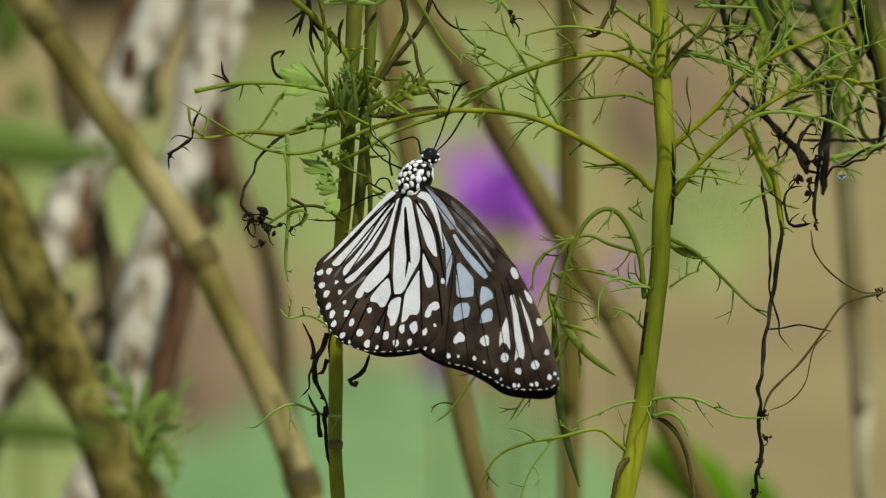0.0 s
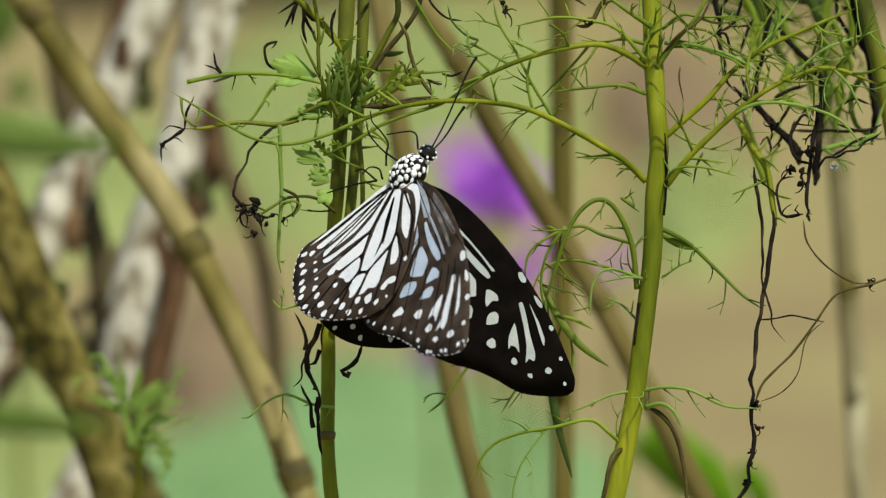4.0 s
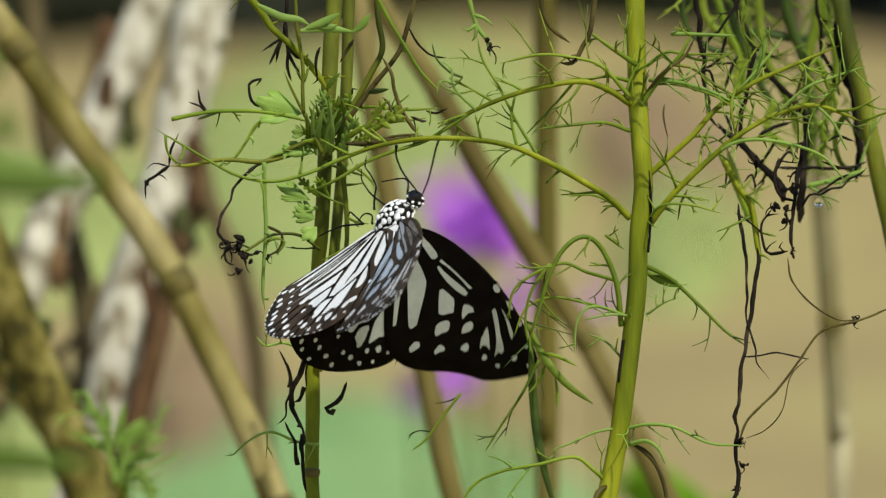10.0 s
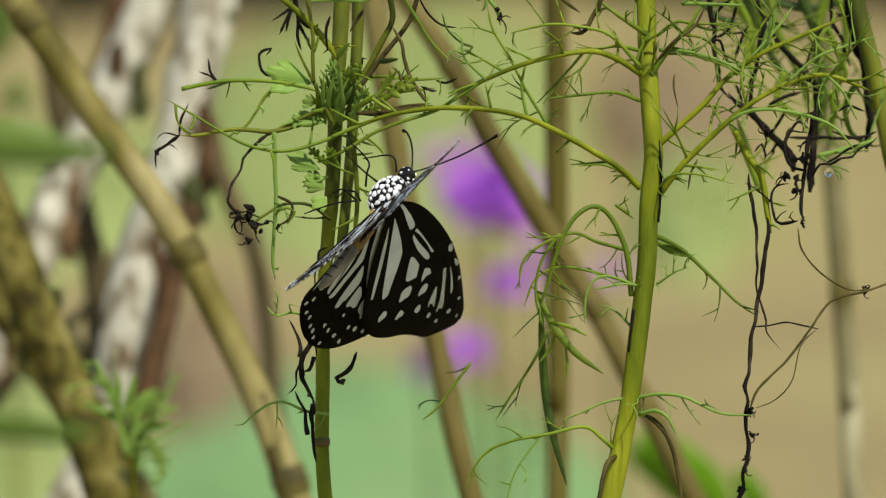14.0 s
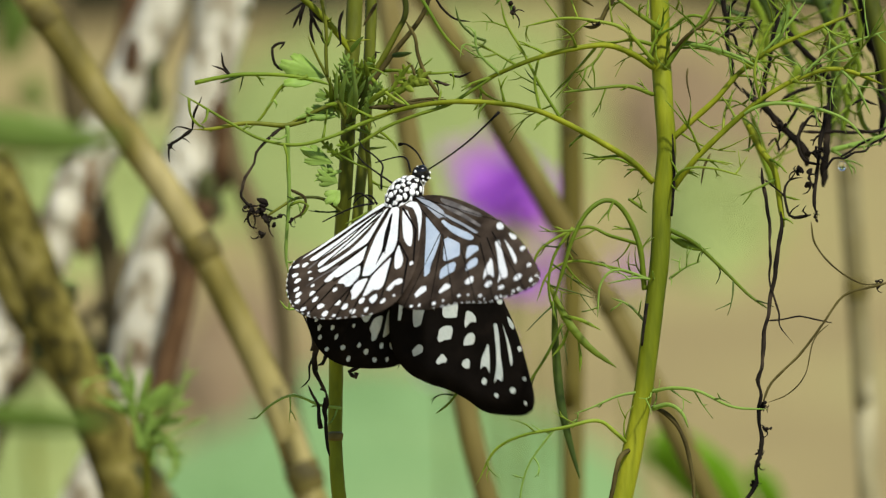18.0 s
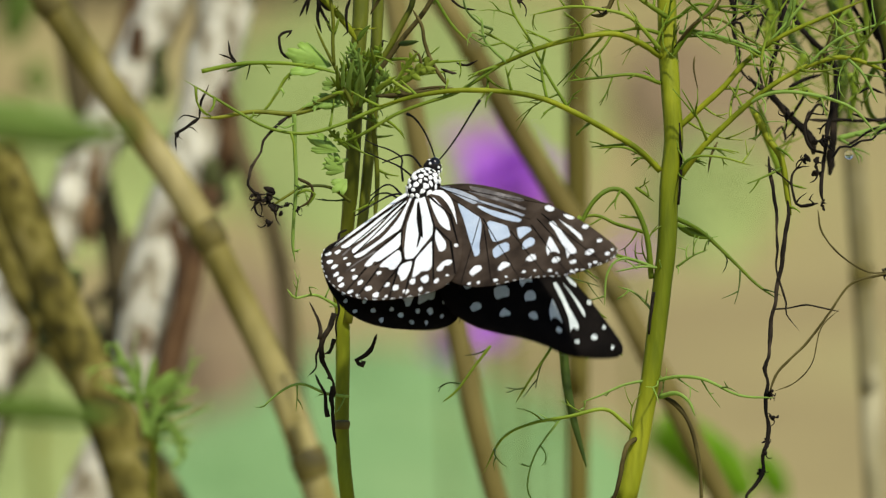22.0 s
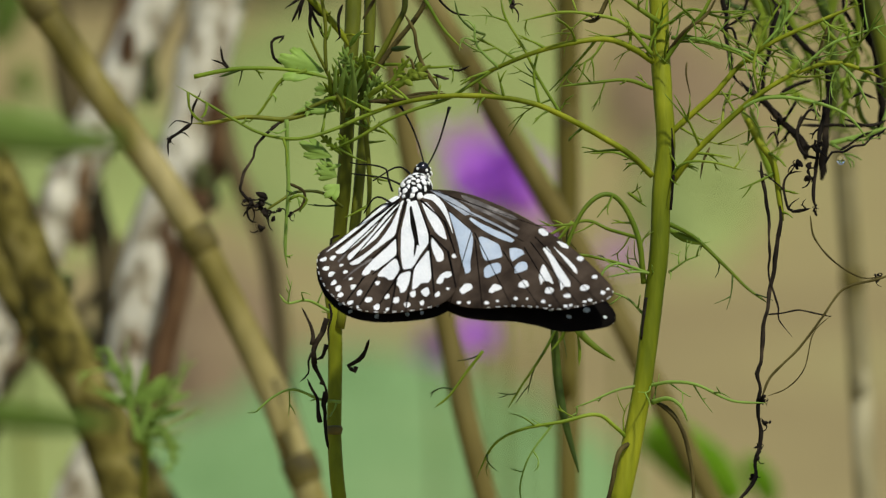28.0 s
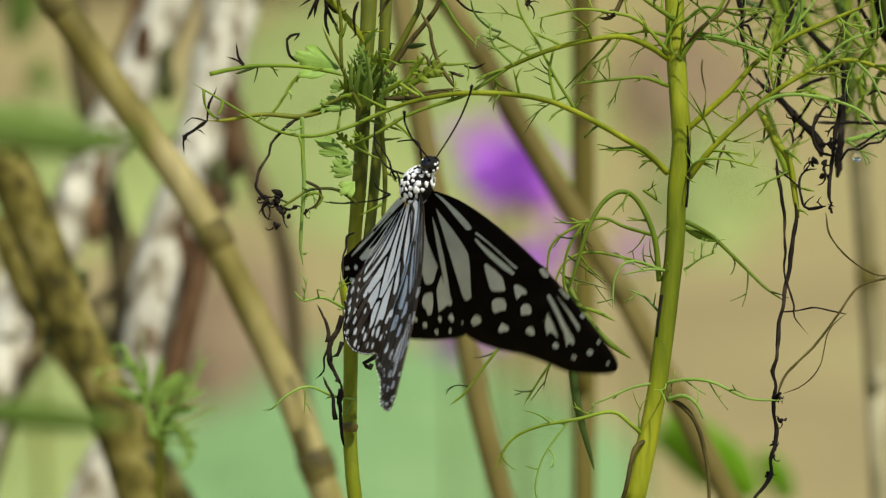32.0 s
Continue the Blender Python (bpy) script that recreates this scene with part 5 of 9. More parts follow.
# stalks and narrow twigs in the head of that plant
for k, (mt, r0, r1, pts) in enumerate((
    (STEM_OLD, 0.0004, 0.0002, [(-0.0168, 0.0040, 0.7763), (-0.0182, 0.0040, 0.7794), (-0.0201, 0.0040, 0.7835), (-0.0220, 0.0040, 0.7873), (-0.0235, 0.0040, 0.7908)]),
    (STEM_OLD, 0.00035, 0.0003, [(-0.0201, 0.0040, 0.7835), (-0.0203, 0.0040, 0.7877), (-0.0202, 0.0040, 0.7911), (-0.0206, 0.0040, 0.7946), (-0.0213, 0.0040, 0.7987), (-0.0214, 0.0040, 0.8008), (-0.0216, 0.0040, 0.8070)]),
    (LEAF, 0.0003, 0.0002, [(-0.0201, 0.0040, 0.7891), (-0.0196, 0.0040, 0.7904), (-0.0192, 0.0040, 0.7920)]),
    (DRY, 0.0003, 0.0002, [(-0.0203, 0.0040, 0.7892), (-0.0211, 0.0040, 0.7910), (-0.0218, 0.0040, 0.7925)]),
    (STEM_OLD, 0.0006, 0.0005, [(-0.0148, 0.0080, 0.7796), (-0.0114, 0.0080, 0.7844), (-0.0083, 0.0080, 0.7900), (-0.0062, 0.0080, 0.7945), (-0.0069, 0.0080, 0.7997), (-0.0074, 0.0080, 0.8059)]),
    (DRY_BROWN, 0.0005, 0.0004, [(-0.0148, 0.0070, 0.7790), (-0.0114, 0.0070, 0.7832), (-0.0079, 0.0070, 0.7880), (-0.0045, 0.0070, 0.7922), (-0.0027, 0.0070, 0.7953), (-0.0014, 0.0070, 0.7998), (0.0002, 0.0070, 0.8060)]),
    (DRY_BROWN, 0.0004, 0.0003, [(-0.0002, 0.0040, 0.7801), (-0.0027, 0.0040, 0.7839), (-0.0041, 0.0040, 0.7877), (-0.0045, 0.0040, 0.7904), (-0.0062, 0.0040, 0.7935)]),
    (LEAF, 0.0004, 0.00025, [(-0.0082, 0.0040, 0.8063), (-0.0048, 0.0040, 0.7998), (-0.0021, 0.0040, 0.7953), (0.0007, 0.0040, 0.7908), (0.0041, 0.0040, 0.7873)]),
    (DRY, 0.0003, 0.0002, [(-0.0015, 0.0040, 0.7987), (0.0000, 0.0040, 0.7956), (0.0024, 0.0040, 0.7941), (0.0052, 0.0040, 0.7933)]),
    (LEAF_DARK, 0.00025, 0.00015, [(0.0080, 0.0040, 0.7899), (0.0058, 0.0040, 0.7908), (0.0034, 0.0040, 0.7932), (0.0026, 0.0040, 0.7960)]),
    (DRY, 0.0003, 0.0002, [(-0.0117, 0.0040, 0.7863), (-0.0113, 0.0040, 0.7875), (-0.0105, 0.0040, 0.7877)]),
    (DRY_BROWN, 0.0003, 0.0002, [(-0.0045, 0.0040, 0.7832), (-0.0050, 0.0040, 0.7852), (-0.0062, 0.0040, 0.7863)]),
    (LEAF, 0.0004, 0.0003, [(-0.0137, 0.0040, 0.7852), (-0.0113, 0.0040, 0.7821), (-0.0079, 0.0040, 0.7794), (-0.0045, 0.0040, 0.7778)]),
    (DRY, 0.00035, 0.0002, [(-0.0172, 0.0040, 0.7953), (-0.0182, 0.0040, 0.7911), (-0.0177, 0.0040, 0.7891), (-0.0185, 0.0040, 0.7887)]),
    (STEM, 0.0007, 0.0006, [(-0.0323, 0.0060, 0.8068), (-0.0278, 0.0060, 0.8016), (-0.0258, 0.0060, 0.7985), (-0.0223, 0.0060, 0.7954), (-0.0182, 0.0060, 0.7909), (-0.0158, 0.0060, 0.7871)]),
    (DRY, 0.0003, 0.0003, [(-0.0280, 0.0040, 0.7846), (-0.0290, 0.0040, 0.7859), (-0.0294, 0.0040, 0.7887), (-0.0287, 0.0040, 0.7892), (-0.0278, 0.0040, 0.7893), (-0.0276, 0.0040, 0.7889), (-0.0285, 0.0040, 0.7884)]),
    (DRY_BROWN, 0.0004, 0.0002, [(-0.0113, 0.0040, 0.7966), (-0.0127, 0.0040, 0.7942), (-0.0137, 0.0040, 0.7925)]),
    (DRY_BROWN, 0.0004, 0.0003, [(-0.0127, 0.0040, 0.7780), (-0.0079, 0.0040, 0.7783), (-0.0027, 0.0040, 0.7790), (0.0010, 0.0040, 0.7795)]),
    (LEAF, 0.0004, 0.0003, [(-0.0435, 0.0040, 0.7824), (-0.0389, 0.0040, 0.7834), (-0.0349, 0.0040, 0.7839), (-0.0280, 0.0040, 0.7838), (-0.0220, 0.0040, 0.7828), (-0.0190, 0.0040, 0.7818)]),
    (DRY, 0.0003, 0.0002, [(-0.0371, 0.0040, 0.7837), (-0.0385, 0.0040, 0.7851), (-0.0388, 0.0040, 0.7879)]),
    (DRY, 0.0003, 0.0002, [(-0.0373, 0.0040, 0.7837), (-0.0387, 0.0040, 0.7846), (-0.0405, 0.0040, 0.7855)]),
    (LEAF_DARK, 0.0003, 0.0002, [(-0.0349, 0.0040, 0.7839), (-0.0375, 0.0040, 0.7829), (-0.0390, 0.0040, 0.7824)]),
    (LEAF, 0.0004, 0.0002, [(-0.0235, 0.0040, 0.7836), (-0.0280, 0.0040, 0.7818), (-0.0302, 0.0040, 0.7786), (-0.0318, 0.0040, 0.7762), (-0.0340, 0.0040, 0.7741)]),
    (LEAF_PALE, 0.0003, 0.0001, [(-0.0296, 0.0040, 0.7794), (-0.0290, 0.0040, 0.7786), (-0.0292, 0.0040, 0.7778)]),
    (LEAF_PALE, 0.0004, 0.0003, [(-0.0271, 0.0020, 0.7750), (-0.0270, 0.0020, 0.7688), (-0.0268, 0.0020, 0.7627), (-0.0272, 0.0020, 0.7567), (-0.0274, 0.0020, 0.7516), (-0.0270, 0.0020, 0.7486)]),
    (LEAF, 0.0003, 0.0002, [(-0.0269, 0.0020, 0.7607), (-0.0250, 0.0020, 0.7615), (-0.0235, 0.0020, 0.7607), (-0.0250, 0.0020, 0.7585)]),
    (DRY_BROWN, 0.0003, 0.0002, [(-0.0268, 0.0020, 0.7637), (-0.0240, 0.0020, 0.7621), (-0.0245, 0.0020, 0.7595), (-0.0265, 0.0020, 0.7583)]),
    (STEM_OLD, 0.0004, 0.0003, [(-0.0182, 0.0040, 0.7790), (-0.0220, 0.0040, 0.7774), (-0.0250, 0.0040, 0.7760), (-0.0272, 0.0040, 0.7748), (-0.0300, 0.0040, 0.7734)]),
)):
    dead = mt in (DRY, DRY_BROWN)
    branch(plant_l, FOOT_L, pts, r0, r1, mt, 600 + k, None if dead or mt is STEM_OLD else mt, 0.011, 0.0035, 1, name="dry_stalk" if dead else "branch", label="withered dark stalk" if dead else "")
for pts in (
    [(-0.0197, 0.0020, 0.7988), (-0.0169, 0.0020, 0.7998), (-0.0136, 0.0020, 0.8015)],
    [(-0.0206, 0.0020, 0.7984), (-0.0161, 0.0020, 0.7988), (-0.0113, 0.0020, 0.7982)],
    [(-0.0113, 0.0020, 0.7982), (-0.0097, 0.0020, 0.7994), (-0.0083, 0.0020, 0.8014)],
    [(-0.0181, 0.0020, 0.7994), (-0.0156, 0.0020, 0.7990), (-0.0141, 0.0020, 0.7994)],
    [(-0.0281, 0.0020, 0.8030), (-0.0241, 0.0020, 0.8009), (-0.0209, 0.0020, 0.8004), (-0.0191, 0.0020, 0.7994)],
):
    bm = bmesh.new()
    blade(bm, shift(pts, FOOT_L), 0.0007, fold=0.2, step=0.0008)
    part("narrow_leaf", bm, LEAF_PALE, plant_l)

# limp black ribbons of dead leaf below the butterfly, and the joint of the stem there
for k, (r0, r1, pts) in enumerate((
    (0.0007, 0.0005, [(-0.0200, -0.0010, 0.7399), (-0.0213, -0.0010, 0.7369), (-0.0221, -0.0010, 0.7352), (-0.0220, -0.0010, 0.7318), (-0.0212, -0.0010, 0.7288), (-0.0200, -0.0010, 0.7271)]),
    (0.0006, 0.0005, [(-0.0200, -0.0010, 0.7352), (-0.0206, -0.0010, 0.7332), (-0.0220, -0.0010, 0.7325)]),
    (0.0002, 0.0006, [(-0.0245, -0.0010, 0.7419), (-0.0236, -0.0010, 0.7396), (-0.0228, -0.0010, 0.7379), (-0.0226, -0.0010, 0.7352)]),
    (0.0003, 0.0002, [(-0.0225, -0.0010, 0.7342), (-0.0235, -0.0010, 0.7325), (-0.0235, -0.0010, 0.7301), (-0.0248, -0.0010, 0.7286)]),
    (0.0003, 0.0006, [(-0.0235, -0.0010, 0.7291), (-0.0228, -0.0010, 0.7274), (-0.0217, -0.0010, 0.7257), (-0.0212, -0.0010, 0.7230), (-0.0213, -0.0010, 0.7213)]),
    (0.0006, 0.0004, [(-0.0203, -0.0010, 0.7268), (-0.0203, -0.0010, 0.7227), (-0.0201, -0.0010, 0.7200), (-0.0197, -0.0010, 0.7163)]),
    (0.0004, 0.0007, [(-0.0125, -0.0010, 0.7362), (-0.0136, -0.0010, 0.7332), (-0.0153, -0.0010, 0.7318), (-0.0161, -0.0010, 0.7311), (-0.0155, -0.0010, 0.7301), (-0.0149, -0.0010, 0.7313)]),
    (0.0003, 0.0003, [(-0.0213, -0.0010, 0.7284), (-0.0203, -0.0010, 0.7281), (-0.0200, -0.0010, 0.7254), (-0.0207, -0.0010, 0.7241)]),
    (0.0004, 0.0003, [(-0.0220, -0.0010, 0.7318), (-0.0225, -0.0010, 0.7328), (-0.0222, -0.0010, 0.7352)]),
    (0.0003, 0.0002, [(-0.0196, -0.0010, 0.7426), (-0.0190, -0.0010, 0.7403), (-0.0200, -0.0010, 0.7379), (-0.0196, -0.0010, 0.7352)]),
)):
    branch(plant_l, FOOT_L, pts, r0 * 0.85, r1 * 0.95, DRY, 660 + k, name="dead_ribbon", wobble=0.7, label="limp black ribbon of dead leaf")
bm = bmesh.new()
tube(bm, shift([(-0.0187, 0.0025, 0.7200), (-0.0187, 0.0025, 0.7194), (-0.0187, 0.0025, 0.7187)]  , FOOT_L), 0.0013, 0.00132, 12, 0.0003, 0.08, ((0.5, 0.1, 0.3),))
part("node", bm, CANE_BROWN, plant_l, "brown joint of the stem")

# a dead leaf shaped like an antler at the top of that plant
for k, pts in enumerate((
    [(-0.0226, 0.0060, 0.8095), (-0.0231, 0.0060, 0.8015), (-0.0234, 0.0060, 0.7990), (-0.0237, 0.0060, 0.7971), (-0.0254, 0.0060, 0.7957), (-0.0275, 0.0060, 0.7943)],
    [(-0.0237, 0.0060, 0.7971), (-0.0248, 0.0060, 0.7949), (-0.0262, 0.0060, 0.7919)],
    [(-0.0240, 0.0060, 0.7965), (-0.0246, 0.0060, 0.7945), (-0.0250, 0.0060, 0.7923)],
    [(-0.0234, 0.0060, 0.7990), (-0.0231, 0.0060, 0.7963), (-0.0228, 0.0060, 0.7943), (-0.0230, 0.0060, 0.7915), (-0.0223, 0.0060, 0.7890)],
    [(-0.0230, 0.0060, 0.7945), (-0.0220, 0.0060, 0.7923), (-0.0207, 0.0060, 0.7901)],
    [(-0.0228, 0.0060, 0.7949), (-0.0214, 0.0060, 0.7933), (-0.0202, 0.0060, 0.7927)],
)):
    branch(plant_l, FOOT_L, pts, 0.00045 if k in (0, 3) else 0.00032, 0.00022, DRY, 260 + k, name="dead_leaf", label="blackish antler-shaped dead leaf")
withered(plant_r, FOOT_R, (0.0127, 0.0030, 0.7951), 0.0018, 71)
withered(plant_r, FOOT_R, (0.0276, 0.0030, 0.7929), 0.0012, 72)

# the plant at the edge with hanging dried stalks
FOOT_E = (0.075, 0.03, 0.0)
plant_e = thing("feathery_plant", FOOT_E, "dense feathery plant with hanging black dried stalks", "plant", "feathery garden plants")
bm = bmesh.new()
tube(bm, shift([(0.0766, 0.0579, 0.8025), (0.0789, 0.0561, 0.7902), (0.0816, 0.0547, 0.7800), (0.0843, 0.0528, 0.7667), (0.0885, 0.0497, 0.7442), (0.0916, 0.0432, 0.6981), (0.088, 0.05, 0.4), FOOT_E], FOOT_E), 0.0016, 0.0020, 12, 0.003, 0.08)
part("stem", bm, STEM_OLD, plant_e, "green stem")
for k, (pts, r0, r1, mt, em, ln, ev, fk) in enumerate((
    ([(0.0547, 0.0075, 0.7744), (0.0567, 0.0059, 0.7705), (0.0592, 0.0044, 0.7667), (0.0602, 0.0035, 0.7607), (0.0609, 0.0030, 0.7568)], 0.0007, 0.0005, STEM, LEAF, 0.006, 0.006, 1),
)):
    branch(plant_e, FOOT_E, pts, r0, r1, mt, 320 + k, em, ev, ln, fk, flat=1.0)
for k, (pts, r0, r1) in enumerate((
    ([(0.0569, 0.0044, 0.7672), (0.0571, 0.0028, 0.7628), (0.0580, 0.0020, 0.7569), (0.0582, 0.0011, 0.7510), (0.0591, 0.0002, 0.7440), (0.0604, -0.0005, 0.7393), (0.0624, -0.0009, 0.7366)], 0.0005, 0.0002),
    ([(0.0602, 0.0035, 0.7607), (0.0600, 0.0020, 0.7569), (0.0594, 0.0011, 0.7510), (0.0584, 0.0002, 0.7440), (0.0574, -0.0008, 0.7371), (0.0564, -0.0018, 0.7301), (0.0566, -0.0025, 0.7252), (0.0568, -0.0032, 0.7202), (0.0558, -0.0043, 0.7123), (0.0534, -0.0048, 0.7083), (0.0516, -0.0054, 0.7044)], 0.0006, 0.0005),
    ([(0.0568, -0.0025, 0.7252), (0.0586, -0.0019, 0.7296), (0.0636, -0.0012, 0.7346), (0.0678, -0.0004, 0.7401), (0.0716, 0.0003, 0.7450), (0.0785, 0.0006, 0.7470), (0.0858, 0.0040, 0.7495)], 0.0004, 0.0004),
    ([(0.0581, -0.0023, 0.7262), (0.0616, -0.0021, 0.7277), (0.0646, -0.0016, 0.7311), (0.0661, -0.0008, 0.7371), (0.0694, -0.0003, 0.7405)], 0.0002, 0.0002),
    ([(0.0578, -0.0003, 0.7405), (0.0636, -0.0002, 0.7410), (0.0694, -0.0004, 0.7401)], 0.0002, 0.0002),
    ([(0.0656, 0.0021, 0.7579), (0.0664, 0.0016, 0.7539), (0.0696, 0.0010, 0.7500), (0.0746, 0.0006, 0.7470), (0.0785, 0.0006, 0.7472)], 0.0003, 0.0003),
    ([(0.0688, 0.0090, 0.7782), (0.0677, 0.0061, 0.7715), (0.0665, 0.0042, 0.7657), (0.0658, 0.0025, 0.7609), (0.0668, 0.0023, 0.7589)], 0.0006, 0.0005),
    ([(0.0656, 0.0023, 0.7591), (0.0636, 0.0022, 0.7585), (0.0616, 0.0023, 0.7594), (0.0608, 0.0028, 0.7628), (0.0616, 0.0032, 0.7653), (0.0641, 0.0032, 0.7656)], 0.0004, 0.0003),
    ([(0.0671, 0.0035, 0.7678), (0.0646, 0.0037, 0.7688), (0.0634, 0.0041, 0.7718), (0.0642, 0.0055, 0.7746), (0.0657, 0.0067, 0.7760)], 0.0004, 0.0003),
    ([(0.0718, 0.0075, 0.7744), (0.0748, 0.0073, 0.7734), (0.0789, 0.0094, 0.7736)], 0.0003, 0.0003),
    ([(0.0676, 0.0032, 0.7658), (0.0697, 0.0046, 0.7687), (0.0738, 0.0068, 0.7694), (0.0801, 0.0133, 0.7726)], 0.0003, 0.0003),
)):
    branch(plant_e, FOOT_E, pts, *((r0 * 0.6, r1 * 0.5, DRY_BROWN) if k in (2, 3, 5) else (r0 * 0.82, r1 * 0.85, DRY)), 400 + k, name="dry_stalk", wobble=0.45, label="black withered stalk", leaf_mat=DRY if k in (6, 7, 8) else None, length=0.0035, every=0.006, forks=1)
for k, (at, size) in enumerate((((0.0667, 0.0048, 0.7697), 0.0022), ((0.0656, 0.0031, 0.7648), 0.0020), ((0.0664, 0.0023, 0.7589), 0.0010), ((0.0662, 0.0057, 0.7837), 0.0014), ((0.0602, 0.0065, 0.7745), 0.0018), ((0.0568, -0.0025, 0.7252), 0.0010), ((0.0561, -0.0039, 0.7153), 0.0012), ((0.0775, 0.0006, 0.7472), 0.0012), ((0.0636, 0.0034, 0.7668), 0.0016), ((0.0570, -0.0030, 0.7260), 0.0012), ((0.0575, -0.0030, 0.7215), 0.0012), ((0.0567, -0.0030, 0.7170), 0.0012), ((0.0556, -0.0030, 0.7119), 0.0012))):
    withered(plant_e, FOOT_E, at, size, 80 + k)
# dark dead twigs and softer green strands of the same plant
for k, (r0, r1, pts) in enumerate((
    (0.0006, 0.0005, [(0.0504, 0.0400, 0.8022), (0.0508, 0.0400, 0.7963), (0.0511, 0.0400, 0.7926), (0.0517, 0.0400, 0.7893), (0.0515, 0.0400, 0.7867), (0.0523, 0.0400, 0.7819), (0.0532, 0.0400, 0.7782), (0.0549, 0.0400, 0.7763)]),
    (0.0004, 0.0003, [(0.0595, 0.0400, 0.8022), (0.0559, 0.0400, 0.7963), (0.0530, 0.0400, 0.7926), (0.0519, 0.0400, 0.7893)]),
    (0.0004, 0.0003, [(0.0559, 0.0400, 0.7934), (0.0550, 0.0400, 0.7900), (0.0537, 0.0400, 0.7878), (0.0519, 0.0400, 0.7874)]),
    (0.0004, 0.0003, [(0.0585, 0.0500, 0.7886), (0.0571, 0.0500, 0.7845), (0.0561, 0.0500, 0.7826)]),
    (0.0003, 0.0003, [(0.0541, 0.0400, 0.7882), (0.0578, 0.0400, 0.7884)]),
    (0.0006, 0.0009, [(0.0545, 0.0400, 0.7774), (0.0593, 0.0400, 0.7730), (0.0634, 0.0400, 0.7689), (0.0656, 0.0400, 0.7659), (0.0664, 0.0400, 0.7630)]),
    (0.0007, 0.001, [(0.0701, 0.0500, 0.7796), (0.0712, 0.0500, 0.7729), (0.0705, 0.0500, 0.7669), (0.0702, 0.0500, 0.7620), (0.0698, 0.0500, 0.7579)]),
    (0.0006, 0.0005, [(0.0609, 0.0450, 0.7906), (0.0609, 0.0450, 0.7884), (0.0602, 0.0450, 0.7832), (0.0588, 0.0450, 0.7765), (0.0581, 0.0450, 0.7720)]),
    (0.0005, 0.0004, [(0.0623, 0.0500, 0.7740), (0.0653, 0.0500, 0.7755), (0.0682, 0.0500, 0.7764)]),
    (0.0006, 0.0007, [(0.0622, 0.0500, 0.7882), (0.0652, 0.0500, 0.7841), (0.0675, 0.0500, 0.7822), (0.0704, 0.0500, 0.7777)]),
    (0.0003, 0.0003, [(0.0648, 0.0300, 0.7701), (0.0648, 0.0300, 0.7709), (0.0666, 0.0300, 0.7731), (0.0688, 0.0300, 0.7720)]),
    (0.0003, 0.0003, [(0.0594, 0.0400, 0.7667), (0.0608, 0.0400, 0.7682), (0.0616, 0.0400, 0.7663), (0.0612, 0.0400, 0.7652)]),
    (0.0004, 0.0004, [(0.0656, 0.0400, 0.7693), (0.0711, 0.0400, 0.7696), (0.0767, 0.0400, 0.7695), (0.0815, 0.0400, 0.7704)]),
    (0.0003, 0.0003, [(0.0722, 0.0300, 0.7661), (0.0758, 0.0300, 0.7679), (0.0780, 0.0300, 0.7694)]),
    (0.0003, 0.0003, [(0.0741, 0.0300, 0.7753), (0.0761, 0.0300, 0.7764), (0.0787, 0.0300, 0.7753)]),
    (0.0004, 0.0003, [(0.0652, 0.0400, 0.7747), (0.0638, 0.0400, 0.7719), (0.0627, 0.0400, 0.7704)]),
    (0.0003, 0.0003, [(0.0556, 0.0400, 0.7793), (0.0571, 0.0400, 0.7756)]),
    (0.0007, 0.0009, [(0.0767, 0.0600, 0.8002), (0.0771, 0.0600, 0.7927), (0.0775, 0.0600, 0.7889), (0.0787, 0.0600, 0.7833), (0.0806, 0.0600, 0.7769), (0.0814, 0.0600, 0.7702), (0.0807, 0.0600, 0.7642)]),
    (0.0003, 0.0003, [(0.0480, 0.0120, 0.7931), (0.0470, 0.0120, 0.7922), (0.0462, 0.0120, 0.7917), (0.0448, 0.0120, 0.7913)]),
    (0.0003, 0.0003, [(0.0495, 0.0120, 0.7897), (0.0520, 0.0120, 0.7899), (0.0528, 0.0120, 0.7873), (0.0539, 0.0120, 0.7859)]),
    (0.0004, 0.0003, [(0.0645, 0.0300, 0.7672), (0.0645, 0.0300, 0.7701), (0.0652, 0.0300, 0.7724)]),
    (0.0005, 0.0004, [(0.0734, 0.0600, 0.8002), (0.0738, 0.0600, 0.7934), (0.0746, 0.0600, 0.7882), (0.0761, 0.0600, 0.7852), (0.0776, 0.0600, 0.7799)]),
    (0.0005, 0.0003, [(0.0570, 0.0600, 0.8002), (0.0600, 0.0600, 0.7927), (0.0634, 0.0600, 0.7882), (0.0671, 0.0600, 0.7867)]),
)):
    branch(plant_e, FOOT_E, pts, r0, r1, DRY, 460 + k, name="dry_stalk", label="black withered stalk", leaf_mat=DRY if k % 4 == 1 else None, every=0.012, length=0.004, forks=1)
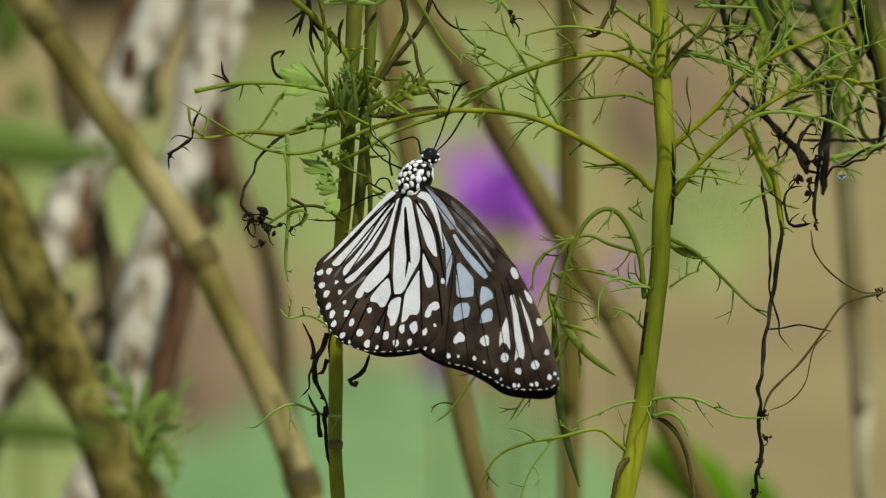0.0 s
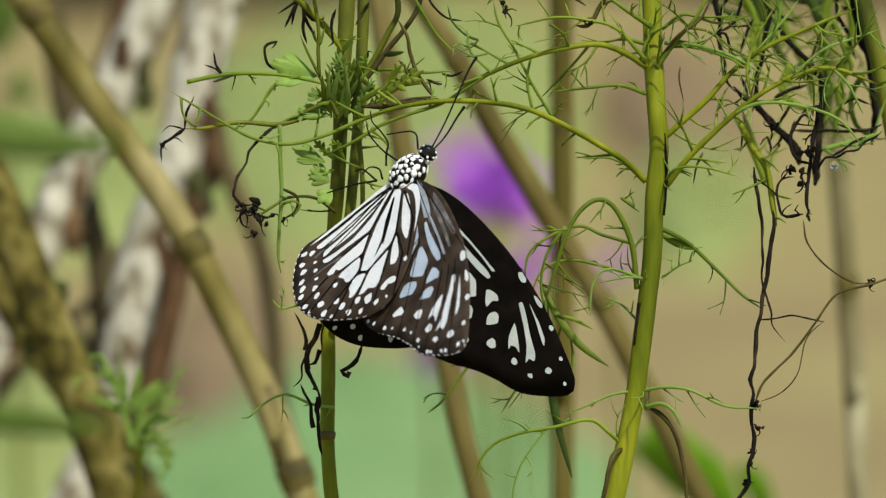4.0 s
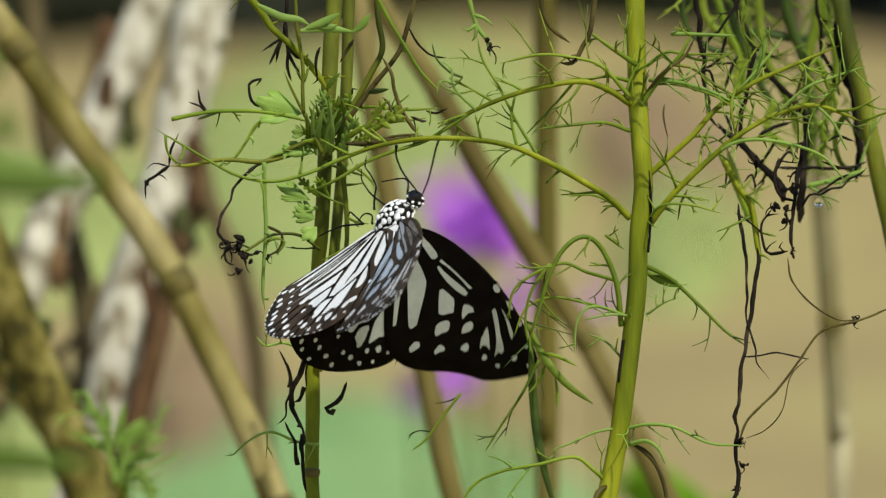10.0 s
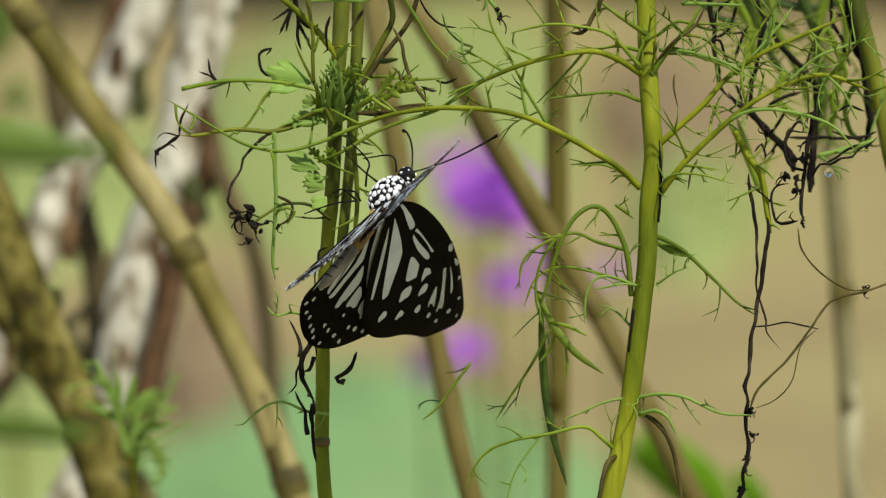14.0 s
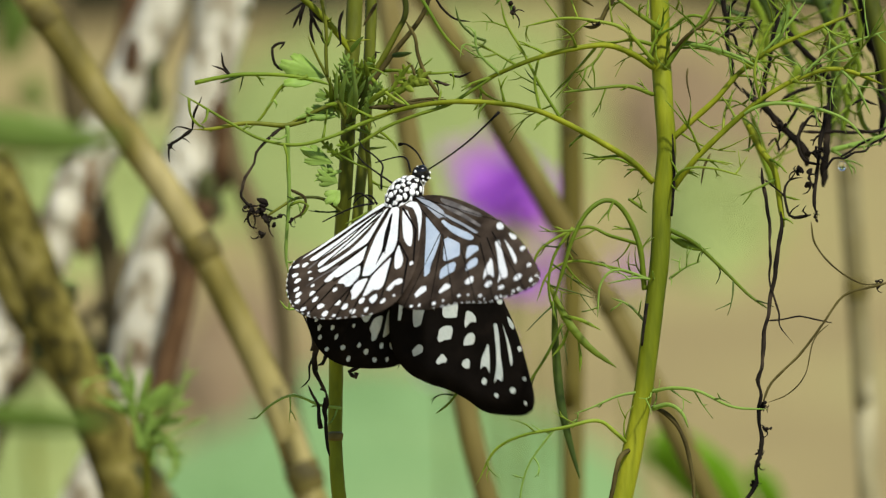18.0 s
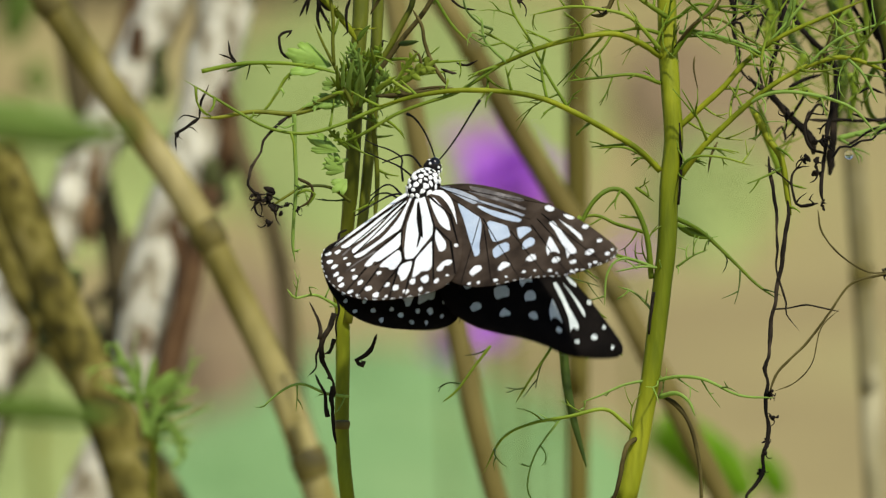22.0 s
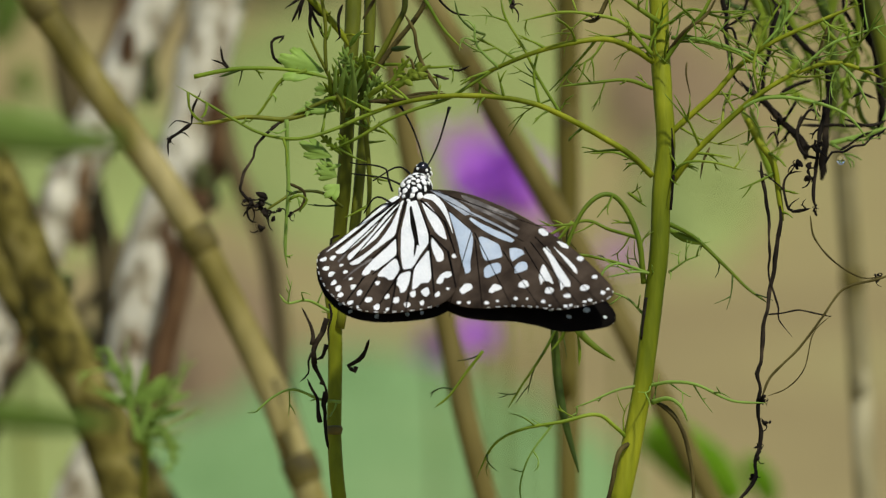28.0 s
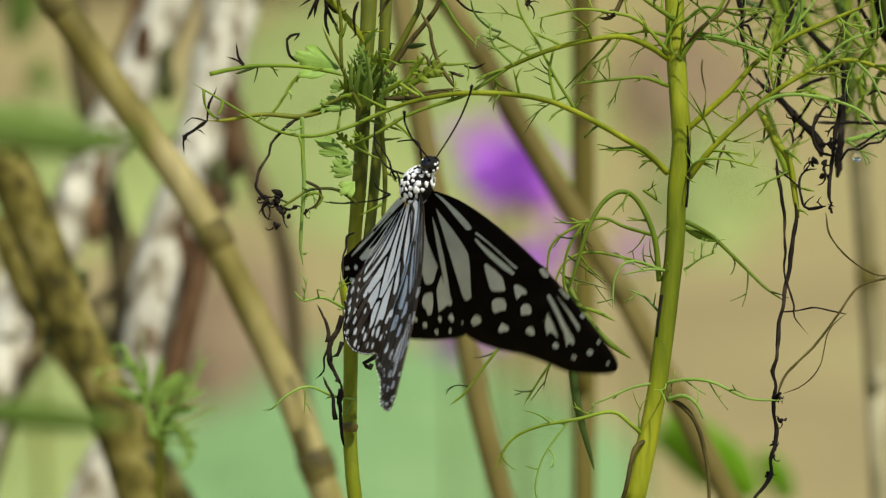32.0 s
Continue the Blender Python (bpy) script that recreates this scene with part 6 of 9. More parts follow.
for k, (mt, r0, r1, pts) in enumerate((
    (LEAF, 0.0008, 0.0005, [(0.0609, 0.0500, 0.7583), (0.0586, 0.0500, 0.7639), (0.0568, 0.0500, 0.7677), (0.0545, 0.0500, 0.7718)]),
    (LEAF, 0.0006, 0.0004, [(0.0609, 0.0600, 0.7589), (0.0586, 0.0600, 0.7657), (0.0568, 0.0600, 0.7702)]),
    (LEAF, 0.001, 0.0008, [(0.0552, 0.1200, 0.8025), (0.0544, 0.1200, 0.7895), (0.0609, 0.1200, 0.7819), (0.0621, 0.1200, 0.7760), (0.0628, 0.1200, 0.7722)]),
    (LEAF_DARK, 0.0009, 0.0008, [(0.0606, 0.1200, 0.8025), (0.0598, 0.1200, 0.7895), (0.0630, 0.1200, 0.7808), (0.0660, 0.1200, 0.7743), (0.0690, 0.1200, 0.7700)]),
    (LEAF, 0.0009, 0.0008, [(0.0659, 0.1200, 0.8025), (0.0651, 0.1200, 0.7895), (0.0668, 0.1200, 0.7798), (0.0712, 0.1200, 0.7711), (0.0725, 0.1200, 0.7646)]),
    (LEAF_DARK, 0.0011, 0.0009, [(0.0704, 0.1000, 0.8044), (0.0696, 0.1000, 0.7916), (0.0732, 0.1000, 0.7809), (0.0746, 0.1000, 0.7691), (0.0735, 0.1000, 0.7616)]),
    (LEAF, 0.0012, 0.0009, [(0.0772, 0.1200, 0.8025), (0.0764, 0.1200, 0.7895), (0.0741, 0.1200, 0.7776), (0.0753, 0.1200, 0.7678), (0.0741, 0.1200, 0.7570)]),
    (LEAF, 0.0009, 0.0008, [(0.0764, 0.1200, 0.8025), (0.0775, 0.1200, 0.7895), (0.0799, 0.1200, 0.7798), (0.0783, 0.1200, 0.7700), (0.0777, 0.1200, 0.7657)]),
    (LEAF, 0.0009, 0.0008, [(0.0617, 0.1300, 0.8015), (0.0628, 0.1300, 0.7884), (0.0642, 0.1300, 0.7819), (0.0638, 0.1300, 0.7765)]),
    (LEAF_DARK, 0.0009, 0.0007, [(0.0596, 0.1300, 0.7819), (0.0650, 0.1300, 0.7841), (0.0726, 0.1300, 0.7830), (0.0802, 0.1300, 0.7841)]),
    (LEAF, 0.0005, 0.0003, [(0.0687, 0.0300, 0.7893), (0.0695, 0.0300, 0.7878), (0.0724, 0.0300, 0.7849), (0.0741, 0.0300, 0.7836)]),
    (LEAF, 0.0006, 0.0004, [(0.0730, 0.0500, 0.7882), (0.0749, 0.0500, 0.7833), (0.0764, 0.0500, 0.7800), (0.0758, 0.0500, 0.7781)]),
    (LEAF_PALE, 0.0005, 0.0004, [(0.0708, 0.0400, 0.7659), (0.0767, 0.0400, 0.7674), (0.0815, 0.0400, 0.7689)]),
    (LEAF_PALE, 0.0004, 0.0002, [(0.0451, 0.0100, 0.7970), (0.0516, 0.0100, 0.7968), (0.0566, 0.0100, 0.7966)]),
    (STEM_OLD, 0.0003, 0.0002, [(0.0455, 0.0100, 0.7914), (0.0483, 0.0100, 0.7910), (0.0502, 0.0100, 0.7899), (0.0534, 0.0100, 0.7875), (0.0574, 0.0100, 0.7854)]),
    (LEAF_PALE, 0.00045, 0.0003, [(0.0457, 0.0060, 0.7889), (0.0504, 0.0060, 0.7873), (0.0533, 0.0060, 0.7862), (0.0563, 0.0060, 0.7850)]),
    (LEAF_DARK, 0.0006, 0.0004, [(0.0501, 0.0800, 0.8063), (0.0494, 0.0800, 0.7927), (0.0531, 0.0800, 0.7874), (0.0578, 0.0800, 0.7853), (0.0601, 0.0800, 0.7821)]),
    (LEAF, 0.0008, 0.0006, [(0.0554, 0.0900, 0.7971), (0.0577, 0.0900, 0.7895), (0.0600, 0.0900, 0.7845), (0.0597, 0.0900, 0.7795), (0.0612, 0.0900, 0.7734)]),
    (LEAF, 0.0008, 0.0006, [(0.0669, 0.0900, 0.7757), (0.0654, 0.0900, 0.7711), (0.0677, 0.0900, 0.7680), (0.0716, 0.0900, 0.7669)]),
    (LEAF, 0.0007, 0.0005, [(0.0739, 0.0600, 0.7754), (0.0747, 0.0600, 0.7717), (0.0736, 0.0600, 0.7664)]),
    (LEAF, 0.0006, 0.0004, [(0.0789, 0.0600, 0.7771), (0.0768, 0.0600, 0.7729), (0.0779, 0.0600, 0.7676), (0.0819, 0.0600, 0.7653)]),
)):
    branch(plant_e, FOOT_E, pts, r0, r1, mt, 500 + k, LEAF if mt is LEAF_DARK else mt, 0.007 if r0 > 0.0004 else 0.02, 0.008 if r0 > 0.0004 else 0.003, 2 if r0 > 0.0004 else 1)
bm = bmesh.new()
blade(bm, shift([(0.0591, 0.0060, 0.7883), (0.0605, 0.0060, 0.7924), (0.0618, 0.0060, 0.7967)], FOOT_E), 0.0007, fold=0.3, step=0.001)
part("narrow_leaf", bm, LEAF_PALE, plant_e)

# small glassy drop, put here to make the out-of-focus highlight
bm = bmesh.new()
ball(bm, Vector((0.0720, 0.0223, 0.7652)) - Vector(FOOT_E), (0.0008, 0.0008, 0.0009), None, 14, 10)
part("glint_drop", bm, DROP, plant_e, "clear drop standing in for a blurred highlight")

# pale feathery weed at the foot of the mossy branches
FOOT_W = (-0.07, 0.26, 0.0)
weed = thing("feathery_weed", FOOT_W, "light green feathery weed among the mossy branches", "weed")
for k, pts in enumerate((
    [(-0.0605, 0.1930, 0.6864), (-0.0622, 0.1941, 0.6942), (-0.0651, 0.1951, 0.7010), (-0.0668, 0.1957, 0.7054)],
    [(-0.0605, 0.1930, 0.6864), (-0.0571, 0.1938, 0.6920), (-0.0537, 0.1941, 0.6942), (-0.0498, 0.1944, 0.6959)],
    [(-0.0605, 0.1930, 0.6864), (-0.0560, 0.1933, 0.6886), (-0.0537, 0.1927, 0.6841), (-0.0524, 0.1924, 0.6819)],
    [(-0.0600, 0.1930, 0.6864), (-0.0583, 0.1940, 0.6931), (-0.0560, 0.1948, 0.6987)],
)):
    branch(weed, FOOT_W, pts, 0.0006, 0.0005, LEAF_PALE, 500 + k, LEAF_PALE, 0.003, 0.0075, 2)
for pts in (
    [(-0.0618, 0.1950, 0.6932), (-0.0632, 0.1950, 0.6984), (-0.0651, 0.1950, 0.7021)],
    [(-0.0612, 0.1950, 0.6938), (-0.0595, 0.1950, 0.6984), (-0.0587, 0.1950, 0.7025)],
    [(-0.0601, 0.1950, 0.6929), (-0.0561, 0.1950, 0.6952), (-0.0523, 0.1950, 0.6959)],
    [(-0.0598, 0.1950, 0.6921), (-0.0553, 0.1950, 0.6915), (-0.0510, 0.1950, 0.6924)],
    [(-0.0601, 0.1950, 0.6910), (-0.0561, 0.1950, 0.6881), (-0.0519, 0.1950, 0.6837)],
    [(-0.0606, 0.1950, 0.6915), (-0.0587, 0.1950, 0.6869), (-0.0581, 0.1950, 0.6823)],
    [(-0.0614, 0.1950, 0.6927), (-0.0652, 0.1950, 0.6944), (-0.0680, 0.1950, 0.6959)],
    [(-0.0607, 0.1950, 0.6936), (-0.0576, 0.1950, 0.6970), (-0.0544, 0.1950, 0.6996)],
    [(-0.0623, 0.1950, 0.6959), (-0.0643, 0.1950, 0.6996), (-0.0668, 0.1950, 0.7016)],
    [(-0.0580, 0.1950, 0.6944), (-0.0548, 0.1950, 0.6977), (-0.0519, 0.1950, 0.6984)],
    [(-0.0578, 0.1950, 0.6901), (-0.0544, 0.1950, 0.6869), (-0.0533, 0.1950, 0.6816)],
    [(-0.0626, 0.1950, 0.6944), (-0.0621, 0.1950, 0.6984), (-0.0625, 0.1950, 0.7030)],
):
    bm = bmesh.new()
    blade(bm, shift(pts, FOOT_W), 0.0009)
    part("leaf", bm, LEAF_PALE, weed)
bm = bmesh.new()
tube(bm, shift([(-0.0605, 0.1929, 0.6858), (-0.0601, 0.2089, 0.6559), (-0.07, 0.25, 0.3), FOOT_W], FOOT_W), 0.0006, 0.001, 7, 0.01)
part("stalk", bm, STEM, weed)

# ---------------------------------------------------------------- the butterfly
# its own space: z to the head, -y to the back, -x to its left; wing plan in mm: s outwards from the hinge, z to the head
MM = 0.001
butterfly = new("butterfly")
tagged(butterfly, "black and white butterfly with brown underwings hanging from a stem", "butterfly")
HINGE_Y, HINGE_X = -1.4, 1.0


def bend(s, z, fore):
    """The gentle arch of a wing, mm out of its plane towards the upper side."""
    r = s * s + z * z
    return 0.0011 * r * (0.8 if fore else 1.0) * math.sin(0.11 * s + 0.05 * z) * 0.35 - 0.0006 * r


def wing(name, outline, base, fore, left):
    """A thin arched wing: black upper skin, brown under skin, scalloped rim."""
    sg = -1 if left else 1
    O = curve([(a, b, 0) for a, b in outline], 1.1)
    bm = bmesh.new()
    K = 9
    lay = {}
    for l, off in ((0, -0.05), (1, 0.05)):
        rings = []
        for k in range(1, K + 1):
            ring = []
            for i, o in enumerate(O):
                p = Vector((*base, 0)).lerp(o, k / K)
                y = (off if k < K else off * 0.3) - bend(p.x, p.y, fore)
                ring.append(bm.verts.new((sg * p.x * MM, y * MM, p.y * MM)))
            rings.append(ring)
        mid = bm.verts.new((sg * base[0] * MM, (off - bend(base[0], base[1], fore)) * MM, base[1] * MM))
        n = len(O)
        for i in range(n):
            j = (i + 1) % n
            f = bm.faces.new((mid, rings[0][i], rings[0][j]))
            f.material_index = l
            for a, b in zip(rings, rings[1:]):
                f = bm.faces.new((a[i], b[i], b[j], a[j]))
                f.material_index = l
        lay[l] = rings
    for i in range(len(O)):
        j = (i + 1) % len(O)
        f = bm.faces.new((lay[0][-1][i], lay[1][-1][i], lay[1][-1][j], lay[0][-1][j]))
        f.material_index = 1
    bmesh.ops.recalc_face_normals(bm, faces=bm.faces)
    ob = part(name, bm, [WING_UPPER, WING_UNDER], butterfly)
    return ob


def cell(wg, fore, left, pts, mat, upper=True, lift=0.085, name="pale_cell", under=True):
    """A pale field between the veins, on both faces of the wing; its rim is a rounded loop through the corners."""
    sg = -1 if left else 1
    P = [Vector((a, b, 0)) for a, b in pts]
    n = len(P)
    loop = []
    for i in range(n):
        a, b, c, d = P[i - 1], P[i], P[(i + 1) % n], P[(i + 2) % n]
        k = max(1, int((c - b).length / 0.45 + 0.5))
        for j in range(k):
            t = j / k
            q = 0.5 * (2 * b + (c - a) * t + (2 * a - 5 * b + 4 * c - d) * t * t + (3 * b - a - 3 * c + d) * t ** 3)
            q = q.lerp(b.lerp(c, t), 0.45)
            loop.append(q + 0.05 * Vector((noise.noise(q * 2.1), noise.noise(q * 2.1 + Vector((9, 0, 0))), 0)))
    for face, m in ((-1, PALE_UPPER), (1, mat)):
        if (face < 0 and not upper) or (face > 0 and not under):
            continue
        bm = bmesh.new()
        mid = sum(loop, Vector()) / len(loop)
        k = 1.0 if face > 0 else (0.72 if name == "spot" else 0.9)     # the pale fields are smaller on the dark upper face
        vs = [bm.verts.new((sg * q.x * MM, (face * lift - bend(q.x, q.y, fore)) * MM, q.y * MM)) for q in (mid + (p - mid) * k for p in loop)]
        f = bm.faces.new(vs)
        bmesh.ops.triangulate(bm, faces=[f])
        bm.normal_update()
        for g in bm.faces:
            if g.normal.y * face < 0:
                g.normal_flip()
        part("dark_streak" if mat is WING_UPPER else name, bm, m, wg)


def spot(wg, fore, left, s, z, r):
    """A small uneven pale spot, a little longer outwards."""
    d = Vector((s, z)).normalized()
    q = Vector((-d.y, d.x))
    pts = []
    for k in range(7):
        a = 2 * math.pi * k / 7
        w = r * (1 + 0.45 * noise.noise(Vector((s * 3.3, z * 3.3, k * 1.9))))
        v = Vector((s, z)) + d * math.cos(a) * w * 1.12 + q * math.sin(a) * w * 0.88
        pts.append((v.x, v.y))
    cell(wg, fore, left, pts, PALE_UNDER, upper=r > 0.45, name="spot")


def vein(wg, left, fore, s0, z0, s1, z1, r=0.09):
    """A raised dark vein on the under side."""
    sg = -1 if left else 1
    bm = bmesh.new()
    pts = []
    for i in range(7):
        t = i / 6
        s, z = s0 + (s1 - s0) * t, z0 + (z1 - z0) * t
        pts.append((sg * s * MM, (0.05 - bend(s, z, fore)) * MM, z * MM))
    tube(bm, pts, r * MM, r * 0.55 * MM, 5, 4 * MM)
    part("vein", bm, WING_UPPER, wg)


def fringe(wg, left, fore, outline, i0, i1, n):
    """White dashes along the outer rim."""
    sg = -1 if left else 1
    O = curve([(a, b, 0) for a, b in outline], 0.2)
    A = min(range(len(O)), key=lambda i: (O[i] - Vector((*outline[i0], 0))).length)
    B_ = min(range(len(O)), key=lambda i: (O[i] - Vector((*outline[i1], 0))).length)
    bm = bmesh.new()
    for k in range(n):
        i = int(A + (B_ - A) * (k + 0.5) / n)
        h = 1 + k % 2
        p, q = O[max(i - h, 0)], O[min(i + h, len(O) - 1)]
        tube(bm, [(sg * v.x * MM, (0.09 - bend(v.x, v.y, fore)) * MM, v.y * MM) for v in (p * 0.995, (p + q) * 0.4975, q * 0.995)], 0.10 * MM, 0.06 * MM, 5, 0.3 * MM, 0.4)
    part("fringe", bm, PALE_UNDER, wg, "white dashes along the rim")


FORE = [(0.38, 0.64), (5.15, 3.48), (11.81, 5.25), (21.35, 6.07), (31.34, 5.45), (40.39, 3.62), (45.55, 1.98), (46.57, -0.48), (43.58, -4.68), (40.68, -7.35), (37.28, -8.82), (33.34, -11.04), (29.51, -14.06), (24.78, -16.33), (18.87, -16.00), (10.16, -10.51), (2.98, -4.02), (0.22, -0.93)]
HIND = [(-0.36, -0.36), (-2.59, -4.37), (-2.95, -11.09), (-3.89, -18.98), (-4.24, -22.62), (-1.88, -25.75), (2.93, -28.63), (8.25, -29.60), (13.12, -28.13), (17.61, -24.58), (20.94, -20.71), (21.76, -16.75), (19.80, -12.56), (15.73, -7.92), (9.36, -3.18), (3.77, -0.52)]


def forewing(left):
    w = wing("forewing", FORE, (0.46, 0.06), True, left)
    c = lambda pts, mat=PALE_UNDER, **k: cell(w, True, left, pts, mat, **k)
    c([(1.07, 0.81), (2.75, 1.48), (6.57, 1.72), (9.84, 1.61), (11.00, 1.16), (10.66, 0.10), (7.97, 0.26), (3.75, 0.78)], SHEEN_BLUE)
    c([(10.92, 1.37), (15.43, 1.84), (19.82, 2.07), (21.74, 2.15), (21.46, 1.65), (17.83, 1.60), (13.50, 1.26), (11.06, 0.78)], SHEEN_BLUE)
    c([(6.39, 3.29), (9.47, 4.03), (13.53, 4.56), (17.42, 5.12), (18.92, 5.00), (18.13, 4.39), (14.68, 3.76), (10.79, 3.11), (7.51, 2.75)], SHEEN_UNDER, upper=False)
    c([(6.55, 2.20), (10.96, 3.00), (15.76, 3.48), (20.77, 3.48), (20.77, 3.04), (16.02, 2.84), (11.27, 2.32)], SHEEN_UNDER, upper=False)
    c([(11.72, 0.33), (14.12, 0.37), (17.09, 0.70), (20.57, 1.11), (22.02, 0.95), (22.08, 0.31), (19.92, -0.29), (16.55, -0.58), (13.56, -0.44), (11.74, -0.15)], BLUE_UNDER)
    c([(7.67, -1.09), (9.55, -1.30), (12.57, -1.67), (14.33, -2.06), (15.90, -3.30), (17.81, -5.44), (19.32, -7.42), (20.94, -8.94), (20.76, -9.97), (16.82, -7.35), (11.88, -3.84)], BLUE_UNDER, upper=False)
    c([(2.60, -0.85), (6.00, -1.30), (10.00, -2.00), (13.60, -3.10), (16.00, -5.30), (18.60, -8.10), (20.60, -10.20), (20.30, -11.60), (18.60, -11.00), (15.00, -8.00), (10.50, -4.70), (6.00, -2.20)], PALE_UNDER, under=False)
    c([(3.60, -2.60), (6.60, -4.20), (11.00, -7.40), (15.20, -10.90), (17.60, -13.00), (17.20, -13.50), (12.40, -9.90), (7.20, -5.70)], PALE_UNDER, under=False)
    c([(16.40, -2.36), (16.60, -1.79), (18.94, -1.48), (20.71, -1.51), (22.54, -2.76), (23.06, -3.36), (21.77, -5.30), (20.83, -5.51), (18.45, -3.98)], BLUE_UNDER)
    c([(22.78, -1.07), (23.60, -0.25), (24.87, 0.03), (25.92, -0.45), (25.24, -1.37), (25.48, -2.93), (24.65, -2.68)], BLUE_UNDER)
    c([(22.58, -7.20), (22.54, -6.07), (23.38, -4.75), (24.43, -4.87), (25.54, -6.04), (25.02, -7.34), (24.68, -8.54), (23.89, -8.45)], BLUE_UNDER)
    c([(26.80, -3.86), (26.57, -2.76), (27.00, -1.90), (27.96, -1.87), (28.99, -2.83), (28.57, -3.94), (27.99, -4.84)], BLUE_UNDER)
    c([(30.39, -0.33), (32.76, -1.31), (35.69, -2.92), (34.35, -2.91), (33.55, -3.50), (33.90, -4.34), (31.96, -2.84)], PALE_UNDER)
    c([(27.69, 2.33), (28.03, 3.02), (30.47, 2.16), (34.29, 0.42), (37.49, -0.77), (38.70, -1.78), (37.69, -2.42), (37.95, -3.36), (35.44, -1.34), (31.74, 0.57)], PALE_UNDER)
    c([(28.91, 3.72), (30.58, 3.50), (33.32, 3.00), (36.25, 2.13), (37.43, 1.18), (36.37, 1.34), (32.94, 2.56)], PALE_UNDER)
    c([(23.67, 5.32), (24.07, 5.90), (25.62, 5.77), (26.10, 5.19), (25.50, 4.66), (24.29, 4.80)], PALE_UNDER)
    c([(28.48, 5.07), (29.26, 5.38), (30.89, 5.43), (31.50, 4.90), (30.42, 4.55)], PALE_UNDER)
    c([(22.77, -13.53), (22.45, -11.82), (23.30, -11.19), (24.33, -11.84), (24.16, -13.05), (23.93, -13.88)], PALE_UNDER)
    c([(27.41, -10.83), (26.92, -10.14), (26.71, -8.78), (28.21, -8.51), (28.65, -9.13), (28.12, -10.04), (28.07, -10.63)], PALE_UNDER)
    c([(30.70, -6.79), (30.23, -6.07), (30.38, -5.15), (31.18, -4.97), (32.25, -5.74), (31.87, -6.56)], PALE_UNDER)
    for s, z, r in ((35.14, 4.25, 0.64), (40.64, 2.36, 0.56), (41.04, -0.58, 0.83), (39.81, -3.71, 0.68), (36.17, -4.54, 0.83), (37.22, -7.08, 0.45), (38.96, -7.19, 0.26), (41.47, -5.78, 0.41), (42.05, -5.14, 0.34), (43.51, -3.05, 0.38), (44.12, -2.23, 0.38), (44.59, 0.35, 0.49), (44.76, 1.50, 0.30), (24.83, -15.65, 0.38), (26.27, -14.68, 0.38), (28.90, -12.87, 0.45), (30.22, -11.50, 0.30), (32.49, -9.23, 0.38), (34.23, -8.16, 0.30)):
        spot(w, True, left, s, z, r)
    for v in ((0.60, 0.23, 14.19, -1.95), (0.73, 0.39, 23.44, 1.67), (0.82, 0.84, 24.63, 6.32), (14.19, -1.95, 24.00, -17.35), (16.10, -2.99, 29.13, -14.19), (14.90, -1.92, 33.16, -10.91), (22.26, -2.16, 37.52, -8.37), (24.69, 0.70, 41.33, -6.50), (24.69, 2.29, 43.69, -4.36), (24.48, 3.66, 45.65, -1.71)):
        vein(w, left, True, *v, 0.12)
    fringe(w, left, True, FORE, 6, 12, 17)
    return w


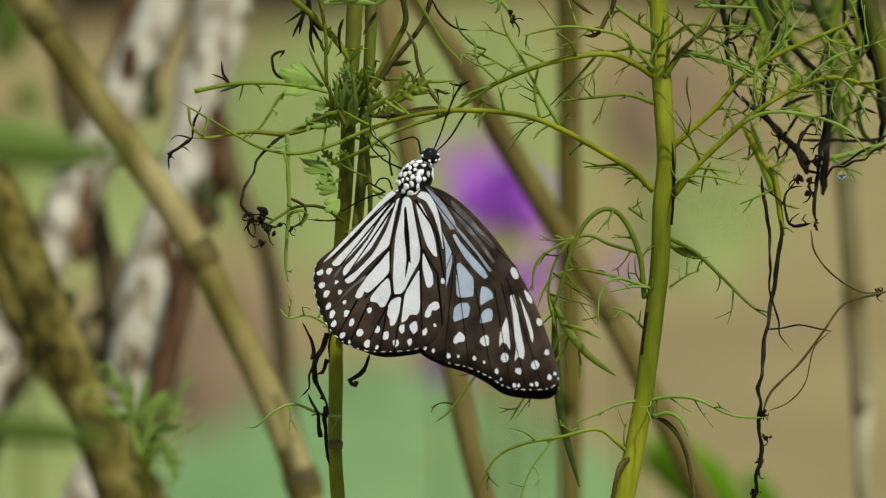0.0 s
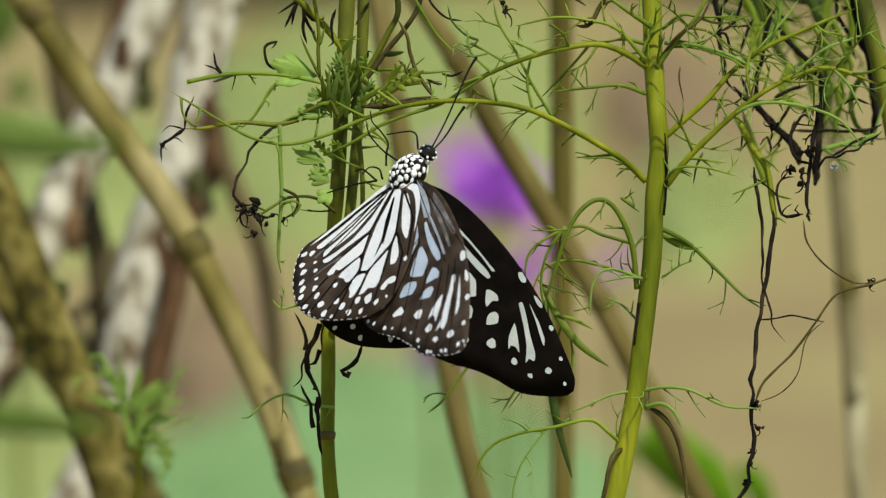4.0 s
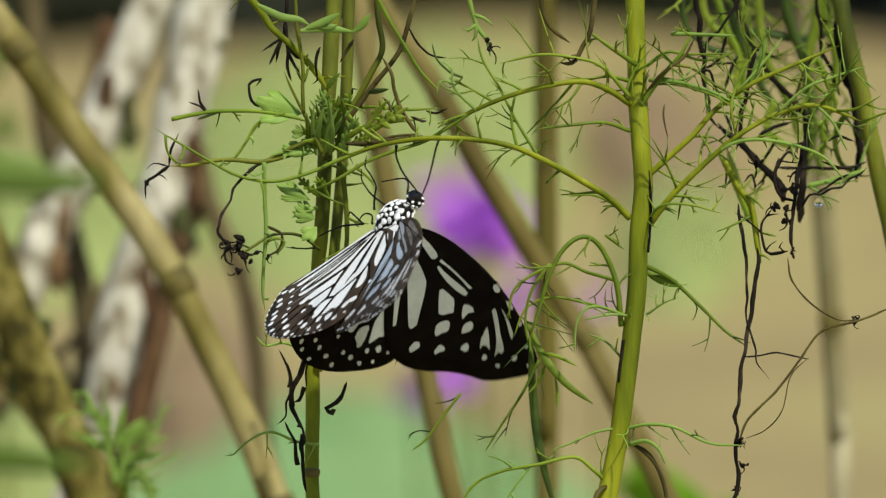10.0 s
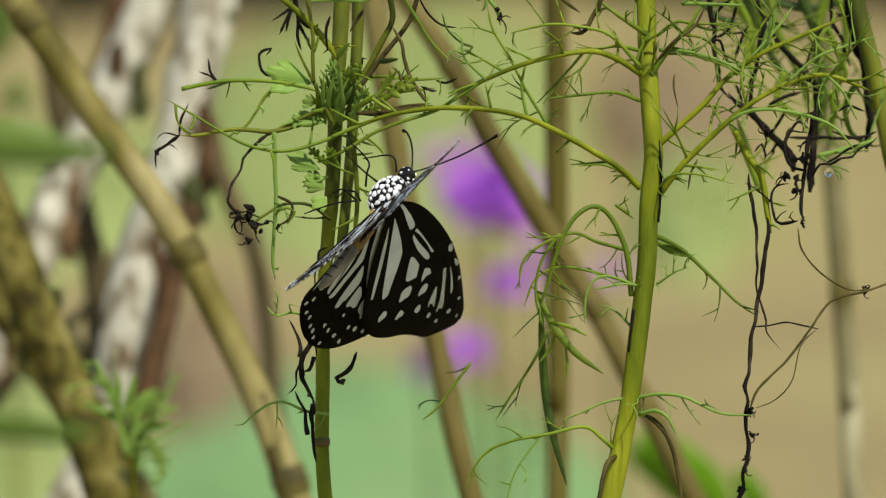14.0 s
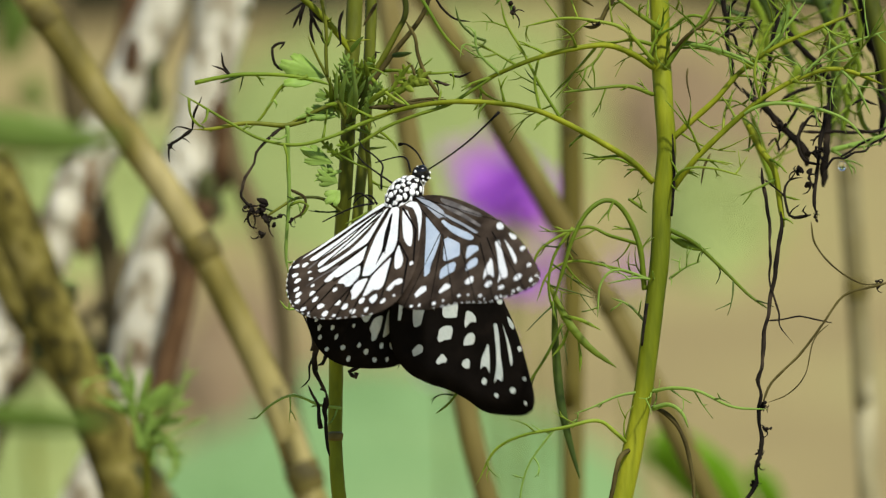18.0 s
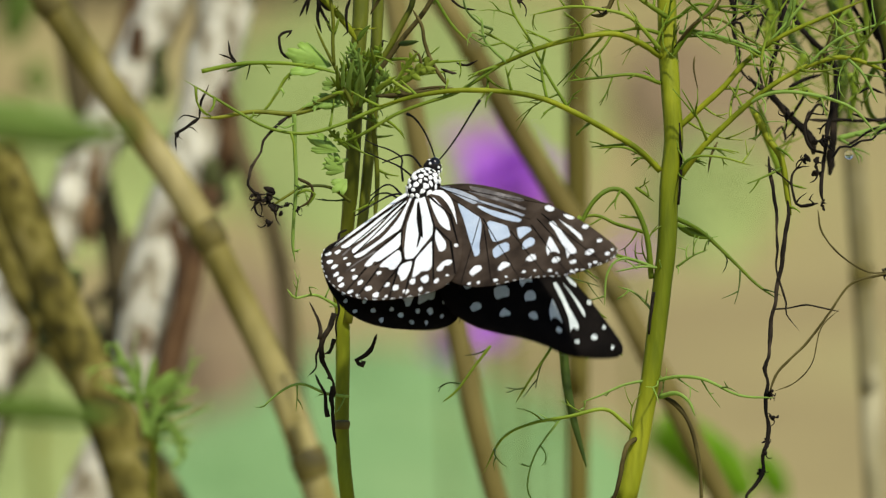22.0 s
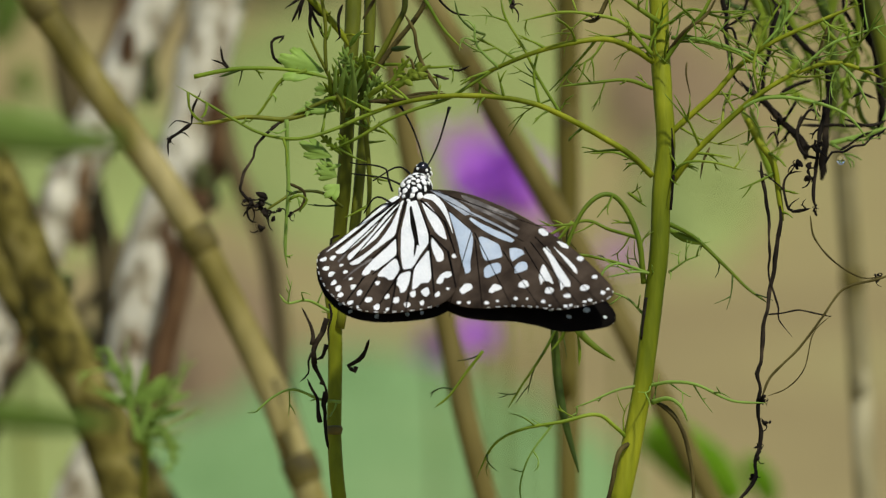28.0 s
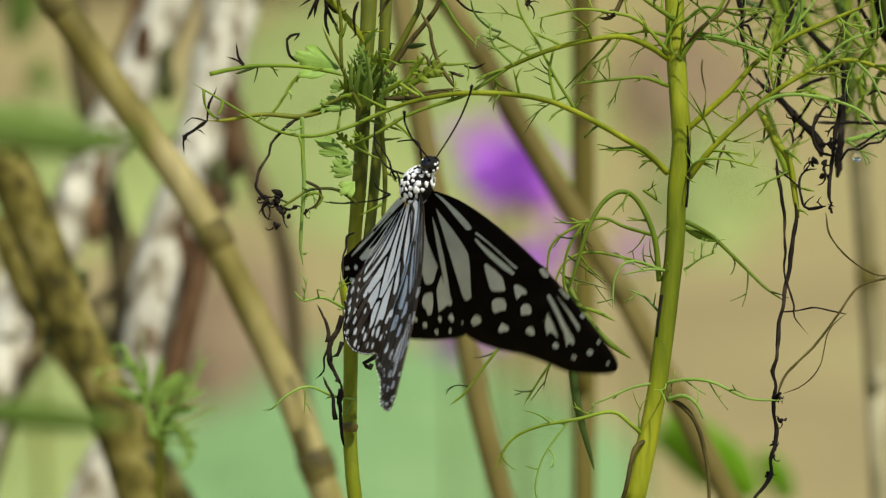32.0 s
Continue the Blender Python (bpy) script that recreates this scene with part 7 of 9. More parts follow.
def hindwing(left):
    w = wing("hindwing", HIND, (-0.32, -1.69), False, left)
    c = lambda pts, mat=PALE_UNDER, **k: cell(w, False, left, pts, mat, **k)
    c([(-3.03, -5.73), (-2.65, -4.10), (-1.82, -4.05), (-2.33, -6.95), (-2.61, -10.94), (-2.70, -15.28), (-2.92, -18.91), (-3.39, -21.76), (-3.47, -19.76), (-3.35, -15.60), (-3.16, -11.33)])
    c([(-1.54, -5.37), (-1.28, -6.51), (-1.04, -9.65), (-0.52, -13.26), (-0.49, -17.27), (-0.70, -19.71), (-1.37, -20.77), (-2.10, -20.67), (-2.03, -17.50), (-1.89, -13.46), (-2.12, -9.67), (-2.08, -7.16)])
    c([(-0.94, -5.30), (-0.35, -6.67), (0.64, -10.06), (1.46, -13.91), (1.33, -17.66), (1.25, -20.82), (0.23, -20.07), (0.21, -17.18), (-0.09, -13.17), (-0.81, -9.00)])
    c([(-0.74, -4.12), (0.70, -6.81), (3.60, -11.36), (3.49, -13.74), (3.20, -17.42), (3.16, -20.35), (2.59, -21.36), (1.80, -21.22), (2.32, -18.50), (2.47, -14.66), (1.49, -10.27), (-0.01, -6.47), (-0.89, -4.87)])
    c([(4.44, -11.96), (5.83, -13.21), (7.07, -15.11), (7.03, -17.49), (6.71, -20.00), (5.98, -20.28), (6.35, -21.19), (6.03, -21.98), (5.33, -22.06), (4.87, -20.70), (4.53, -18.08), (4.54, -15.00)])
    c([(7.50, -15.90), (8.41, -16.02), (10.03, -17.46), (10.73, -19.75), (10.13, -20.37), (9.18, -20.17), (8.10, -20.82), (7.61, -20.25), (7.46, -18.32)])
    c([(-0.10, -3.17), (1.17, -2.93), (4.69, -5.23), (7.99, -7.63), (9.84, -9.54), (10.26, -10.94), (10.73, -13.00), (11.48, -15.33), (11.29, -16.37), (10.54, -16.95), (8.29, -15.05), (6.18, -12.73), (3.57, -9.64), (1.53, -6.29), (-0.04, -3.96)])
    c([(10.90, -18.03), (11.65, -16.70), (12.34, -16.99), (13.44, -18.62), (14.38, -20.71), (13.97, -21.53), (13.11, -20.83), (11.75, -20.27), (11.15, -19.21)])
    c([(10.77, -11.09), (11.26, -11.01), (14.10, -13.68), (16.06, -15.89), (16.24, -16.91), (15.34, -17.66), (15.43, -18.87), (15.13, -19.76), (14.21, -18.66), (12.20, -16.02), (11.49, -13.98)])
    c([(9.50, -8.22), (10.87, -8.73), (13.30, -9.66), (14.72, -10.95), (14.73, -11.79), (14.09, -12.07), (11.46, -10.36), (10.13, -9.13)])
    c([(2.26, -2.78), (3.00, -2.26), (5.63, -3.13), (9.21, -4.93), (11.97, -7.05), (11.36, -7.29), (8.97, -6.79), (5.36, -4.85)])
    c([(1.48, -1.71), (1.56, -0.65), (2.86, 0.01), (5.60, -0.74), (8.20, -2.33), (12.01, -5.43), (9.11, -3.61), (5.95, -2.02), (3.43, -1.32), (2.23, -1.63)])
    c([(17.64, -16.15), (17.07, -15.38), (16.84, -14.01), (17.04, -13.11), (17.73, -12.64), (18.58, -13.17), (18.40, -14.04), (17.84, -14.41), (18.34, -15.26), (18.18, -15.96)])
    c([(-1.00, -2.65), (-1.15, -1.88), (-0.60, -1.46), (-0.01, -2.05), (-0.17, -2.76)])
    c([(0.02, -1.54), (-0.03, -0.62), (0.56, -0.04), (1.13, -0.64), (1.06, -1.75), (0.56, -1.90)])
    c([(-2.31, -3.73), (-2.05, -2.86), (-1.69, -3.07), (-1.99, -3.70)])
    c([(1.10, -4.51), (1.34, -4.45), (5.30, -7.66), (8.71, -10.77), (9.09, -11.04), (8.50, -11.05), (9.43, -12.43), (10.14, -13.75), (9.22, -12.72), (7.60, -10.77), (4.51, -8.21), (1.48, -5.15)], WING_UPPER, upper=False, lift=0.11)
    c([(4.01, -18.10), (4.58, -18.03), (3.93, -21.27), (3.70, -25.16), (3.45, -22.22)], SHEEN_UNDER, upper=False)
    c([(-0.29, -22.29), (-0.49, -19.89), (-0.16, -19.95), (0.20, -22.27)], SHEEN_UNDER, upper=False)
    for s, z, r in ((-2.56, -23.27, 0.57), (-1.48, -22.04, 0.57), (-0.75, -24.78, 0.60), (0.92, -22.56, 0.40), (1.02, -25.24, 0.63), (2.71, -23.38, 0.43), (2.83, -26.60, 0.60), (4.55, -24.11, 0.37), (4.45, -27.23, 0.67), (6.28, -25.32, 0.60), (5.83, -28.13, 0.57), (8.12, -25.79, 0.63), (8.48, -28.52, 0.57), (9.06, -22.10, 0.53), (10.53, -26.08, 0.70), (12.58, -23.55, 0.63), (10.26, -28.52, 0.30), (12.96, -26.57, 0.67), (14.50, -23.32, 0.73), (15.92, -20.50, 0.70), (17.42, -18.83, 0.90), (14.77, -25.88, 0.37), (16.87, -23.00, 0.70), (18.62, -21.25, 0.57), (19.52, -18.07, 0.63), (20.14, -15.99, 0.37), (15.72, -9.35, 0.47)):
        spot(w, False, left, s, z, r)
    for v in ((-1.60, -4.31, -2.71, -19.97), (-1.32, -4.99, -0.67, -20.40), (-0.45, -6.24, 1.58, -21.02), (-0.56, -3.75, 4.06, -11.45), (4.06, -11.45, 4.18, -18.23), (4.06, -11.45, 7.42, -14.97), (7.42, -14.97, 6.88, -21.12), (7.42, -14.97, 10.47, -17.42), (10.47, -17.42, 11.76, -15.94), (10.47, -17.42, 12.84, -25.89), (11.76, -15.94, 15.04, -20.62), (11.76, -15.94, 10.74, -10.25), (10.74, -10.25, 8.41, -7.67), (8.41, -7.67, 1.14, -2.68), (10.74, -10.25, 19.29, -18.62), (8.96, -7.87, 14.09, -9.16), (14.09, -9.16, 21.05, -14.91), (1.70, -2.42, 8.85, -4.04), (-0.74, -3.72, 0.73, -2.13), (8.85, -4.04, 15.85, -9.03), (11.15, -19.45, 15.73, -26.19), (15.04, -20.62, 17.72, -24.44), (8.08, -21.28, 10.32, -28.44), (6.09, -22.30, 7.66, -28.65)):
        vein(w, left, False, *v, 0.23)
    fringe(w, left, False, HIND, 4, 10, 20)
    return w


LF, LH, RF, RH = forewing(True), hindwing(True), forewing(False), hindwing(False)

# body
bm = bmesh.new()
ball(bm, (0, 0, 0), (2.7 * MM, 2.9 * MM, 4.0 * MM), None, 18, 12, 0.04)
thorax = part("thorax", bm, FUR_BLACK, butterfly, "black thorax with white dots")
rs = random.Random(11)
seen_dots = []
tries = 0
while len(seen_dots) < 96 and tries < 6000:
    tries += 1
    v = Vector((rs.gauss(0, 1), rs.gauss(0, 1), rs.gauss(0, 1))).normalized()
    if v.y < -0.72 and v.z < 0.5:
        continue
    if any((Vector((v.x * 2.7, v.y * 2.9, v.z * 4.0)) - Vector((o.x * 2.7, o.y * 2.9, o.z * 4.0))).length < 1.0 for o in seen_dots):
        continue
    seen_dots.append(v)
    bm = bmesh.new()
    p = Vector((v.x * 2.7, v.y * 2.9, v.z * 4.0)) * MM
    nrm = Vector((v.x / 2.7, v.y / 2.9, v.z / 4.0)).normalized()
    ball(bm, p, (0.50 * MM * rs.uniform(0.6, 1.45), 0.46 * MM * rs.uniform(0.7, 1.25), 0.13 * MM), nrm.to_track_quat("Z", "Y").to_matrix().to_4x4() @ Matrix.Rotation(rs.uniform(0, 3), 4, "Z"), 10, 6, 0.7)
    part("dot", bm, FUR_WHITE, thorax)
bm = bmesh.new()
ball(bm, (0, 0.1 * MM, 5.0 * MM), (1.7 * MM, 1.65 * MM, 1.5 * MM), None, 14, 10, 0.05)
head = part("head", bm, FUR_BLACK, butterfly, "black head with white dots")
for sx in (-1, 1):
    bm = bmesh.new()
    ball(bm, (sx * 1.15 * MM, 0.1 * MM, 5.3 * MM), (0.85 * MM, 1.05 * MM, 1.05 * MM), None, 14, 10)
    part("eye", bm, EYE, head, "glossy black eye")
for v in ((0.3, -1.3, 4.9), (-0.4, -1.25, 4.6), (-0.2, -0.9, 5.5), (0.5, -0.7, 5.4), (-1.3, -0.8, 4.0), (1.3, -0.8, 4.0), (-1.3, 0.7, 4.0), (1.2, 0.7, 4.1), (-0.9, 1.0, 4.9), (0.8, 1.0, 4.9), (0, -1.2, 3.9), (-0.8, -1.1, 3.6), (0.8, -1.1, 3.6)):
    bm = bmesh.new()
    ball(bm, Vector(v) * 1.11 * MM, (0.3 * MM, 0.26 * MM, 0.24 * MM), None, 8, 6)
    part("dot", bm, FUR_WHITE, head)
bm = bmesh.new()
SPINE = [(0, -0.2, -2.2), (0, -1.6, -6), (0, -2.4, -11), (0, -2.9, -16), (0, -3.1, -19.5), (0, -3.1, -20.6)]
tube(bm, [Vector(p) * MM for p in SPINE[:3]], 1.15 * MM, 1.2 * MM, 12, 0.7 * MM, 0.04)
abdomen = part("abdomen", bm, ABDOMEN, butterfly, "slender abdomen, orange-yellow above and grey towards its end")
bm = bmesh.new()
tube(bm, [Vector(p) * MM for p in SPINE[2:]], 1.2 * MM, 0.85 * MM, 12, 0.7 * MM, 0.05, ((1.0, -0.6, 0.12),))
part("abdomen_tip", bm, ABDOMEN_TIP, abdomen, "brownish grey end of the abdomen")
for k in range(7):
    c = Vector((0, -1.75 - k * 0.19, -6.5 - k * 1.9))
    bm = bmesh.new()
    tube(bm, [(c + Vector((0, 0.02, 0.1))) * MM, c * MM, (c - Vector((0, 0.02, 0.1))) * MM], (1.23 - k * 0.03) * MM, (1.23 - k * 0.03) * MM, 12, 0.1 * MM)
    part("segment_ring", bm, FUR_BLACK, abdomen)


def antenna(sx):
    """A thin curved feeler with a thicker tip; modelled along z from its root."""
    bm = bmesh.new()
    tube(bm, [(0, 0, 0), (sx * 0.5 * MM, -0.1 * MM, 5 * MM), (sx * 0.9 * MM, 0.1 * MM, 10 * MM), (sx * 0.6 * MM, 0.5 * MM, 15 * MM), (-sx * 0.3 * MM, 0.6 * MM, 18 * MM)], 0.13 * MM, 0.2 * MM, 7, 0.8 * MM, 0.05, ((1.0, 0.6, 0.06),))
    return part("antenna", bm, FUR_BLACK, butterfly, "thin black feeler")


ant_l, ant_r = antenna(-1), antenna(1)
for pts in (
    [(-1.00, 3.70, -1.60), (-2.20, 4.94, 0.08), (-3.00, 5.72, 1.54), (-2.80, 8.38, 2.16), (-2.20, 10.76, 2.32), (-1.00, 12.86, 3.52)],
    [(-0.80, 2.50, 0.50), (-2.40, 5.28, -0.04), (-2.20, 7.94, 0.08), (-1.80, 9.62, 0.34), (-0.50, 11.98, 1.36)],
    [(-1.20, 2.98, -4.64), (-2.60, 3.94, -6.42), (-2.40, 5.22, -7.96), (-1.00, 7.10, -10.30), (0.50, 8.68, -12.24)],
    [(-1.20, 2.98, -4.64), (-2.40, 4.82, -4.76), (-2.00, 6.22, -4.96), (1.00, 7.78, -6.04)],
    [(0.30, 1.98, 4.36), (0.60, 3.84, 5.88), (0.80, 5.00, 6.00), (1.00, 6.10, 5.20), (1.60, 8.50, 2.50)],
    [(1.20, 3.26, -3.68), (2.20, 5.38, -2.84), (3.00, 7.10, -3.80), (4.00, 7.50, -5.50)],
):
    bm = bmesh.new()
    tube(bm, [Vector(p) * MM for p in pts], 0.20 * MM, 0.11 * MM, 7, 0.7 * MM, 0.15)
    part("leg", bm, FUR_BLACK, butterfly, "thin black leg")


# ---------------------------------------------------------------- what moves
def motions():
    """The butterfly shifts and turns on its hold while its wings and feelers open and close."""
    body = [
        (0, pose(-0.00449, -0.00766, 0.76807, 30.2, 15.8, 67.4)),
        (1, pose(-0.00449, -0.00771, 0.76803, 32.8, 14.1, 69.0)),
        (2, pose(-0.00468, -0.00771, 0.76809, 32.5, 12.1, 69.7)),
        (4.5, pose(-0.00431, -0.00768, 0.76689, 41.7, 21.6, 79.0)),
        (4.7, pose(-0.00575, -0.00768, 0.76669, 40.0, 24.0, 81.0)),
        (4.8, pose(-0.00449, -0.00767, 0.76853, 44.8, 22.3, 79.7)),
        (4.9, pose(-0.00457, -0.00767, 0.76778, 45.1, 22.5, 80.2)),
        (5, pose(-0.00470, -0.00766, 0.76772, 42.1, 22.9, 81.8)),
        (5.1, pose(-0.00510, -0.00767, 0.76797, 44.6, 22.5, 79.1)),
        (5.2, pose(-0.00405, -0.00767, 0.76659, 41.1, 24.2, 78.5)),
        (5.3, pose(-0.00393, -0.00766, 0.76743, 41.9, 23.1, 70.2)),
        (5.4, pose(-0.00464, -0.00767, 0.76677, 39.0, 20.3, 69.4)),
        (5.6, pose(-0.00417, -0.00766, 0.76717, 37.2, 17.7, 70.9)),
        (5.8, pose(-0.00402, -0.00766, 0.76755, 36.0, 15.8, 67.6)),
        (6, pose(-0.00408, -0.00766, 0.76779, 35.2, 14.7, 65.8)),
        (6.4, pose(-0.00435, -0.00771, 0.76650, 34.7, 16.0, 73.5)),
        (6.6, pose(-0.00339, -0.00773, 0.76704, 38.9, 16.5, 69.8)),
        (6.8, pose(-0.00362, -0.00776, 0.76726, 41.1, 16.1, 75.3)),
        (7, pose(-0.00359, -0.00778, 0.76694, 42.7, 16.3, 76.6)),
        (7.1, pose(-0.00330, -0.00780, 0.76713, 45.4, 16.5, 71.9)),
        (7.2, pose(-0.00328, -0.00781, 0.76741, 44.7, 17.2, 69.7)),
        (7.3, pose(-0.00334, -0.00783, 0.76751, 44.3, 17.5, 67.1)),
        (7.4, pose(-0.00442, -0.00785, 0.76721, 44.3, 18.0, 64.5)),
        (7.5, pose(-0.00407, -0.00787, 0.76724, 45.0, 18.9, 62.1)),
        (7.6, pose(-0.00444, -0.00789, 0.76486, 42.7, 20.2, 61.0)),
        (7.8, pose(-0.00327, -0.00792, 0.76517, 37.6, 23.6, 59.0)),
        (8, pose(-0.00376, -0.00795, 0.76606, 38.5, 24.8, 50.5)),
        (8.4, pose(-0.00386, -0.00790, 0.76548, 32.3, 26.5, 51.4)),
        (8.7, pose(-0.00336, -0.00786, 0.76369, 27.5, 31.3, 52.1)),
        (8.9, pose(-0.00402, -0.00783, 0.76372, 24.3, 32.7, 52.0)),
        (9, pose(-0.00359, -0.00781, 0.76516, 23.2, 32.3, 51.4)),
        (9.1, pose(-0.00409, -0.00784, 0.76371, 30.4, 31.6, 53.8)),
        (9.2, pose(-0.00406, -0.00786, 0.76409, 33.2, 30.0, 53.1)),
        (9.3, pose(-0.00439, -0.00786, 0.76599, 35.9, 29.8, 54.0)),
        (9.4, pose(-0.00480, -0.00787, 0.76602, 36.2, 30.1, 56.1)),
        (9.5, pose(-0.00314, -0.00788, 0.76581, 38.4, 30.3, 57.8)),
        (9.6, pose(-0.00334, -0.00789, 0.76534, 34.4, 30.4, 59.2)),
        (9.7, pose(-0.00344, -0.00790, 0.76564, 35.7, 30.2, 60.1)),
        (9.8, pose(-0.00379, -0.00791, 0.76564, 35.8, 29.5, 61.1)),
        (9.9, pose(-0.00323, -0.00792, 0.76571, 41.2, 28.0, 62.1)),
        (10, pose(-0.00394, -0.00793, 0.76615, 39.3, 26.5, 62.7)),
        (10.1, pose(-0.00543, -0.00795, 0.76407, 39.0, 26.2, 65.4)),
        (10.2, pose(-0.00507, -0.00796, 0.76427, 37.4, 25.2, 68.6)),
        (10.3, pose(-0.00418, -0.00796, 0.76539, 39.2, 23.6, 65.1)),
        (10.5, pose(-0.00353, -0.00797, 0.76613, 38.7, 20.6, 68.3)),
        (11, pose(-0.00443, -0.00798, 0.76682, 38.5, 14.4, 75.3)),
        (12, pose(-0.00409, -0.00803, 0.76696, 39.8, 14.9, 75.5)),
        (12.4, pose(-0.00467, -0.00785, 0.76715, 38.3, 11.5, 80.5)),
        (12.6, pose(-0.00365, -0.00779, 0.76654, 37.9, 10.8, 77.9)),
        (12.7, pose(-0.00376, -0.00776, 0.76598, 37.8, 13.4, 80.9)),
        (12.8, pose(-0.00415, -0.00772, 0.76570, 39.0, 16.9, 88.4)),
        (12.9, pose(-0.00415, -0.00768, 0.76554, 41.3, 18.6, 90.0)),
        (13, pose(-0.00424, -0.00764, 0.76624, 39.8, 19.2, 91.8)),
        (13.1, pose(-0.00495, -0.00766, 0.76418, 42.3, 20.2, 90.6)),
        (13.2, pose(-0.00548, -0.00767, 0.76413, 43.2, 20.3, 89.2)),
        (13.3, pose(-0.00589, -0.00768, 0.76487, 45.7, 22.3, 89.0)),
        (13.4, pose(-0.00597, -0.00769, 0.76488, 45.7, 24.0, 89.1)),
        (13.5, pose(-0.00651, -0.00770, 0.76493, 44.8, 24.8, 88.6)),
        (15.5, pose(-0.00734, -0.00795, 0.76358, 42.1, 39.4, 81.0)),
        (15.6, pose(-0.00726, -0.00796, 0.76311, 42.9, 41.0, 80.8)),
        (15.7, pose(-0.00803, -0.00797, 0.76340, 42.6, 41.7, 80.6)),
        (15.8, pose(-0.00698, -0.00798, 0.76387, 43.5, 43.7, 77.5)),
        (15.9, pose(-0.00751, -0.00800, 0.76427, 43.5, 44.5, 77.1)),
        (16, pose(-0.00690, -0.00800, 0.76436, 43.6, 45.5, 76.9)),
        (16.1, pose(-0.00873, -0.00799, 0.76423, 42.5, 42.1, 80.8)),
        (16.2, pose(-0.00864, -0.00798, 0.76432, 44.0, 39.6, 82.8)),
        (16.3, pose(-0.00810, -0.00797, 0.76421, 44.6, 35.3, 84.8)),
        (16.4, pose(-0.00678, -0.00795, 0.76420, 43.9, 34.2, 84.3)),
        (16.6, pose(-0.00729, -0.00793, 0.76471, 45.6, 19.9, 87.1)),
        (17, pose(-0.00657, -0.00786, 0.76522, 50.6, 9.7, 96.4)),
        (17.4, pose(-0.00609, -0.00803, 0.76400, 43.3, 15.0, 90.6)),
        (17.8, pose(-0.00649, -0.00819, 0.76383, 38.9, 31.2, 87.4)),
        (17.9, pose(-0.00607, -0.00823, 0.76344, 37.2, 36.0, 87.8)),
        (18, pose(-0.00642, -0.00826, 0.76384, 35.7, 30.1, 85.8)),
        (18.1, pose(-0.00661, -0.00823, 0.76403, 38.1, 31.7, 84.9)),
        (18.2, pose(-0.00755, -0.00821, 0.76358, 41.8, 33.8, 84.3)),
        (18.3, pose(-0.00850, -0.00819, 0.76290, 41.3, 33.7, 84.1)),
        (18.4, pose(-0.00887, -0.00816, 0.76199, 42.0, 34.2, 83.8)),
        (18.5, pose(-0.00860, -0.00813, 0.76333, 42.5, 34.5, 83.7)),
        (18.6, pose(-0.00860, -0.00810, 0.76310, 42.3, 34.6, 83.4)),
        (18.7, pose(-0.00849, -0.00807, 0.76297, 42.4, 35.0, 83.2)),
        (18.8, pose(-0.00792, -0.00804, 0.76309, 42.6, 34.6, 82.6)),
        (18.9, pose(-0.00631, -0.00801, 0.76326, 38.1, 33.1, 83.3)),
        (19, pose(-0.00643, -0.00798, 0.76372, 36.0, 31.6, 83.6)),
        (19.2, pose(-0.00682, -0.00805, 0.76341, 39.3, 25.0, 86.6)),
        (19.6, pose(-0.00880, -0.00816, 0.76474, 46.7, 17.5, 97.1)),
        (20, pose(-0.00716, -0.00830, 0.76464, 50.7, 7.3, 103.4)),
        (20.2, pose(-0.00743, -0.00832, 0.76456, 52.2, 15.5, 103.4)),
        (20.4, pose(-0.00778, -0.00832, 0.76469, 53.3, 16.7, 102.7)),
        (20.5, pose(-0.00799, -0.00832, 0.76462, 52.9, 18.6, 103.3)),
        (20.6, pose(-0.00880, -0.00834, 0.76241, 56.1, 21.2, 104.5)),
        (20.8, pose(-0.00862, -0.00835, 0.76197, 57.6, 23.4, 105.3)),
        (20.9, pose(-0.00826, -0.00836, 0.76150, 57.9, 24.9, 106.2)),
        (21, pose(-0.00561, -0.00834, 0.76234, 55.0, 26.4, 107.3)),
        (21.1, pose(-0.00462, -0.00830, 0.76420, 54.6, 28.0, 105.8)),
        (21.2, pose(-0.00431, -0.00826, 0.76434, 53.5, 28.8, 104.9)),
        (21.3, pose(-0.00511, -0.00820, 0.76388, 48.3, 33.9, 109.9)),
        (21.4, pose(-0.00477, -0.00816, 0.76343, 45.0, 34.4, 110.4)),
        (21.6, pose(-0.00408, -0.00812, 0.76269, 42.9, 38.0, 106.4)),
        (21.8, pose(-0.00403, -0.00804, 0.76276, 38.8, 40.7, 108.0)),
        (22, pose(-0.00421, -0.00796, 0.76327, 35.0, 43.7, 111.2)),
        (22.1, pose(-0.00519, -0.00797, 0.76352, 38.3, 45.6, 109.3)),
        (22.2, pose(-0.00506, -0.00799, 0.76321, 38.8, 47.2, 108.3)),
        (22.3, pose(-0.00525, -0.00801, 0.76326, 40.4, 47.6, 104.9)),
        (22.4, pose(-0.00551, -0.00803, 0.76292, 42.0, 49.0, 103.4)),
        (22.5, pose(-0.00617, -0.00805, 0.76212, 42.0, 49.9, 102.4)),
        (22.6, pose(-0.00674, -0.00808, 0.76198, 42.3, 46.3, 98.8)),
        (22.7, pose(-0.00671, -0.00810, 0.76156, 42.7, 47.0, 98.0)),
        (22.8, pose(-0.00670, -0.00812, 0.76113, 42.9, 47.7, 97.2)),
        (23, pose(-0.00460, -0.00814, 0.76312, 41.0, 52.3, 99.4)),
        (23.1, pose(-0.00531, -0.00816, 0.76227, 36.9, 52.7, 98.5)),
        (23.2, pose(-0.00487, -0.00820, 0.76152, 33.8, 51.4, 97.4)),
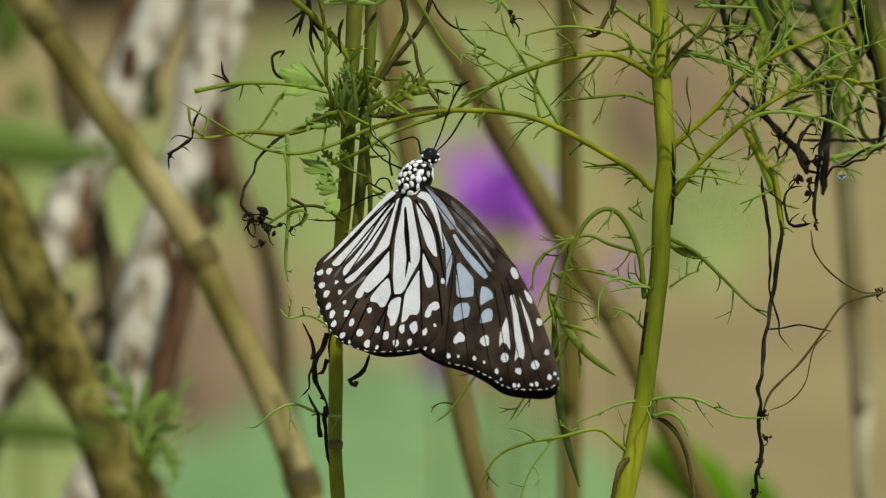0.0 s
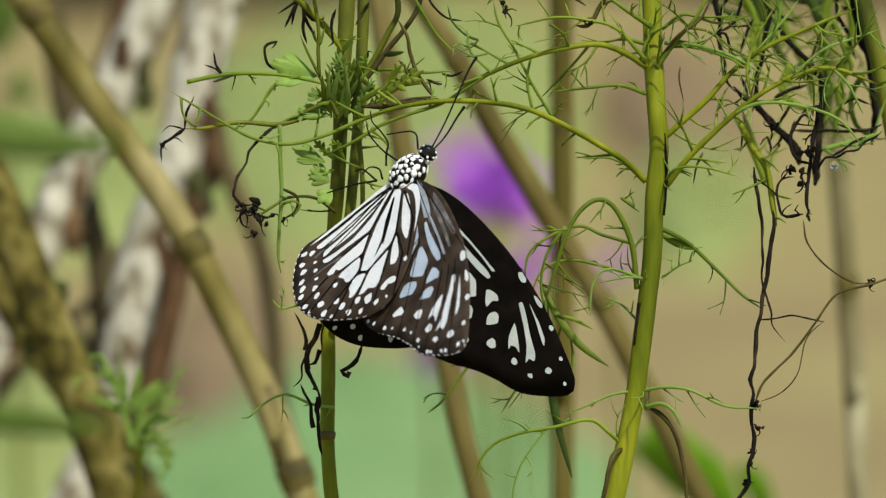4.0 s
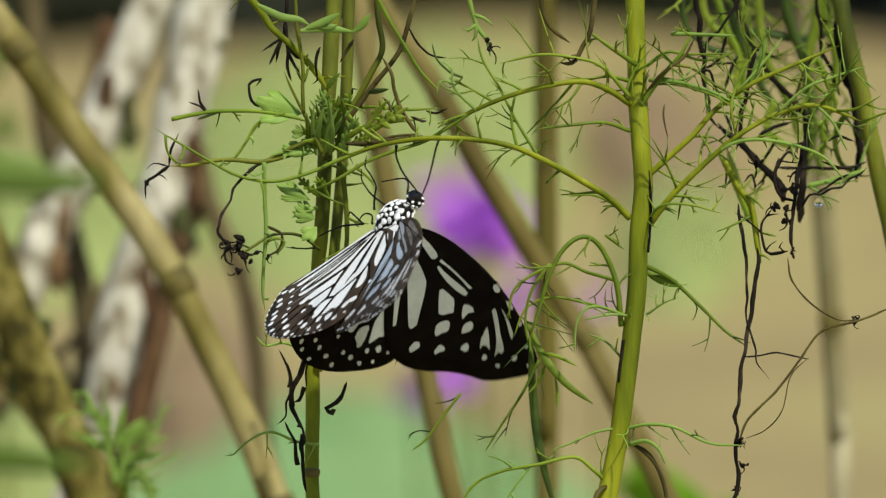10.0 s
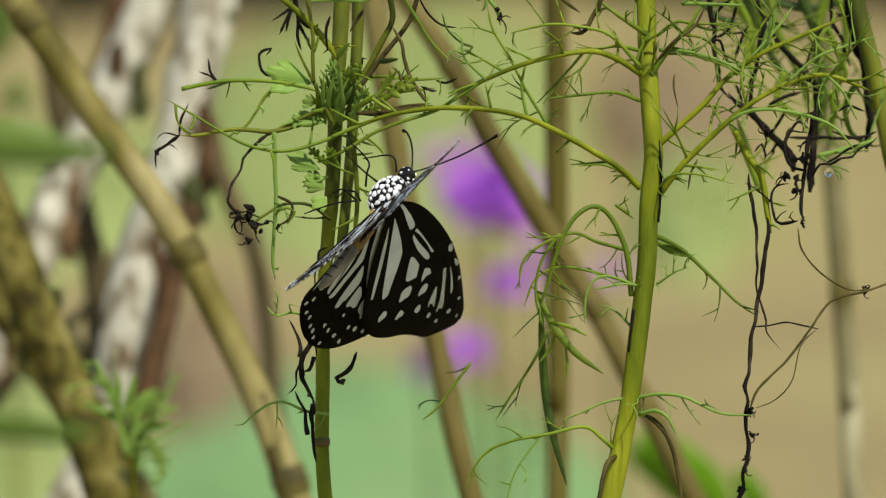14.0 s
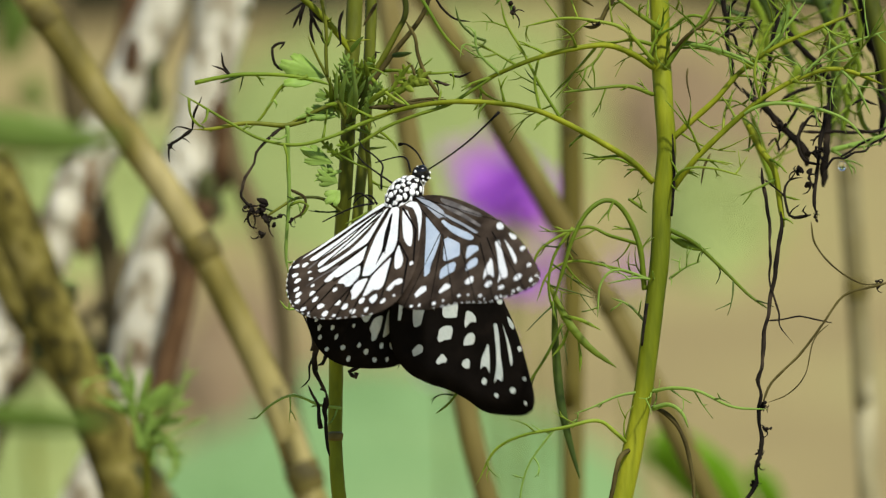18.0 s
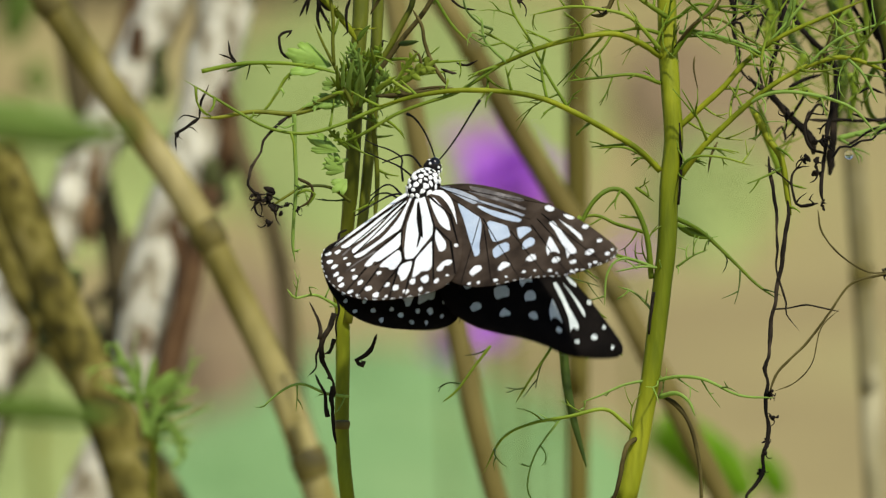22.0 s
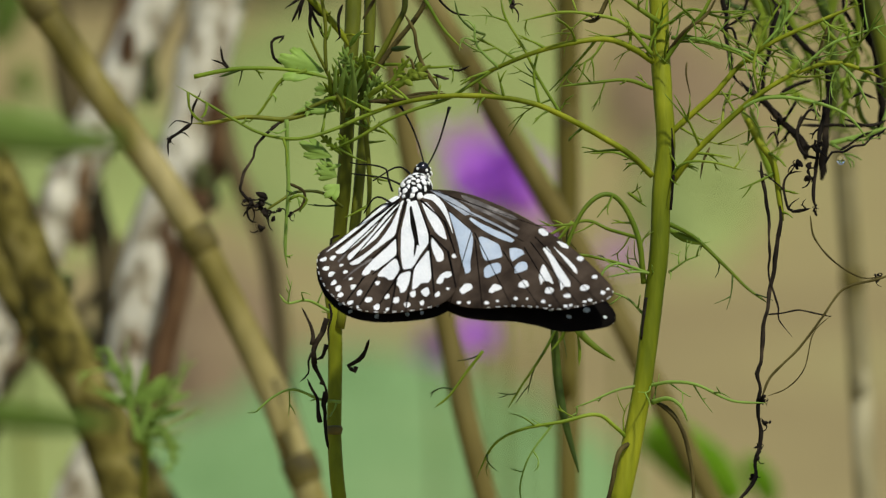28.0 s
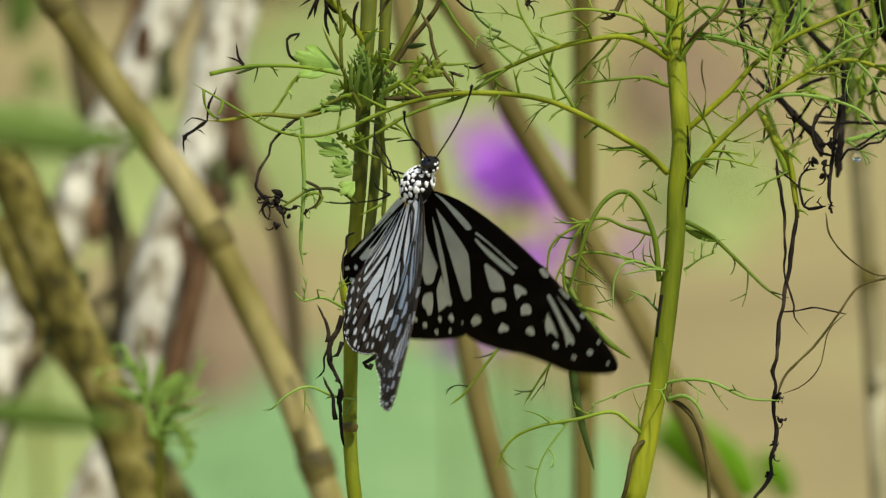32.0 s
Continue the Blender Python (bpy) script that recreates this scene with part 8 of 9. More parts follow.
        (23.3, pose(-0.00458, -0.00823, 0.76119, 29.3, 51.8, 95.7)),
        (23.4, pose(-0.00433, -0.00826, 0.76106, 26.2, 52.5, 94.4)),
        (23.6, pose(-0.00431, -0.00832, 0.76138, 21.4, 52.2, 90.2)),
        (24, pose(-0.00400, -0.00843, 0.76222, 7.9, 53.8, 86.0)),
        (24.5, pose(-0.00436, -0.00826, 0.76110, 16.7, 55.0, 92.6)),
        (25, pose(-0.00404, -0.00807, 0.76276, 23.6, 50.0, 99.6)),
        (25.5, pose(-0.00410, -0.00806, 0.76053, 23.9, 53.0, 96.8)),
        (27.5, pose(-0.00485, -0.00800, 0.76043, 16.9, 55.2, 89.3)),
        (28, pose(-0.00430, -0.00798, 0.76329, 13.4, 51.4, 88.0)),
        (28.4, pose(-0.00485, -0.00805, 0.76193, 18.8, 49.8, 78.7)),
        (28.6, pose(-0.00440, -0.00808, 0.76354, 21.1, 46.0, 73.7)),
        (28.7, pose(-0.00435, -0.00809, 0.76350, 22.6, 43.0, 71.3)),
        (28.8, pose(-0.00417, -0.00810, 0.76372, 24.2, 39.3, 68.5)),
        (28.9, pose(-0.00517, -0.00812, 0.76406, 25.8, 36.9, 65.5)),
        (29, pose(-0.00546, -0.00812, 0.76464, 26.4, 28.9, 62.4)),
        (29.1, pose(-0.00570, -0.00816, 0.76421, 32.4, 26.0, 61.8)),
        (29.2, pose(-0.00631, -0.00818, 0.76563, 33.7, 23.6, 64.2)),
        (29.3, pose(-0.00634, -0.00821, 0.76481, 33.4, 21.0, 67.2)),
        (29.4, pose(-0.00750, -0.00824, 0.76423, 34.4, 18.7, 69.6)),
        (29.5, pose(-0.00808, -0.00827, 0.76475, 34.6, 16.7, 72.4)),
        (29.6, pose(-0.00832, -0.00829, 0.76414, 36.6, 12.0, 72.9)),
        (29.7, pose(-0.00809, -0.00833, 0.76293, 30.9, 14.0, 80.1)),
        (29.8, pose(-0.00752, -0.00836, 0.76353, 30.6, 11.3, 83.9)),
        (30, pose(-0.00751, -0.00841, 0.76402, 33.3, 5.1, 89.5)),
        (30.2, pose(-0.00722, -0.00839, 0.76434, 31.0, 8.9, 75.6)),
        (30.4, pose(-0.00725, -0.00837, 0.76405, 29.9, 12.2, 60.9)),
        (30.5, pose(-0.00807, -0.00836, 0.76406, 29.2, 13.7, 53.1)),
        (30.6, pose(-0.00864, -0.00834, 0.76499, 33.6, 15.0, 43.8)),
        (30.7, pose(-0.00897, -0.00834, 0.76523, 31.3, 14.9, 34.9)),
        (30.8, pose(-0.00842, -0.00833, 0.76418, 31.0, 16.1, 27.9)),
        (30.9, pose(-0.00959, -0.00832, 0.76497, 30.9, 18.2, 21.6)),
        (31, pose(-0.00793, -0.00830, 0.76600, 28.9, 16.4, 9.9)),
        (31.1, pose(-0.00991, -0.00827, 0.76616, 29.7, 14.2, 16.5)),
        (31.2, pose(-0.01030, -0.00824, 0.76460, 30.4, 13.8, 20.8)),
        (31.3, pose(-0.00822, -0.00821, 0.76780, 27.9, 13.6, 27.6)),
        (31.4, pose(-0.00895, -0.00817, 0.76692, 31.1, 3.1, 28.0)),
        (31.5, pose(-0.01062, -0.00814, 0.76733, 33.6, 1.7, 32.1)),
        (31.6, pose(-0.00839, -0.00811, 0.76688, 34.0, -1.8, 35.3)),
        (31.7, pose(-0.00873, -0.00808, 0.76496, 35.6, -1.5, 38.7)),
        (31.8, pose(-0.00844, -0.00804, 0.76502, 34.2, -2.3, 42.9)),
        (31.9, pose(-0.00761, -0.00801, 0.76322, 34.3, -0.9, 48.1)),
        (32, pose(-0.00672, -0.00799, 0.76412, 37.8, -5.3, 51.9)),
    ]
    walk(butterfly, body)
    # time; closing, sweep and twist of the left fore, left hind, right fore and right hind wing (degrees); lean of the two feelers
    beats = [
        (0, (87.8, -18.2, -1.3), (90.6, -7.3, 1.4), (95.4, -20.5, 0.0), (95.5, -3.0, 0.0), (10, -42), (-17, 62)),
        (1, (84.8, -16.3, -0.7), (87.7, -5.4, 2.0), (98.1, -18.1, 0.0), (98.0, -3.0, 0.0), (4, -40), (-18, 63)),
        (2, (83.3, -17.3, -0.8), (86.6, -6.2, 2.4), (99.0, -19.1, 0.0), (98.9, -3.0, 0.0), (5, -41), (-15, 65)),
        (4.5, (33.6, -20.1, -1.1), (31.9, -7.3, 0.6), (44.3, -2.7, 0.3), (39.3, 0.4, 4.9), (-23, 18), (-18, 51)),
        (4.7, (-1.8, -6.7, -1.3), (-1.6, -10.2, -1.7), (22.5, 7.4, -1.6), (20.5, 0.8, 0.4), (-25, 23), (-18, 49)),
        (4.8, (1.6, -15.5, 2.6), (1.7, -9.2, 1.9), (11.2, 9.8, 2.7), (10.2, 13.0, 2.9), (-26, 25), (-18, 49)),
        (4.9, (1.5, -16.0, 2.7), (1.5, -9.6, 1.9), (11.3, 10.2, 2.6), (10.5, 13.3, 2.9), (-27, 28), (-18, 48)),
        (5, (-0.2, -15.5, 7.0), (0.0, -10.0, 5.9), (13.2, 10.1, 6.0), (13.8, 14.1, 5.7), (-28, 30), (-18, 48)),
        (5.1, (2.2, -15.2, 2.5), (2.1, -8.7, 1.4), (10.5, 9.7, 2.6), (10.1, 12.4, 2.9), (-25, 23), (-18, 47)),
        (5.2, (-1.3, -11.0, -0.1), (-1.8, -14.0, -1.8), (19.9, 6.3, 0.0), (18.7, -1.9, 1.7), (-22, 15), (-19, 47)),
        (5.3, (33.8, -18.2, 1.9), (34.5, -12.1, 3.2), (109.0, -0.1, 10.0), (106.2, -12.6, 7.5), (-18, 8), (-19, 47)),
        (5.4, (45.2, -7.1, -1.3), (45.2, -0.8, 0.5), (99.9, -2.4, 8.1), (99.6, -0.5, 6.7), (-15, 1), (-19, 46)),
        (5.6, (81.6, -9.4, -2.4), (78.1, 1.3, 2.7), (89.0, -10.5, 3.0), (89.0, -0.4, 1.9), (-9, -13), (-19, 45)),
        (5.8, (84.9, -9.9, -2.5), (83.3, 1.0, 2.8), (93.6, -13.8, 2.8), (93.9, -1.2, 2.0), (-2, -28), (-19, 44)),
        (6, (86.6, -13.2, -1.6), (89.9, -2.4, 2.0), (94.6, -15.0, 0.0), (94.6, -3.0, 0.0), (5, -42), (-20, 44)),
        (6.4, (71.6, -14.5, -5.8), (74.0, -3.9, 1.5), (54.5, -20.6, -3.5), (44.8, -4.9, -8.3), (1, -47), (-18, 40)),
        (6.6, (66.2, -17.6, -6.7), (70.0, -5.2, 2.3), (97.0, -12.6, -0.1), (97.7, -3.7, 0.2), (-0, -49), (-17, 38)),
        (6.8, (48.3, -19.4, -5.4), (52.9, -8.3, 3.1), (49.5, -11.7, 1.8), (45.6, -8.5, 1.5), (-2, -52), (-17, 36)),
        (7, (31.8, -19.7, -6.0), (39.9, -7.9, 4.0), (39.3, -4.3, 9.0), (35.3, 1.2, 1.4), (-3, -54), (-16, 34)),
        (7.1, (23.3, -21.6, -4.5), (28.7, -15.7, 2.1), (32.0, -2.4, 7.6), (29.1, -5.4, 5.3), (-2, -54), (-16, 36)),
        (7.2, (23.8, -19.6, -4.6), (28.8, -16.2, 1.9), (25.8, -2.1, 6.8), (23.7, -6.2, 4.5), (-2, -53), (-17, 37)),
        (7.3, (26.6, -18.8, -4.2), (31.3, -16.5, 2.0), (24.7, -2.6, 6.4), (22.8, -7.8, 4.2), (-1, -53), (-17, 38)),
        (7.4, (31.6, -14.3, -3.2), (36.3, -9.6, 3.5), (26.6, -4.7, 6.1), (25.1, -4.1, 3.8), (0, -53), (-17, 39)),
        (7.5, (40.2, -11.6, -1.4), (44.1, -10.0, 5.5), (29.8, -6.3, 6.2), (28.4, -7.8, 5.0), (1, -52), (-18, 41)),
        (7.6, (45.7, -8.8, -1.8), (48.8, 10.1, 4.9), (29.0, -6.3, 3.9), (27.3, 10.1, 1.1), (2, -52), (-18, 42)),
        (7.8, (67.8, -15.1, -2.6), (68.2, -3.4, 3.6), (38.2, -14.8, -2.6), (36.0, -9.3, -2.3), (4, -51), (-19, 45)),
        (8, (95.8, -12.8, -3.2), (98.2, -2.8, -0.1), (75.8, -11.7, -2.2), (76.1, -0.3, 0.0), (6, -51), (-20, 47)),
        (8.4, (101.4, -16.6, -5.1), (101.9, -6.3, 1.8), (76.1, -19.5, -3.2), (77.5, -4.0, -1.4), (-10, -27), (-16, 41)),
        (8.7, (95.6, -20.9, -4.2), (97.7, -6.5, 2.3), (79.4, -17.1, -5.6), (80.0, -3.5, -1.5), (-22, -10), (-13, 36)),
        (8.9, (91.7, -24.6, -4.5), (94.4, -8.9, 1.7), (79.6, -15.6, -6.0), (81.2, -5.1, -2.1), (-30, 2), (-11, 33)),
        (9, (81.6, -24.8, -5.0), (87.3, -17.8, 1.1), (75.8, -15.7, -9.8), (76.2, -11.4, 0.0), (-34, 8), (-10, 32)),
        (9.1, (73.5, -14.9, 3.1), (77.8, -0.6, 7.2), (17.0, -7.3, 10.6), (14.9, -3.2, 5.9), (-30, -1), (-13, 33)),
        (9.2, (65.2, -11.6, 1.9), (70.3, 7.7, 6.2), (16.3, -6.3, 12.5), (14.4, 10.8, 6.0), (-26, -9), (-16, 35)),
        (9.3, (59.5, -14.8, 0.9), (63.4, -6.9, 6.4), (15.2, -5.5, 12.0), (11.4, -4.8, 8.7), (-22, -18), (-19, 37)),
        (9.4, (47.9, -16.0, 0.0), (52.1, -8.2, 4.6), (9.8, -1.7, 9.7), (6.1, -6.7, 7.7), (-19, -27), (-23, 39)),
        (9.5, (38.2, -16.7, 1.3), (42.8, -4.3, 5.1), (0.8, 0.1, 8.7), (-1.7, -4.9, 7.3), (-15, -35), (-26, 40)),
        (9.6, (6.9, -5.0, -4.3), (8.8, -7.4, -2.2), (-4.2, 4.3, 6.0), (-6.5, -4.2, 4.8), (-11, -44), (-29, 42)),
        (9.7, (5.4, -7.5, -4.3), (7.3, -8.5, -2.3), (-3.4, 3.0, 5.2), (-5.8, -3.6, 4.5), (-7, -52), (-32, 44)),
        (9.8, (4.2, -5.8, -5.4), (6.2, -6.6, -3.1), (-1.0, 2.9, 3.5), (-3.6, -3.2, 3.8), (-3, -61), (-35, 45)),
        (9.9, (35.3, -18.1, -0.9), (39.8, -4.4, 3.4), (5.7, -0.1, 2.6), (2.4, -5.9, 4.9), (1, -70), (-39, 47)),
        (10, (46.1, -7.2, -4.7), (53.8, -0.3, 7.4), (19.4, -4.5, 2.3), (18.5, -0.4, 0.3), (4, -78), (-42, 49)),
        (10.1, (54.1, -9.3, -2.7), (58.4, 6.5, 5.1), (32.6, -5.0, -3.9), (27.6, 3.5, 1.1), (4, -78), (-38, 47)),
        (10.2, (70.8, -8.4, -4.1), (74.0, 4.9, 6.0), (42.5, -6.6, -6.1), (36.9, 2.3, -0.2), (4, -77), (-34, 46)),
        (10.3, (80.3, -4.2, -5.2), (83.7, 5.3, 8.3), (87.0, -5.7, 2.3), (88.3, 3.5, 3.0), (3, -76), (-30, 44)),
        (10.5, (88.9, -6.0, -6.8), (90.8, 2.2, 9.2), (88.3, -9.4, 3.8), (88.2, 1.4, 2.3), (2, -75), (-22, 41)),
        (11, (83.1, -12.3, -0.2), (86.1, -4.9, 3.0), (97.2, -13.4, 0.0), (97.0, -4.7, 0.0), (0, -71), (-3, 34)),
        (12, (84.5, -11.2, -0.1), (87.7, -4.0, 3.5), (98.3, -11.5, 0.0), (98.1, -5.9, -0.0), (0, -68), (-5, 35)),
        (12.4, (82.5, -12.2, -11.9), (82.7, -11.4, -8.1), (72.0, -15.8, -17.4), (89.9, -10.4, 12.8), (-8, -18), (7, 30)),
        (12.6, (75.0, -10.6, -9.6), (77.9, -13.2, -2.2), (103.4, -14.8, 9.4), (102.8, -12.7, 7.6), (-12, 7), (12, 27)),
        (12.7, (70.1, -8.0, -7.8), (73.0, -13.1, -0.1), (105.1, -14.9, 7.9), (104.6, -12.2, 6.2), (-15, 20), (15, 26)),
        (12.8, (60.1, -10.5, -3.9), (61.8, -12.1, 1.5), (63.0, -11.5, -1.2), (60.8, -8.6, 2.0), (-17, 33), (18, 24)),
        (12.9, (50.7, -8.0, -0.3), (52.6, -7.1, 4.5), (53.6, -7.9, -0.0), (52.5, -3.6, 3.0), (-19, 45), (21, 23)),
        (13, (43.1, -9.2, -0.9), (47.1, -9.6, 5.1), (50.5, -8.8, 1.6), (51.0, -3.8, 1.7), (-21, 58), (24, 22)),
        (13.1, (31.7, -2.7, 0.5), (34.2, -1.6, 4.9), (35.9, -2.7, 0.3), (36.1, 3.1, 3.3), (-22, 58), (23, 21)),
        (13.2, (26.4, 1.4, 0.0), (29.0, 5.4, 4.4), (27.7, -2.7, 2.1), (29.6, 14.4, 3.7), (-24, 58), (22, 20)),
        (13.3, (18.5, 4.5, 2.8), (22.4, 10.8, 7.9), (16.6, -0.9, 1.5), (19.3, 14.1, 4.0), (-25, 58), (21, 20)),
        (13.4, (13.0, 3.5, 2.7), (18.5, 18.5, 8.6), (11.5, -4.3, 0.0), (14.5, 17.7, 2.6), (-27, 59), (20, 19)),
        (13.5, (13.6, 5.0, 2.0), (18.4, 17.5, 7.6), (13.8, 0.3, -0.4), (16.2, 18.4, 2.0), (-28, 59), (20, 19)),
        (15.5, (39.5, 3.7, -1.2), (37.5, 9.7, -1.0), (17.2, 3.7, -2.2), (19.4, 21.5, 2.2), (-57, 63), (3, 8)),
        (15.6, (34.6, 2.8, 0.3), (33.7, 10.3, 1.1), (10.3, 6.7, -3.0), (12.6, 18.7, 2.2), (-59, 63), (3, 7)),
        (15.7, (30.7, 4.1, -0.3), (29.9, 13.2, 0.8), (3.1, 7.2, -3.3), (5.8, 23.1, 1.6), (-60, 63), (2, 7)),
        (15.8, (32.4, 3.4, 0.4), (32.1, 1.9, 1.7), (0.6, 0.7, -3.5), (3.5, 11.7, 2.4), (-62, 63), (1, 6)),
        (15.9, (33.2, 3.3, 0.2), (32.7, 1.8, 1.4), (-0.1, 1.0, -3.6), (2.8, 12.2, 2.4), (-63, 63), (0, 5)),
        (16, (33.6, 3.2, 0.0), (32.7, -3.0, 2.0), (-2.6, 7.2, -7.0), (3.4, 13.3, 3.7), (-65, 64), (-1, 5)),
        (16.1, (35.5, 3.3, -0.7), (34.2, 14.8, -0.3), (9.2, 6.4, -4.2), (11.2, 23.0, 0.6), (-60, 49), (0, 7)),
        (16.2, (40.2, 2.8, 1.1), (39.1, 15.8, 0.8), (24.1, 3.8, -4.5), (25.4, 19.7, 0.7), (-55, 33), (1, 9)),
        (16.3, (47.4, 1.0, 1.0), (45.2, 11.0, -0.5), (35.6, 1.7, -4.7), (36.5, 15.3, 1.5), (-50, 18), (2, 10)),
        (16.4, (58.9, -4.0, -0.8), (57.0, -8.3, -2.7), (100.5, -12.3, -2.0), (99.1, -3.4, -3.6), (-45, 3), (3, 12)),
        (16.6, (68.1, -4.3, -4.1), (64.7, -4.2, -6.0), (56.9, -0.3, -5.1), (55.8, 1.9, 3.3), (-36, -27), (5, 16)),
        (17, (64.9, -4.4, -2.1), (69.6, 3.1, 4.3), (79.7, -2.0, 0.0), (79.3, 2.9, 0.0), (-16, -87), (9, 23)),
        (17.4, (67.9, -10.1, -5.6), (68.2, -5.7, 0.1), (66.2, -6.7, -0.3), (62.7, -1.2, 3.5), (-24, -25), (9, 18)),
        (17.8, (66.2, -12.0, -0.2), (67.2, -8.4, 4.6), (97.8, -17.9, -4.4), (101.1, -7.1, -0.3), (-31, 38), (10, 14)),
        (17.9, (62.8, -14.8, 1.3), (63.9, -10.9, 5.3), (94.1, -22.6, -8.0), (97.0, -11.0, -3.6), (-33, 54), (10, 13)),
        (18, (54.2, -10.3, 3.0), (57.6, -11.2, 7.8), (46.9, -12.9, 4.5), (41.6, -2.9, 1.8), (-35, 69), (10, 11)),
        (18.1, (50.5, -5.9, 3.4), (51.8, -4.8, 6.6), (41.8, -9.1, -2.5), (37.1, -5.1, 5.2), (-35, 69), (10, 11)),
        (18.2, (44.1, 1.6, 6.3), (48.1, 15.0, 10.4), (34.6, -3.3, 3.1), (32.5, 14.0, 4.2), (-35, 69), (9, 11)),
        (18.3, (38.1, 3.9, 4.9), (42.6, 17.9, 9.2), (28.8, -1.7, 2.7), (27.9, 17.3, 3.2), (-35, 69), (9, 11)),
        (18.4, (32.5, 6.7, 5.3), (37.8, 21.6, 10.1), (22.8, 1.5, 2.2), (22.6, 19.0, 2.9), (-35, 68), (8, 11)),
        (18.5, (29.0, 5.4, 5.3), (35.0, 22.8, 10.4), (18.2, -1.0, 1.7), (18.9, 18.8, 3.0), (-35, 68), (8, 11)),
        (18.6, (29.4, 5.8, 5.1), (35.3, 22.8, 10.2), (19.3, -1.1, 1.2), (20.1, 19.0, 3.2), (-35, 68), (7, 11)),
        (18.7, (32.6, 4.2, 5.9), (38.7, 22.4, 10.8), (22.2, -2.4, 0.7), (23.1, 18.5, 3.5), (-35, 68), (6, 10)),
        (18.8, (40.2, 2.4, 6.5), (45.2, 16.0, 10.7), (29.1, -4.0, 1.1), (29.8, 14.8, 5.6), (-35, 67), (6, 10)),
        (18.9, (46.5, -4.6, 3.6), (48.5, -4.9, 6.6), (35.7, -9.1, -5.1), (34.8, -7.8, 5.6), (-35, 67), (5, 10)),
        (19, (56.1, -8.8, 1.7), (60.0, -8.7, 7.2), (46.2, -11.9, 2.9), (40.4, -1.4, 0.1), (-35, 67), (5, 10)),
        (19.2, (70.8, -10.2, -1.1), (71.3, -6.0, 4.3), (62.9, -11.0, -3.0), (57.7, -2.4, 11.1), (-33, 31), (4, 11)),
        (19.6, (74.3, -8.3, 3.8), (71.0, -0.7, 6.4), (97.2, -9.4, -2.7), (71.0, 7.2, 10.4), (-28, -40), (4, 13)),
        (20, (50.4, -6.0, 0.5), (54.7, -1.8, 6.1), (93.1, -6.0, 1.5), (84.8, 4.9, 4.4), (-22, -112), (3, 14)),
        (20.2, (45.0, -5.5, -0.9), (44.7, -2.9, 1.4), (105.2, -10.7, -6.4), (107.9, 0.7, -2.1), (-26, -80), (1, 12)),
        (20.4, (28.4, 2.1, -0.4), (29.4, 1.4, 2.6), (71.3, -3.7, -6.3), (63.8, 7.2, 4.4), (-31, -48), (-1, 10)),
        (20.5, (19.7, 3.1, -1.1), (21.7, 0.1, 3.4), (62.7, -2.5, -4.2), (56.9, 6.9, 3.8), (-33, -32), (-2, 9)),
        (20.6, (13.0, 5.6, -0.3), (17.1, 14.7, 7.4), (49.5, 6.3, 2.0), (46.5, 22.1, 1.8), (-35, -16), (-3, 8)),
        (20.8, (6.4, 6.0, -2.5), (11.7, 12.8, 7.6), (30.9, 9.7, 4.7), (29.4, 28.5, 1.8), (-39, 16), (-5, 6)),
        (20.9, (8.7, 10.2, -2.7), (13.7, 13.4, 7.5), (27.8, 3.4, 4.4), (26.7, 28.4, 1.8), (-41, 32), (-6, 5)),
        (21, (13.5, 8.5, -2.9), (18.9, 0.9, 11.0), (34.3, -1.9, -2.3), (33.5, 12.8, 5.2), (-43, 48), (-7, 4)),
        (21.1, (23.6, 2.7, -0.6), (26.1, -0.6, 5.7), (54.4, -7.7, -5.1), (47.7, 8.3, 7.0), (-41, 46), (-5, 3)),
        (21.2, (33.5, 0.6, 0.5), (35.4, -0.9, 5.4), (62.5, -6.4, -4.1), (54.2, 10.8, 12.2), (-40, 44), (-4, 3)),
        (21.3, (45.3, -7.2, -1.0), (45.9, -8.7, 2.8), (81.4, -10.1, -6.4), (86.0, -4.6, 0.6), (-38, 42), (-2, 2)),
        (21.4, (54.3, -10.2, -2.7), (53.9, -12.6, 0.3), (82.4, -6.8, -5.2), (86.2, -7.2, 0.7), (-36, 40), (-1, 2)),
        (21.6, (62.8, -14.4, -4.6), (63.5, -17.6, -1.1), (111.0, -16.4, -0.7), (114.0, -11.6, 2.6), (-33, 36), (3, 1)),
        (21.8, (63.9, -20.2, -3.5), (64.4, -20.9, -0.5), (111.3, -21.7, -0.3), (112.8, -16.6, 2.7), (-29, 32), (6, 0)),
        (22, (55.8, -24.1, 0.1), (58.5, -24.8, 2.5), (99.0, -24.5, -0.9), (95.3, -22.3, 1.6), (-26, 28), (9, -1)),
        (22.1, (53.2, -15.9, 4.2), (54.5, -13.2, 5.7), (70.6, -5.7, 0.1), (71.3, -13.0, 2.0), (-28, 25), (5, 1)),
        (22.2, (45.6, -14.1, 4.0), (47.1, -13.6, 5.6), (63.8, -4.5, -1.0), (64.9, -14.5, 0.4), (-31, 22), (1, 2)),
        (22.3, (40.4, -7.6, 3.2), (41.9, -8.5, 5.1), (60.4, -5.7, 0.3), (62.0, -7.9, 2.4), (-33, 19), (-4, 3)),
        (22.4, (32.0, -7.7, 4.4), (34.9, -2.4, 7.3), (54.1, -4.5, 0.1), (55.6, -3.7, 2.5), (-36, 16), (-8, 5)),
        (22.5, (23.9, -7.7, 4.0), (27.9, 1.1, 7.8), (45.2, -0.2, 0.3), (46.0, -0.3, 3.2), (-38, 13), (-12, 6)),
